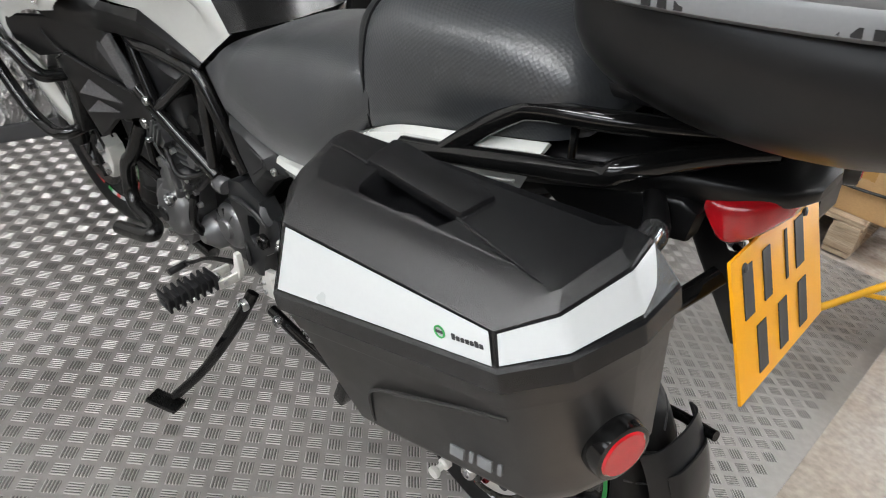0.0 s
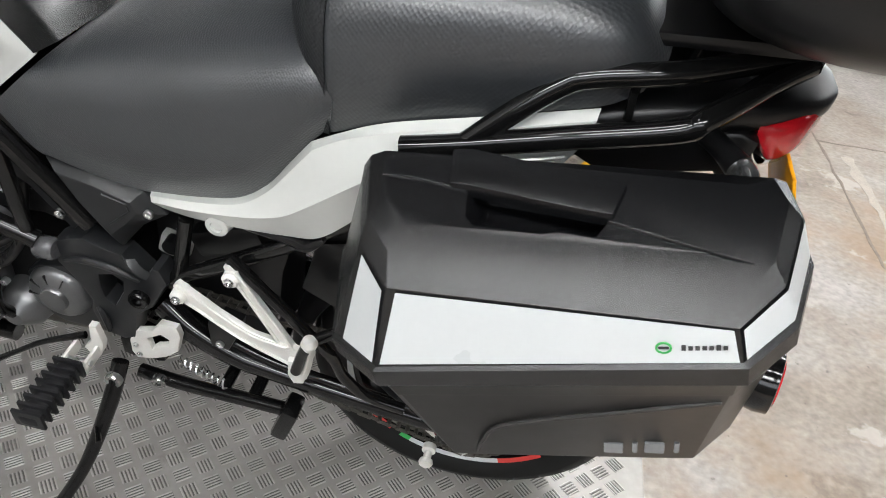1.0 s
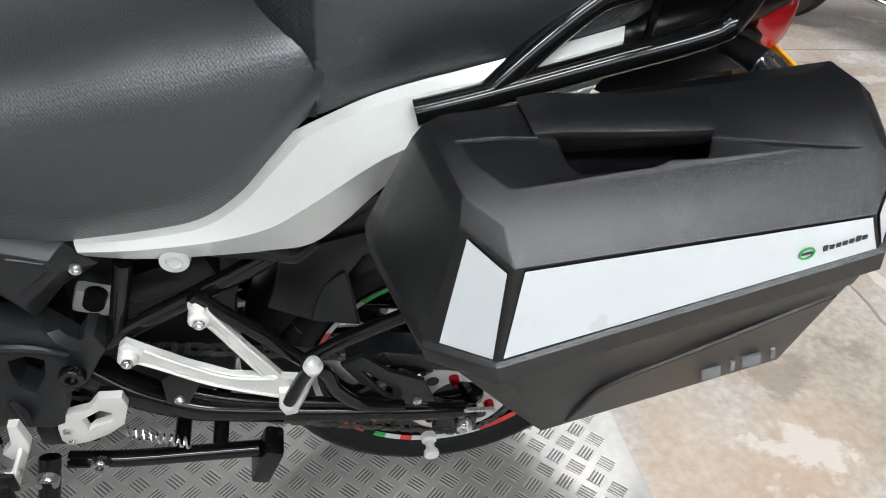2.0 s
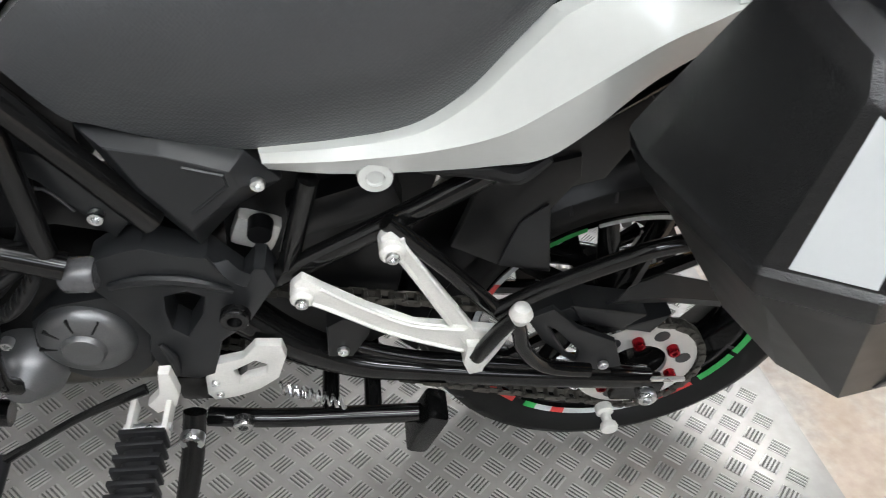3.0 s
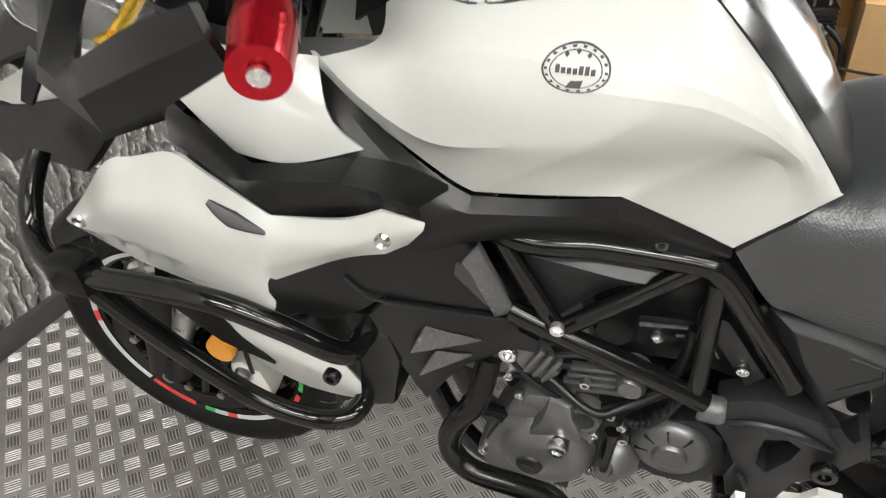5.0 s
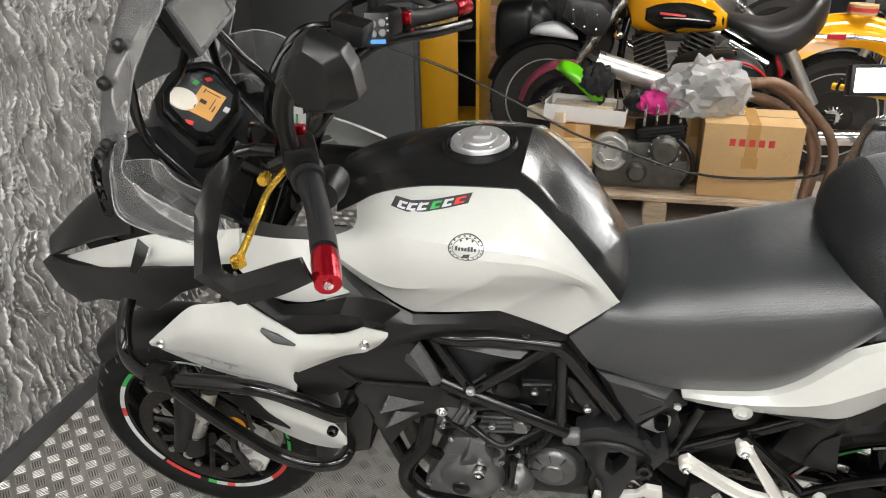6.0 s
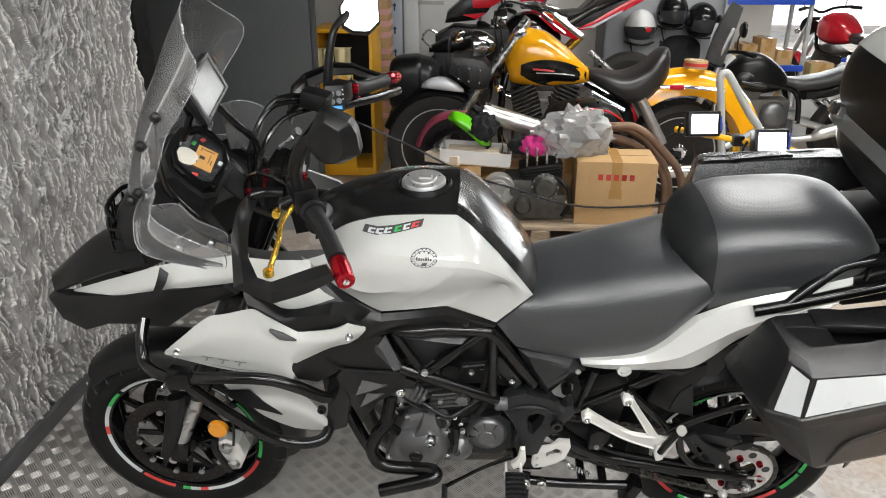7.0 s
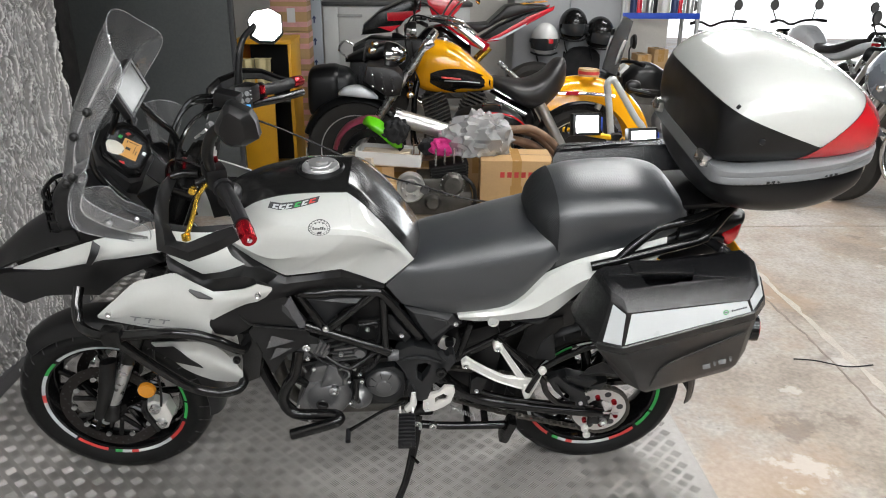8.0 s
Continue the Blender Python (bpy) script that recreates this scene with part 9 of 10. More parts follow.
part("flange", box((0.02, 0.20, 0.09), (0.69, 0.065, 0.59), 0.006), M_RUST, hp)
part("clamp", tube([(0.79, 0.05, 0.67), (0.79, -0.03, 0.65), (0.79, -0.03, 0.60)], 0.008), M_STEEL, hp)
solid("cable", tube([(-1.00, 2.05, 0.86), (-0.62, 2.08, 0.73), (-0.30, 2.1, 0.585), (0.02, 2.09, 0.43), (0.25, 2.06, 0.37), (0.52, 2.02, 0.30), (0.75, 2.04, 0.27), (1.05, 2.06, 0.285), (1.15, 2.1, 0.30)], 0.006, 8), M_BLACK, "thin black cable draped across the heap", "cable")
sd = thing("side_case", "black hard side case with red trim", "side case", pose(0.71, 2.74, 0.486))
part("shell", body([(-0.245, 0.05, 0.02, 0.11), (-0.20, 0.14, 0.0, 0.19), (-0.05, 0.17, 0.0, 0.235), (0.08, 0.17, 0.0, 0.235), (0.20, 0.14, 0.0, 0.18), (0.245, 0.05, 0.02, 0.11)], 26, 3.0), M_BLACK, sd)
part("trim", tube([(-0.235, -0.12, 0.12), (-0.14, -0.155, 0.19), (0, -0.165, 0.215), (0.14, -0.155, 0.19), (0.235, -0.12, 0.12)], 0.006, 8), M_BIKERED, sd, "red edge trim")
part("handle", tube([(-0.06, -0.10, 0.235), (-0.04, -0.12, 0.262), (0.05, -0.12, 0.262), (0.07, -0.10, 0.235)], 0.008, 8), M_CHROME, sd)
part("latch", box((0.05, 0.015, 0.03), (0.0, -0.17, 0.17), 0.004), M_BIKERED, sd, "red latch")
part("printed_bar", box((0.06, 0.004, 0.02), (0.0, -0.178, 0.135)), M_REDINK, sd)


# ---- other motorcycles ----
def spoked_wheel(parent, name, at, r, w, rim_mat, spokes=5, wire=False):
    x, y, zz = at
    wh = part(name, lathe([(0.018, -w * 0.55), (0.035, -w * 0.55), (0.035, w * 0.55), (0.018, w * 0.55)], at, "y", 20, closed=True), rim_mat, parent)
    prof = [(r - 0.105, -w * 0.36), (r - 0.06, -w * 0.5), (r - 0.018, -w * 0.42), (r - 0.003, -w * 0.2), (r, 0), (r - 0.003, w * 0.2), (r - 0.018, w * 0.42), (r - 0.06, w * 0.5), (r - 0.105, w * 0.36)]
    tyre_ = part("tyre", lathe(prof, at, "y", 48), M_DUSTYRUBBER, wh, "dusty black rubber tyre")
    if wire:
        for k in range(36):
            a = radians(10 * k)
            for sgn in (-1, 1):
                part("tread_groove", box((0.036, 0.004, 0.006), (x + (r - 0.013) * math.cos(a), y + sgn * w * 0.37, zz + (r - 0.013) * math.sin(a)), 0, (0, -math.degrees(a) + 50 * sgn, 0)), M_RUBBER, tyre_)
    part("rim", lathe([(r - 0.09, -w * 0.38), (r - 0.105, -w * 0.38), (r - 0.125, -w * 0.2), (r - 0.125, w * 0.2), (r - 0.105, w * 0.38), (r - 0.09, w * 0.38)], at, "y", 48, closed=True), rim_mat, wh)
    for k in range(spokes):
        a = 2 * math.pi * k / spokes + 0.3
        d = Vector((math.cos(a), 0, math.sin(a)))
        if wire:
            e = Vector((math.cos(a + 0.35), 0, math.sin(a + 0.35)))
            part("spoke", rod(Vector(at) + d * 0.03 + Vector((0, w * 0.4 * (-1) ** k, 0)), Vector(at) + e * (r - 0.122), 0.003, 6), M_STEEL, wh)
        else:
            part("spoke", tube([Vector(at) + d * 0.03, Vector(at) + d * (r - 0.122)], [0.022, 0.014], 8, 2, flat=0.6), rim_mat, wh)
    for sgn in (-1, 1):
        part("brake_disc", lathe([(r * 0.28, sgn * w * 0.62), (r * 0.46, sgn * w * 0.62), (r * 0.46, sgn * w * 0.68), (r * 0.28, sgn * w * 0.68)], at, "y", 32, closed=True), M_DISC, wh)
    return wh


def indicator(parent, at, n=-1):
    ind = part("indicator", lathe([(0.0001, -0.03 * n), (0.016, -0.022 * n), (0.026, 0), (0.024, 0.008 * n)], at, "x", 16), M_CHROME, parent)
    part("lens", lathe([(0.0001, 0.024 * n), (0.015, 0.018 * n), (0.023, 0.008 * n)], at, "x", 16), M_AMBER, ind, "amber lens")


def parked_bike(label, m, paint, r=0.30, wb=1.40, rake=0.42, h=0.0, wheel_mat=None, bars=0.0, group="", tail=None, rear=True):
    """A plain road motorcycle in side view, nose towards -x."""
    b = thing("motorcycle", label, "motorcycle", m, group)
    rm = wheel_mat or M_ENGDARK
    spoked_wheel(b, "front_wheel", (0, 0, r), r, 0.11, rm)
    spoked_wheel(b, "rear_wheel", (wb, 0, r), r, 0.15, rm)
    hx, hz = rake * 0.75, 0.92 + h
    for s in (-1, 1):
        part("fork_leg", tube([(0, s * 0.09, r), (hx * 0.5, s * 0.09, (r + hz) / 2), (hx, s * 0.09, hz)], [0.027, 0.025, 0.021], 12), M_ALLOY, b)
        part("grip", rod((hx + 0.10, s * 0.27, hz + 0.11 + bars), (hx + 0.14, s * 0.37, hz + 0.10 + bars), 0.017, 12), M_GRIP, b, "black rubber grip")
        mr = part("mirror", lathe([(0.0001, -0.02), (0.04, -0.016), (0.055, 0), (0.056, 0.012)], (hx + 0.06, s * 0.30, hz + 0.27 + bars), "x", 20), M_BLACK, b, "black mirror")
        part("mirror_glass", lathe([(0.0001, 0.0135), (0.052, 0.0135), (0.052, 0.0125)], (hx + 0.06, s * 0.30, hz + 0.27 + bars), "x", 20), M_MIRROR, mr)
        part("mirror_stalk", tube([(hx + 0.06, s * 0.24, hz + 0.11 + bars), (hx + 0.04, s * 0.28, hz + 0.20 + bars), (hx + 0.05, s * 0.30, hz + 0.24 + bars)], 0.006, 8), M_BLACK, b)
        indicator(b, (hx - 0.05, s * 0.19, hz - 0.12))
    part("handlebar", tube([(hx + 0.10, -0.29, hz + 0.115 + bars), (hx + 0.04, -0.14, hz + 0.10 + bars), (hx + 0.02, 0, hz + 0.06), (hx + 0.04, 0.14, hz + 0.10 + bars), (hx + 0.10, 0.29, hz + 0.115 + bars)], 0.013, 12), M_BLACK, b)
    part("yoke", box((0.06, 0.24, 0.03), (hx, 0, hz), 0.008), M_ENGDARK, b)
    hl = part("headlight", lathe([(0.0001, 0.10), (0.05, 0.09), (0.085, 0.03), (0.092, -0.015), (0.085, -0.03)], (hx - 0.11, 0, hz - 0.08), "x", 26), M_BLACK, b)
    part("lens", lathe([(0.0001, -0.045), (0.05, -0.042), (0.084, -0.03)], (hx - 0.11, 0, hz - 0.08), "x", 26), M_LENS, hl, "clear headlight lens")
    part("front_mudguard", arc_guard((0, 0, r), r + 0.025, 40, 150, 0.065, 0.03, 0.004), paint, b)
    part("tank", body([(hx + 0.07, 0.07, hz - 0.13, hz - 0.02), (hx + 0.16, 0.14, hz - 0.20, hz + 0.06), (hx + 0.30, 0.16, hz - 0.22, hz + 0.08), (hx + 0.44, 0.12, hz - 0.20, hz + 0.0), (hx + 0.52, 0.07, hz - 0.18, hz - 0.09)], 26, 2.8), paint, b)
    if rear:
        part("seat", body([(hx + 0.48, 0.07, hz - 0.17, hz - 0.08), (hx + 0.60, 0.13, hz - 0.19, hz - 0.10), (hx + 0.80, 0.14, hz - 0.17, hz - 0.07), (hx + 0.98, 0.11, hz - 0.11, hz - 0.01), (hx + 1.08, 0.06, hz - 0.06, hz + 0.0)], 26, 3.0), M_LEATHER, b, "black seat")
        part("tail", body([(hx + 0.66, 0.10, hz - 0.26, hz - 0.17), (hx + 0.86, 0.11, hz - 0.23, hz - 0.14), (hx + 1.08, 0.09, hz - 0.14, hz - 0.04), (hx + 1.2, 0.05, hz - 0.08, hz - 0.02)], 20, 3.2), tail or paint, b)
    part("engine", join(box((0.40, 0.28, 0.24), (hx + 0.34, 0, 0.42), 0.03), box((0.20, 0.24, 0.24), (hx + 0.22, 0, 0.58), 0.02, (0, 20, 0))), M_GREASY, b)
    for s in (-1, 1):
        part("engine_cover", lathe([(0.0001, 0.05 * s), (0.07, 0.045 * s), (0.10, 0.02 * s), (0.105, 0)], (hx + 0.42, s * 0.14, 0.42), "y", 26), M_ENGINE, b)
        part("frame_tube", tube([(hx + 0.06, s * 0.05, hz - 0.10), (hx + 0.22, s * 0.14, 0.66), (hx + 0.55, s * 0.13, 0.60), (hx + 0.62, s * 0.12, 0.36)], 0.02, 10), M_FRAME, b)
        part("swingarm", tube([(hx + 0.60, s * 0.11, 0.38), (wb, s * 0.11, r)], 0.026, 10), M_ALLOY, b)
        part("shock", tube([(hx + 0.78, s * 0.13, hz - 0.24), (wb - 0.06, s * 0.13, r + 0.08)], 0.022, 10), M_STEEL, b)
        part("header_pipe", tube([(hx + 0.12, s * 0.07, 0.60), (hx - 0.0, s * 0.08, 0.50), (hx + 0.06, s * 0.08, 0.28), (hx + 0.3, s * 0.08, 0.22)], 0.02, 10), M_CHROME, b)
    part("exhaust", tube([(hx + 0.3, -0.10, 0.22), (hx + 0.7, -0.14, 0.25), (hx + 0.8, -0.17, 0.30), (wb + 0.16, -0.19, 0.42)], [0.02, 0.025, 0.05, 0.05], 14), M_ALLOY, b)
    part("side_stand", tube([(hx + 0.45, -0.13, 0.26), (hx + 0.48, -0.26, 0.012)], 0.012, 8), M_BLACK, b)
    part("tail_light", box((0.04, 0.10, 0.04), (hx + 1.2, 0, hz - 0.05), 0.01), M_REDLENS, b, "red tail light")
    return b


# yellow cruiser behind the pallet
def cruiser():
    b = thing("cruiser_motorcycle", "amber yellow cruiser motorcycle with black panels", "motorcycle", pose(0, 3.05, 0))
    spoked_wheel(b, "front_wheel", (-0.19, 0, 0.352), 0.352, 0.12, M_ALLOY, 28, True)
    spoked_wheel(b, "rear_wheel", (1.38, 0, 0.335), 0.335, 0.17, M_ALLOY, 28, True)
    for s in (-1, 1):
        part("fork_leg", tube([(-0.19, s * 0.10, 0.352), (0.04, s * 0.10, 0.70), (0.37, s * 0.10, 1.17)], [0.032, 0.03, 0.021], 14), M_STEEL, b)
        indicator(b, (-0.06, s * 0.20, 1.06))
        indicator(b, (0.19, s * 0.24, 0.775))
        part("bar_end_grip", rod((0.50, s * 0.33, 1.22), (0.66, s * 0.38, 1.10), 0.02, 14), M_CHROME, b, "chrome bar grip")
        part("shock", rod((1.08, s * 0.16, 0.70), (1.24, s * 0.17, 0.42), 0.034, 16), M_ALLOY, b)
        part("swingarm", tube([(0.86, s * 0.12, 0.36), (1.38, s * 0.12, 0.335)], 0.026, 10), M_FRAME, b)
        part("frame_tube", tube([(0.30, s * 0.04, 1.0), (0.22, s * 0.10, 0.70), (0.28, s * 0.12, 0.30), (0.86, s * 0.13, 0.28), (0.98, s * 0.12, 0.62)], 0.019, 10), M_FRAME, b)
        part("side_rail", tube([(0.77, s * 0.17, 0.745), (0.98, s * 0.18, 0.635)], 0.022, 10, flat=0.6), M_CHROME, b)
        part("exhaust", tube([(0.45, s * 0.10, 0.50), (0.40, s * 0.17, 0.34), (0.60, s * 0.19, 0.24), (1.0, s * 0.2, 0.24), (1.62, s * 0.22, 0.27)], [0.02, 0.022, 0.03, 0.045, 0.045], 14), M_CHROME, b)
    part("handlebar", tube([(0.58, -0.34, 1.20), (0.45, -0.28, 1.24), (0.34, -0.12, 1.25), (0.33, 0, 1.24), (0.34, 0.12, 1.25), (0.45, 0.28, 1.24), (0.58, 0.34, 1.20)], 0.014, 12), M_CHROME, b)
    part("clutch_lever", tube([(0.40, -0.27, 1.22), (0.46, -0.36, 1.19), (0.56, -0.40, 1.12)], 0.006, 8), M_CHROME, b)
    part("brake_lever", tube([(0.40, 0.27, 1.22), (0.46, 0.36, 1.19), (0.56, 0.40, 1.12)], 0.006, 8), M_CHROME, b)
    for s in (-1, 1):
        mr = part("mirror", lathe([(0.0001, -0.02), (0.05, -0.014), (0.062, 0.0), (0.062, 0.008)], (0.62, s * 0.34, 1.42), "x", 20), M_CHROME, b)
        part("mirror_stalk", tube([(0.42, s * 0.28, 1.25), (0.50, s * 0.33, 1.36), (0.61, s * 0.34, 1.41)], 0.006, 8), M_CHROME, mr)
    part("yoke", box((0.07, 0.26, 0.05), (0.32, 0, 1.09), 0.012, (0, -33, 0)), M_CHROME, b)
    hl = part("headlight", lathe([(0.0001, 0.11), (0.04, 0.10), (0.075, 0.05), (0.09, 0.0), (0.092, -0.03), (0.085, -0.04)], (0.06, 0, 1.01), "x", 30), M_CHROME, b, "chrome headlight")
    part("lens", lathe([(0.0001, -0.052), (0.05, -0.048), (0.083, -0.038)], (0.06, 0, 1.01), "x", 30), M_LENS, hl, "clear headlight lens")
    sp = part("speedometer", lathe([(0.0001, -0.05), (0.045, -0.045), (0.06, -0.01), (0.06, 0.03), (0.055, 0.035)], (0.20, 0, 1.17), "x", 26), M_CHROME, b)
    part("dial", lathe([(0.0001, 0.034), (0.054, 0.034), (0.054, 0.031)], (0.20, 0, 1.17), "x", 26), M_INK, sp)
    part("front_mudguard", arc_guard((-0.19, 0, 0.352), 0.39, 20, 160, 0.075, 0.04, 0.004), M_BLACK, b, "black front mudguard")
    tk = part("tank", body([(0.225, 0.04, 0.84, 0.95), (0.255, 0.11, 0.79, 1.06), (0.33, 0.16, 0.765, 1.115), (0.47, 0.175, 0.755, 1.10), (0.62, 0.16, 0.765, 1.0), (0.73, 0.11, 0.775, 0.90), (0.785, 0.04, 0.79, 0.85)], 34, 2.5, 36), M_TANKYEL, b, "glossy amber yellow tank")
    for s in (-1, 1):
        rows = []
        for dz in (-1, -0.5, 0, 0.5, 1):
            row = []
            for k in range(9):
                u = k / 8
                x = 0.325 + u * 0.415
                mid, hh = 0.875 - 0.045 * u, 0.085 * math.sin(math.pi * min(0.98, 0.06 + u * 0.9)) ** 0.6
                zz = mid + dz * hh
                zb, zt = np.interp(x, (0.255, 0.33, 0.47, 0.62, 0.73, 0.785), (0.79, 0.765, 0.755, 0.765, 0.775, 0.79)), np.interp(x, (0.255, 0.33, 0.47, 0.62, 0.73, 0.785), (1.06, 1.115, 1.10, 1.0, 0.90, 0.85))
                hw = np.interp(x, (0.255, 0.33, 0.47, 0.62, 0.73, 0.785), (0.11, 0.16, 0.175, 0.16, 0.11, 0.04))
                e = min(1, abs((zz - (zb + zt) / 2) / ((zt - zb) / 2)))
                row.append((x, s * (hw * (1 - e ** 2.5) ** (1 / 2.5) + 0.006), zz))
            rows.append(row)
        part("tank_panel", patch(rows, 26, 11, 0.003, toward=(0.5, 0, 0.9)), M_TANKBLK, tk, "gloss black oval tank panel")
        part("tank_script", tube([(0.40, s * 0.186, 0.885), (0.46, s * 0.187, 0.88), (0.53, s * 0.183, 0.872)], 0.008, 8, flat=0.5), M_REDINK, tk, "red script drawn as a bar")
        part("tank_stripe", tube([(0.42, s * 0.186, 0.862), (0.55, s * 0.181, 0.858), (0.66, s * 0.158, 0.845)], 0.004, 8, flat=0.5), M_GREYINK, tk)
    part("tank_cap", lathe([(0.0001, 0.03), (0.025, 0.028), (0.032, 0.018), (0.034, 0)], (0.42, 0, 1.095), "z", 24), M_CHROME, tk, "chrome fuel cap")
    part("seat", body([(0.76, 0.10, 0.80, 0.875), (0.86, 0.17, 0.74, 0.86), (0.98, 0.20, 0.67, 0.85), (1.10, 0.19, 0.66, 0.90), (1.19, 0.15, 0.72, 0.99), (1.245, 0.10, 0.78, 1.0), (1.265, 0.05, 0.84, 0.97)], 34, 2.6, 32), M_LEATHER, b, "black leather solo seat")
    fd = part("rear_mudguard", arc_guard((1.38, 0, 0.335), 0.545, 12, 125, 0.125, 0.16, 0.005, 22), M_TANKYEL, b, "amber yellow rear mudguard")
    part("mudguard_strip", tube([(1.20, -0.135, 0.775), (1.38, -0.137, 0.775), (1.60, -0.135, 0.755)], 0.014, 8, flat=0.4), M_CHROME, fd, "chrome strip")
    part("reflector", box((0.09, 0.012, 0.028), (1.30, -0.146, 0.775), 0.004), M_REDLENS, fd, "red reflector")
    tl = part("tail_light", lathe([(0.0001, 0.05), (0.03, 0.045), (0.045, 0.02), (0.048, -0.02), (0.03, -0.05)], (1.76, 0, 0.80), "x", 20), M_BLACK, b)
    part("tail_bar", tube([(1.70, -0.12, 0.80), (1.76, -0.14, 0.79), (1.84, -0.15, 0.775)], 0.014, 8), M_BLACK, b)
    for cx, tilt in ((0.40, 24), (0.60, -24)):
        cyl = part("cylinder", rod((cx, 0, 0.52), (cx - 0.13 * math.tan(radians(tilt)), 0, 0.76), 0.062, 20), M_ENGDARK, b)
        for k in range(9):
            f = k / 8
            part("fin", box((0.185 - 0.03 * abs(f - 0.4), 0.21, 0.007), (cx - 0.12 * f * math.tan(radians(tilt)), 0, 0.545 + 0.205 * f), 0.002, (0, -tilt, 0)), M_GREASY, cyl)
    part("crankcase", join(box((0.46, 0.24, 0.26), (0.52, 0, 0.40), 0.04), box((0.24, 0.22, 0.20), (0.80, 0, 0.42), 0.03)), M_GREASY, b)
    part("engine_cover", lathe([(0.0001, -0.05), (0.09, -0.045), (0.12, -0.02), (0.125, 0)], (0.50, -0.12, 0.40), "y", 28), M_CHROME, b)
    part("side_cover", body([(0.82, 0.10, 0.55, 0.66), (0.90, 0.13, 0.48, 0.70), (1.02, 0.12, 0.47, 0.66), (1.06, 0.08, 0.5, 0.6)], 16, 3), M_BLACK, b)
    part("side_stand", tube([(0.55, -0.13, 0.26), (0.58, -0.27, 0.012)], 0.012, 8), M_BLACK, b)
    tr_ = part("tool_roll", slab([(-0.100, 0.955), (0.000, 0.948), (0.092, 0.931), (0.148, 0.871), (0.125, 0.755), (0.036, 0.744), (-0.124, 0.852)], -0.16, 0.15, 0.028), M_LEATHER, b, "black leather tool roll with chrome studs")
    for k in range(3):
        part("strap", box((0.018, 0.006, 0.13), (-0.060 + 0.065 * k, -0.164, 0.860 - 0.014 * k), 0.002, (0, -12, 0)), M_LEATHER, tr_, "black leather strap")
        for dz in (-0.045, 0.03):
            part("stud", lathe([(0.0001, -0.008), (0.006, -0.006), (0.008, 0)], (-0.060 + 0.065 * k, -0.167, 0.865 - 0.014 * k + dz), "y", 10), M_CHROME, tr_)
    part("cable", tube([(0.44, -0.26, 1.22), (0.22, -0.20, 1.28), (0.16, -0.12, 1.10), (0.25, -0.10, 0.85)], 0.005, 8), M_BLACK, b)
    part("cable", tube([(0.44, 0.26, 1.22), (0.26, 0.16, 1.34), (0.20, 0.04, 1.10), (0.26, 0.06, 0.86)], 0.005, 8), M_BLACK, b)


cruiser()
tape = thing("tape_roll", "roll of brown parcel tape on the mudguard", "tape roll", pose(1.42, 2.99, 0.881, 0, 2, 0))
part("tape_core", lathe([(0.038, 0), (0.041, 0), (0.041, 0.05), (0.038, 0.05)], (0, 0, 0), "z", 30, closed=True), M_CARDPALE, tape)
part("tape_wound", lathe([(0.0415, 0.001), (0.072, 0.001), (0.072, 0.049), (0.0415, 0.049)], (0, 0, 0), "z", 34, closed=True), M_CARD, tape)
part("printed_band", lathe([(0.0725, 0.015), (0.0735, 0.015), (0.0735, 0.035), (0.0725, 0.035)], (0, 0, 0), "z", 34, closed=True), M_REDINK, tape)
# white mudguard lying on the cruiser's tyre
wm = thing("mudguard", "white plastic front mudguard lying on the tyre", "mudguard", pose(-0.17, 2.95, 0.738, 0, 6, 0))
part("shell", body([(-0.13, 0.02, 0.0, 0.02), (-0.09, 0.06, 0.0, 0.06), (0.0, 0.075, 0.0, 0.085), (0.08, 0.06, 0.0, 0.06), (0.14, 0.02, 0.0, 0.02)], 20, 2.4), M_BIKEWHITE, wm)
# black hard case standing beside the cruiser's front wheel, on a dark crate
cr = thing("crate", "dark plastic crate beside the cruiser wheel", "crate", pose(-0.36, 3.34, 0))
part("crate_body", box((0.36, 0.36, 0.55), (0, 0, 0.275), 0.02), M_BLACK, cr)
bc = thing("side_case", "black hard side case with a ribbed lid", "side case", pose(-0.37, 3.32, 0.552))
part("shell", body([(-0.17, 0.12, 0.03, 0.28), (-0.14, 0.16, 0.0, 0.34), (0.0, 0.17, 0.0, 0.36), (0.05, 0.16, 0.0, 0.35)], 18, 3.6), M_BLACK, bc)
part("lid", body([(0.052, 0.165, 0.01, 0.35), (0.12, 0.16, 0.02, 0.33), (0.17, 0.12, 0.05, 0.28)], 12, 3.4), M_GREYBLK, bc, "charcoal ribbed lid")
# simple black shape standing for a clutter of bags and boxes
sb = thing("seat_unit", "black seat-like shape standing for clutter of bags and boxes", "motorcycle seat", pose(-0.16, 3.45, 0.552))
part("seat_pad", body([(-0.12, 0.06, 0.36, 0.40), (-0.02, 0.13, 0.37, 0.45), (0.12, 0.13, 0.38, 0.50), (0.20, 0.08, 0.42, 0.50)], 20, 3), M_BLACK, sb)
part("seat_strap", tube([(0.02, -0.15, 0.37), (0.03, -0.13, 0.47), (0.04, 0.0, 0.485), (0.05, 0.13, 0.46)], 0.012, 8, flat=0.3), M_LEATHER, sb)
part("hook", tube([(-0.10, -0.09, 0.40), (-0.16, -0.12, 0.46), (-0.12, -0.13, 0.52), (-0.06, -0.12, 0.50)], 0.007, 8), M_STEEL, sb, "bent steel hook")
for dx in (-0.05, 0.03, 0.11):
    part("rib", box((0.02, 0.012, 0.30), (dx + 0.04, -0.087, 0.19), 0.004), M_GREYBLK, sb)
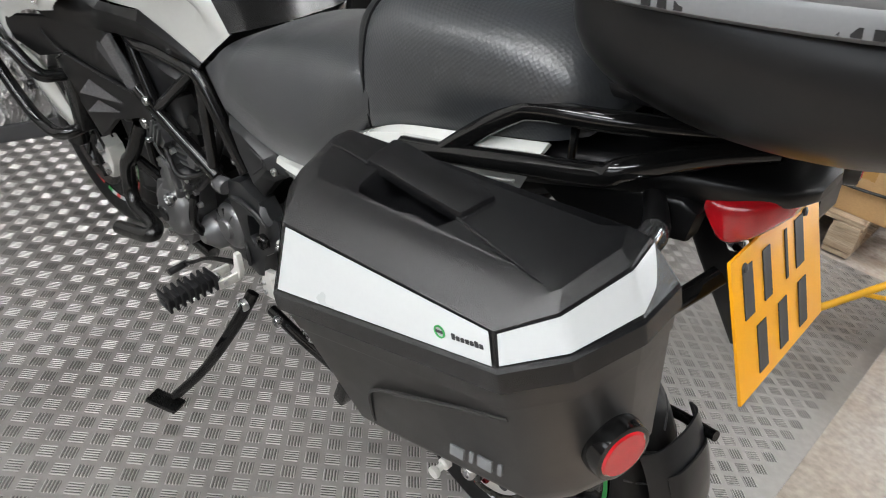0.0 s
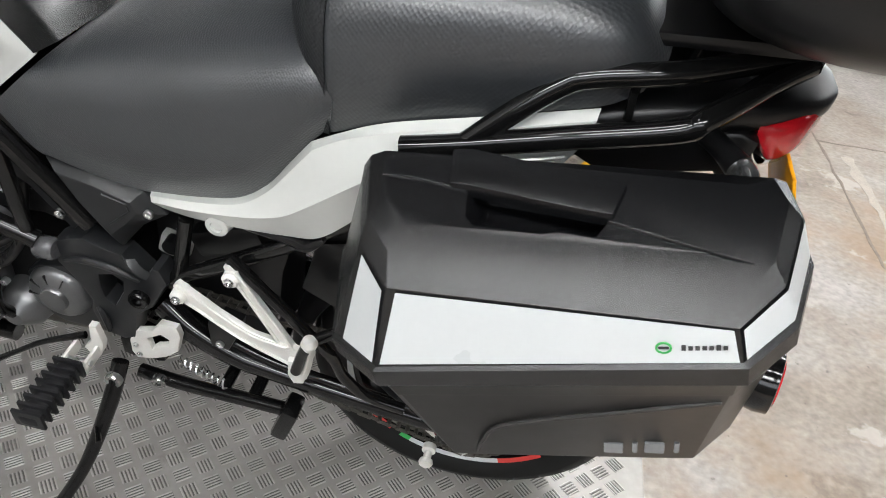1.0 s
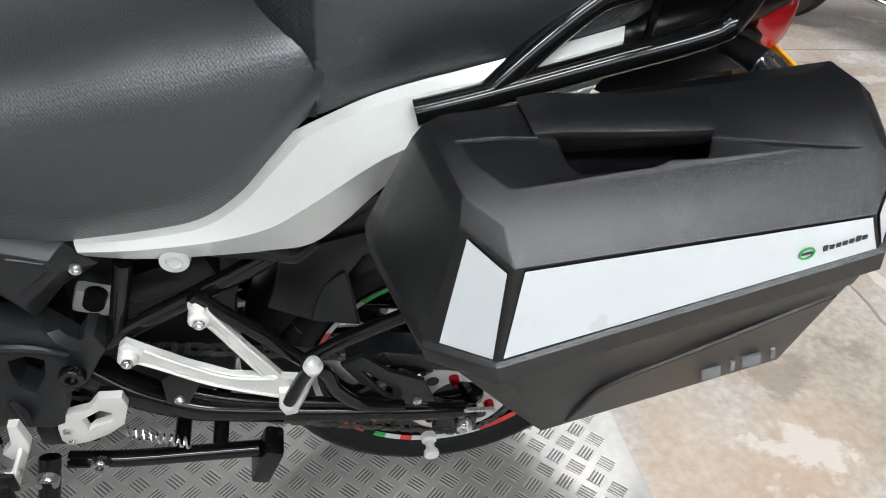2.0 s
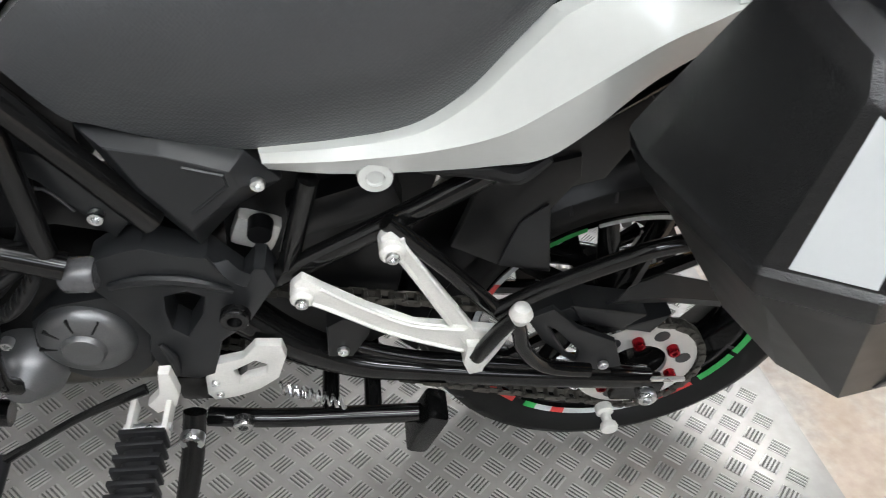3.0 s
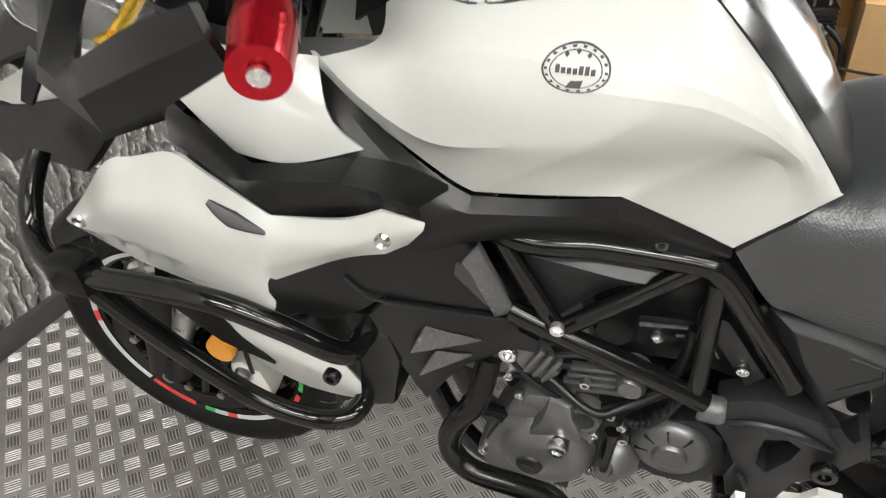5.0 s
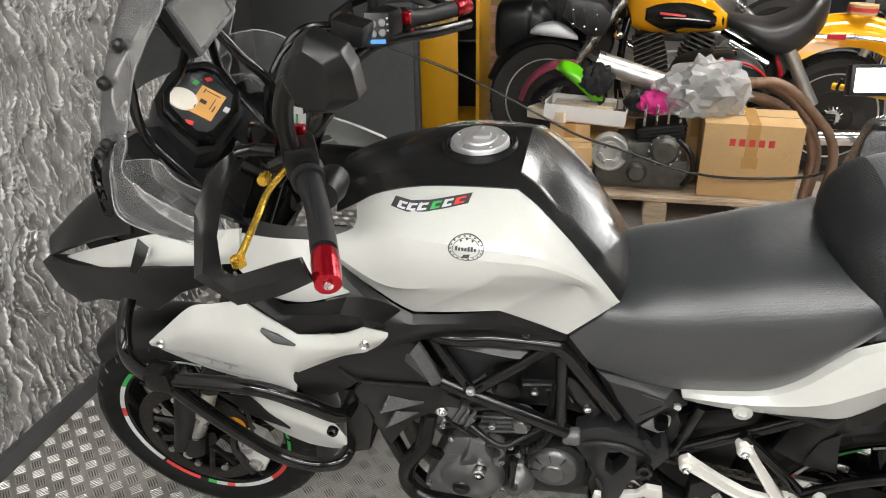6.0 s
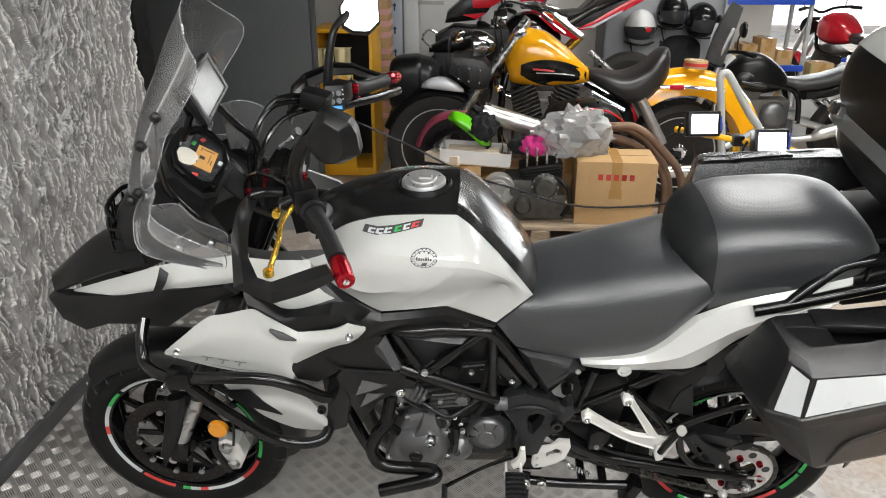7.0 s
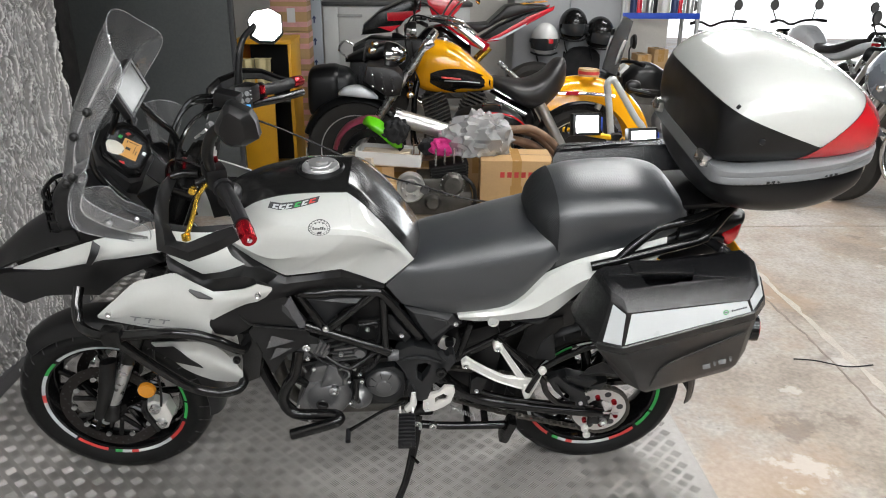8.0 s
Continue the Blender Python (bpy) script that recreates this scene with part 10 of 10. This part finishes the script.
part("seat_base", box((0.30, 0.22, 0.37), (0.06, 0.03, 0.185), 0.02), M_BLACK, sb)

# red sport motorcycle on paddock stands
red = parked_bike("red and black sport motorcycle on paddock stands", pose(-0.12, 4.3, 0.22), M_TANKBLK, 0.30, 1.38, 0.40, -0.10, tail=M_BLACK, rear=False)
NOSE = [(-0.091, 0.820), (-0.072, 0.903), (0.063, 1.016), (0.256, 1.100), (0.404, 1.100), (0.394, 1.009), (0.276, 0.946), (0.232, 0.895), (0.146, 0.842)]
part("nose_cowl", slab(NOSE, -0.15, 0.15, 0.035), M_TANKBLK, red, "black nose cowl")
# added black slab for an unclear dark jumble, hiding the bright cupboards behind
part("lower_cowl", slab([(-0.166, 0.726), (-0.02, 0.800), (0.103, 0.789), (0.404, 0.789), (0.470, 0.60), (0.404, 0.414), (0.10, 0.40), (-0.07, 0.414), (-0.156, 0.540)], -0.16, 0.16, 0.03), M_BLACK, red, "black slab added for the dark jumble below the nose")
part("seat", slab([(0.781, 0.908), (0.958, 0.920), (1.060, 1.015), (1.108, 1.057), (1.195, 1.069), (1.439, 1.060), (1.265, 1.006), (1.068, 0.942), (0.872, 0.834)], -0.12, 0.12, 0.025), M_LEATHER, red, "black stepped seat")
part("tail_core", slab([(0.90, 0.80), (1.06, 0.90), (1.27, 0.99), (1.46, 1.045), (1.44, 1.0), (1.28, 0.91), (1.04, 0.78)], -0.10, 0.10, 0.012), M_BLACK, red)
part("number_plate", box((0.21, 0.17, 0.004), (1.34, 0, 1.080), 0.001, (0, -6, 0)), M_PLATEYEL, red, "yellow number plate with dark bars")
for k in range(4):
    part("plate_bar", box((0.06, 0.016, 0.002), (1.31 + 0.01 * (k % 2), -0.06 + 0.04 * k, 1.0815), 0, (0, -6, 0)), M_INK, red)
for s in (-1, 1):
    part("fairing", slab([(0.447, 1.100), (0.617, 1.112), (0.739, 1.078), (0.704, 1.021), (0.662, 0.980), (0.749, 0.908), (0.838, 0.836), (0.971, 0.753), (0.929, 0.700), (0.752, 0.773), (0.576, 0.918), (0.490, 0.979)], s * 0.19, s * 0.10, 0.012), M_BIKERED, red, "gloss red side fairing")
    part("nose_panel", slab([(0.123, 0.998), (0.404, 1.021), (0.254, 0.938), (0.127, 0.933)], s * 0.158, s * 0.145, 0.002), M_BIKERED, red, "gloss red nose panel")
    part("nose_panel", slab([(0.045, 0.885), (0.233, 0.903), (0.157, 0.851)], s * 0.158, s * 0.145, 0.002), M_BIKERED, red, "gloss red nose panel")
    part("tail_panel", slab([(0.909, 0.769), (1.061, 0.844), (1.285, 0.977), (1.498, 1.061), (1.489, 1.028), (1.298, 0.923), (1.041, 0.780)], s * 0.135, s * 0.10, 0.004), M_BIKERED, red, "gloss red tail panel")
    part("tail_stripe", slab([(0.945, 0.782), (1.045, 0.808), (1.270, 0.922), (1.262, 0.904), (1.060, 0.793)], s * 0.1395, s * 0.134, 0), M_BIKEWHITE, red, "white stripe")
    part("shock_reservoir", rod((0.86, s * 0.07, 0.60), (0.98, s * 0.07, 0.72), 0.026, 14), M_GOLD, red, "gold shock absorber")
    part("stand_leg", tube([(1.38, s * 0.14, 0.30), (1.55, s * 0.16, -0.235)], 0.016, 8), M_BIKERED, red)
    part("stand_leg", tube([(0.0, s * 0.14, 0.30), (-0.16, s * 0.16, -0.235)], 0.016, 8), M_BIKERED, red)

# helmets on pegs of a grey cabinet, with a screen and other parts beside it
gc = thing("metal_cabinet", "tall grey metal cabinet with helmet pegs", "cabinet", pose(1.62, 5.0, 0))
part("carcass", box((1.0, 0.5, 1.5), (0, 0, 0.75), 0.006), M_GREYDOOR, gc)
for s in (-1, 1):
    dr = part("door", box((0.485, 0.02, 1.42), (s * 0.247, -0.258, 0.76), 0.004), M_GREYDOOR, gc)
    part("handle", box((0.015, 0.03, 0.12), (s * 0.03, -0.28, 0.8), 0.004), M_BLACK, dr, "black handle")
HELM = ((1.385, 0.975, 0), (1.63, 1.10, 1), (1.87, 1.03, 2))
for hx_, hz_, k in HELM:
    part("peg", rod((hx_ - 1.62, -0.26, hz_ + 0.04), (hx_ - 1.62, -0.42, hz_ + 0.045), 0.012, 10), M_STEEL, gc)


def helmet(m, mat, label):
    h = thing("helmet", label, "helmet", m, "helmets on pegs")
    bm = bmesh.new()
    bmesh.ops.create_uvsphere(bm, u_segments=32, v_segments=20, radius=0.135)
    bmesh.ops.delete(bm, geom=[v for v in bm.verts if v.co.z < -0.10], context="VERTS")
    bmesh.ops.scale(bm, vec=(0.92, 1.12, 1.08), verts=bm.verts)
    bmesh.ops.solidify(bm, geom=bm.faces[:], thickness=0.012)
    part("shell", bm, mat, h)
    part("visor", patch([[(-0.115, -0.10, 0.035), (-0.06, -0.145, 0.045), (0, -0.158, 0.05), (0.06, -0.145, 0.045), (0.115, -0.10, 0.035)], [(-0.12, -0.10, -0.01), (-0.065, -0.152, -0.012), (0, -0.165, -0.014), (0.065, -0.152, -0.012), (0.12, -0.10, -0.01)], [(-0.112, -0.10, -0.05), (-0.06, -0.145, -0.055), (0, -0.158, -0.058), (0.06, -0.145, -0.055), (0.112, -0.10, -0.05)]], 20, 8, 0.003, toward=(0, 0, 0)), M_GLASS, h, "dark visor")
    part("chin_trim", tube([(-0.115, -0.06, -0.10), (-0.06, -0.128, -0.102), (0, -0.14, -0.103), (0.06, -0.128, -0.102), (0.115, -0.06, -0.10)], 0.008, 8), M_BLACK, h)
    part("strap", tube([(-0.08, 0.0, -0.09), (-0.05, -0.02, -0.2), (-0.03, -0.02, -0.24)], 0.008, 6, flat=0.3), M_BLACK, h)
    for s in (-1, 1):
        part("visor_pivot", lathe([(0.0001, 0.01 * s), (0.016, 0.008 * s), (0.02, 0)], (s * 0.122, -0.04, 0.0), "x", 14), M_BLACK, h)


for (hx_, hz_, k), mat, lab in zip(HELM, (M_HELMETW, M_TANKBLK, M_TANKBLK), ("white and black full-face helmet hung on a peg", "black full-face helmet with white trim on a peg", "gloss black full-face helmet hung on a peg")):
    helmet(pose(hx_, 4.60, hz_ + 0.0, 10, 0, 12 * (k - 1)), mat, lab)
glv = thing("leather_jacket", "black leather jacket hanging on the cabinet", "jacket", pose(1.75, 4.70, 0.40))
part("jacket_body", body([(-0.16, 0.05, 0.0, 0.44), (-0.08, 0.07, -0.02, 0.50), (0.08, 0.07, -0.02, 0.50), (0.16, 0.05, 0.0, 0.44)], 16, 3), M_BLACKCLOTH, glv)

# blue-edged shelves with tins
sh = thing("shelving", "steel shelving with blue shelf edges", "shelving", pose(2.42, 4.85, 0))
for xx in (-0.34, 0.34):
    for yy in (-0.2, 0.2):
        part("upright", box((0.03, 0.03, 1.9), (xx, yy, 0.95), 0.002), M_GREYTUBE, sh)
for zz in (0.12, 0.65, 1.18, 1.65):
    part("shelf", box((0.67, 0.42, 0.012), (0, 0, zz)), M_GREYDOOR, sh)
    part("shelf_edge", box((0.69, 0.014, 0.05), (0, -0.222, zz), 0.002), M_BLUE, sh, "blue shelf edge")
for k in range(9):
    cx = 2.13 + 0.072 * k
    r, hh = rnd.uniform(0.025, 0.034), rnd.uniform(0.12, 0.24)
    tn = thing("spray_can", "spray can or tin on the blue-edged shelf", "can", pose(cx, 4.80 + rnd.uniform(-0.08, 0.08), 1.1865), "cans on the shelf")
    part("can_body", lathe([(0.0001, 0), (r, 0), (r, hh), (r * 0.7, hh + 0.02), (0.0001, hh + 0.02)], (0, 0, 0), "z", 16), (M_PAPER, M_NAVY, M_BIKERED, M_ALLOY, M_BLACK)[k % 5], tn)
    part("cap", lathe([(r * 0.6, hh + 0.021), (r * 0.6, hh + 0.05), (0.0001, hh + 0.05)], (0, 0, 0), "z", 12), (M_PAPER, M_BLACK)[k % 2], tn)
for k in range(4):
    carton(pose(2.20 + 0.15 * k, 4.86, 0.6575), (0.13, 0.22, 0.12 + 0.05 * (k % 3)), "small parts carton on the shelf", "v", group="parts cartons")

scooter = parked_bike("black scooter with a clear touring screen", pose(1.62, 3.95, 0), M_BLACK, 0.27, 1.25, 0.30, -0.14)
part("touring_screen", patch([[(0.20, -0.20, 0.78), (0.14, 0.0, 0.80), (0.20, 0.20, 0.78)], [(0.24, -0.22, 0.98), (0.19, 0.0, 1.0), (0.24, 0.22, 0.98)], [(0.31, -0.15, 1.19), (0.28, 0, 1.22), (0.31, 0.15, 1.19)]], 24, 14, 0.005, toward=(3, 0, 0.8)), M_VISOR, scooter, "clear scratched touring screen")
for s in (-1, 1):
    part("screen_stay", tube([(0.22, s * 0.12, 0.78), (0.21, s * 0.17, 0.90), (0.25, s * 0.20, 1.05)], 0.012, 8), M_BIKEWHITE, scooter, "white screen stay")

# polystyrene packing leaning on a low grey box, white crate and packs
lb = thing("storage_box", "low grey storage box against the shelving", "storage box", pose(2.42, 4.36, 0))
part("box_body", box((0.34, 0.30, 0.36), (0, 0, 0.18), 0.01), M_GREYDOOR, lb)
part("box_lid", box((0.35, 0.31, 0.03), (0, 0, 0.377), 0.008), M_GREYDOOR, lb)
pb = thing("packing_beam", "white polystyrene packing beam with brown tape", "packing", pose(2.17, 4.02, 0.62, 0, 36, 0))
part("beam", box((0.62, 0.16, 0.11), (0, 0, 0), 0.008), M_FOAMWHITE, pb)
part("beam_foot", box((0.14, 0.16, 0.14), (0.25, 0, -0.10), 0.008), M_FOAMWHITE, pb)
for xx in (-0.24, 0.16):
    part("tape", box((0.04, 0.163, 0.113), (xx, 0, 0)), M_CARD, pb, "strip of tape")
part("prop", box((0.06, 0.1, 0.62), (-0.16, 0.02, -0.26), 0.004, (0, -36, 0)), M_WOOD, pb)
wc = thing("crate", "white plastic crate on the floor", "crate", pose(3.03, 5.0, 0))
part("crate_body", box((0.50, 0.36, 0.44), (0, 0, 0.22), 0.02), M_CUPBOARD, wc)
part("crate_rim", box((0.52, 0.38, 0.035), (0, 0, 0.445), 0.008), M_CUPBOARD, wc)
solid("wipes_pack", box((0.30, 0.16, 0.07), (2.90, 4.93, 0.4985), 0.02, (0, 0, 12)), M_PACKGREEN, "green plastic pack of wipes on the crate", "pack")
carton(pose(3.08, 5.08, 0.4635), (0.20, 0.2, 0.18), "small brown carton on the white crate", "v")
bt = thing("bottle", "white bottle with a blue cap on the crate", "bottle", pose(3.23, 4.93, 0.4635))
part("bottle_body", lathe([(0.0001, 0), (0.045, 0), (0.045, 0.16), (0.02, 0.20), (0.0001, 0.20)], (0, 0, 0), "z", 18), M_PAPER, bt)
part("cap", lathe([(0.022, 0.201), (0.022, 0.235), (0.0001, 0.235)], (0, 0, 0), "z", 14), M_BLUE, bt, "blue cap")

# bent grey tube frame
tf = thing("tube_frame", "bent grey steel tube frame standing on the floor", "tube frame", pose(0, 2.5, 0))
part("tube", tube([(1.56, 0, 0.014), (1.50, 0, 0.45), (1.445, 0, 0.80), (1.43, 0, 0.90), (1.46, 0, 0.925), (1.50, 0, 0.88), (1.62, 0, 0.70), (1.685, 0, 0.62), (1.69, 0, 0.56), (1.64, 0, 0.014)], 0.022, 12), M_GREYTUBE, tf)
part("tube", tube([(1.515, 0, 0.50), (1.685, 0, 0.605)], 0.018, 12), M_GREYTUBE, tf)
part("tube", tube([(1.56, 0.0, 0.03), (1.58, 0.28, 0.022), (1.64, 0.28, 0.022), (1.64, 0, 0.03)], 0.018, 12), M_GREYTUBE, tf)


# yellow tripod work light with two lit heads
def work_light():
    w = thing("work_light", "yellow tripod work light with two lit lamp heads", "work light", pose(1.25, 1.56, 0))
    part("column", rod((0, 0, 0.16), (0, 0, 0.76), 0.016, 14), M_YELTUBE, w)
    part("collar", lathe([(0.016, 0.30), (0.027, 0.30), (0.027, 0.36), (0.016, 0.36)], (0, 0, 0), "z", 16, closed=True), M_BLACK, w)
    part("hub", lathe([(0.0001, 0.14), (0.03, 0.14), (0.03, 0.19), (0.0001, 0.19)], (0, 0, 0), "z", 16), M_BLACK, w)
    for a in (219, 339, 99):
        c, s = math.cos(radians(a)), math.sin(radians(a))
        lg = part("leg", rod((c * 0.02, s * 0.02, 0.33), (c * 0.46, s * 0.46, 0.012), 0.012, 12), M_YELTUBE, w)
        part("foot", rod((c * 0.44, s * 0.44, 0.026), (c * 0.49, s * 0.49, 0.008), 0.016, 12), M_BLACK, lg, "black rubber foot")
        part("brace", rod((0, 0, 0.16), (c * 0.25, s * 0.25, 0.165), 0.008, 8), M_YELTUBE, w)
    part("crossbar", rod((-0.24, 0.17, 0.775), (0.20, -0.14, 0.755), 0.014, 12), M_YELTUBE, w)
    part("clamp", box((0.05, 0.05, 0.05), (0, 0, 0.765), 0.008), M_BLACK, w)
    for x, y, zz in ((-0.15, 0.06, 0.825), (0.087, -0.141, 0.79)):
        hd = part("lamp_head", box((0.155, 0.05, 0.115), (x, y, zz), 0.008, (-12, 0, 8)), M_BLACK, w, "black lamp head")
        part("led_panel", box((0.12, 0.004, 0.085), (x + 0.0035, y - 0.0285, zz + 0.006), 0.0, (-12, 0, 8)), M_LED, hd, "lit white panel")
        part("bracket", tube([(x - 0.09, y + 0.01, zz), (x - 0.09, y + 0.03, zz - 0.05), (x, y + 0.04, zz - 0.05), (x + 0.09, y + 0.03, zz - 0.05), (x + 0.09, y + 0.01, zz)], 0.006, 8), M_BLACK, hd)
        part("corner_guard", box((0.012, 0.03, 0.07), (x + 0.083, y + 0.012, zz), 0.004, (-12, 0, 8)), M_BLUE, hd, "blue end cap")


work_light()

# motorcycles parked towards the open shutter
grey = parked_bike("gunmetal grey motorcycle parked on the concrete", pose(3.30, 2.95, 0, 0, 0, -62), M_BIKEGREY, 0.31, 1.42, 0.44, 0.06, M_ALLOY)
part("front_cowl", body([(0.10, 0.08, 0.84, 1.0), (0.20, 0.16, 0.76, 1.1), (0.34, 0.18, 0.72, 1.12), (0.46, 0.16, 0.70, 1.06)], 20, 2.8), M_BIKEGREY, grey)
for x, y, rz, paint, lab in ((3.3, 6.3, -70, M_BIKERED, "red and white motorcycle parked in daylight"), (4.35, 6.6, -75, M_BIKEWHITE, "pale silver motorcycle parked in daylight"), (5.2, 6.2, -72, M_BIKEWHITE, "white motorcycle parked near the shutter"), (4.2, 4.6, -66, M_BIKEWHITE, "silver motorcycle parked beside another one")):
    parked_bike(lab, pose(x, y, 0, 0, 0, rz), paint, 0.30, 1.40, 0.42, 0.02, M_ALLOY, group="motorcycles near the shutter")
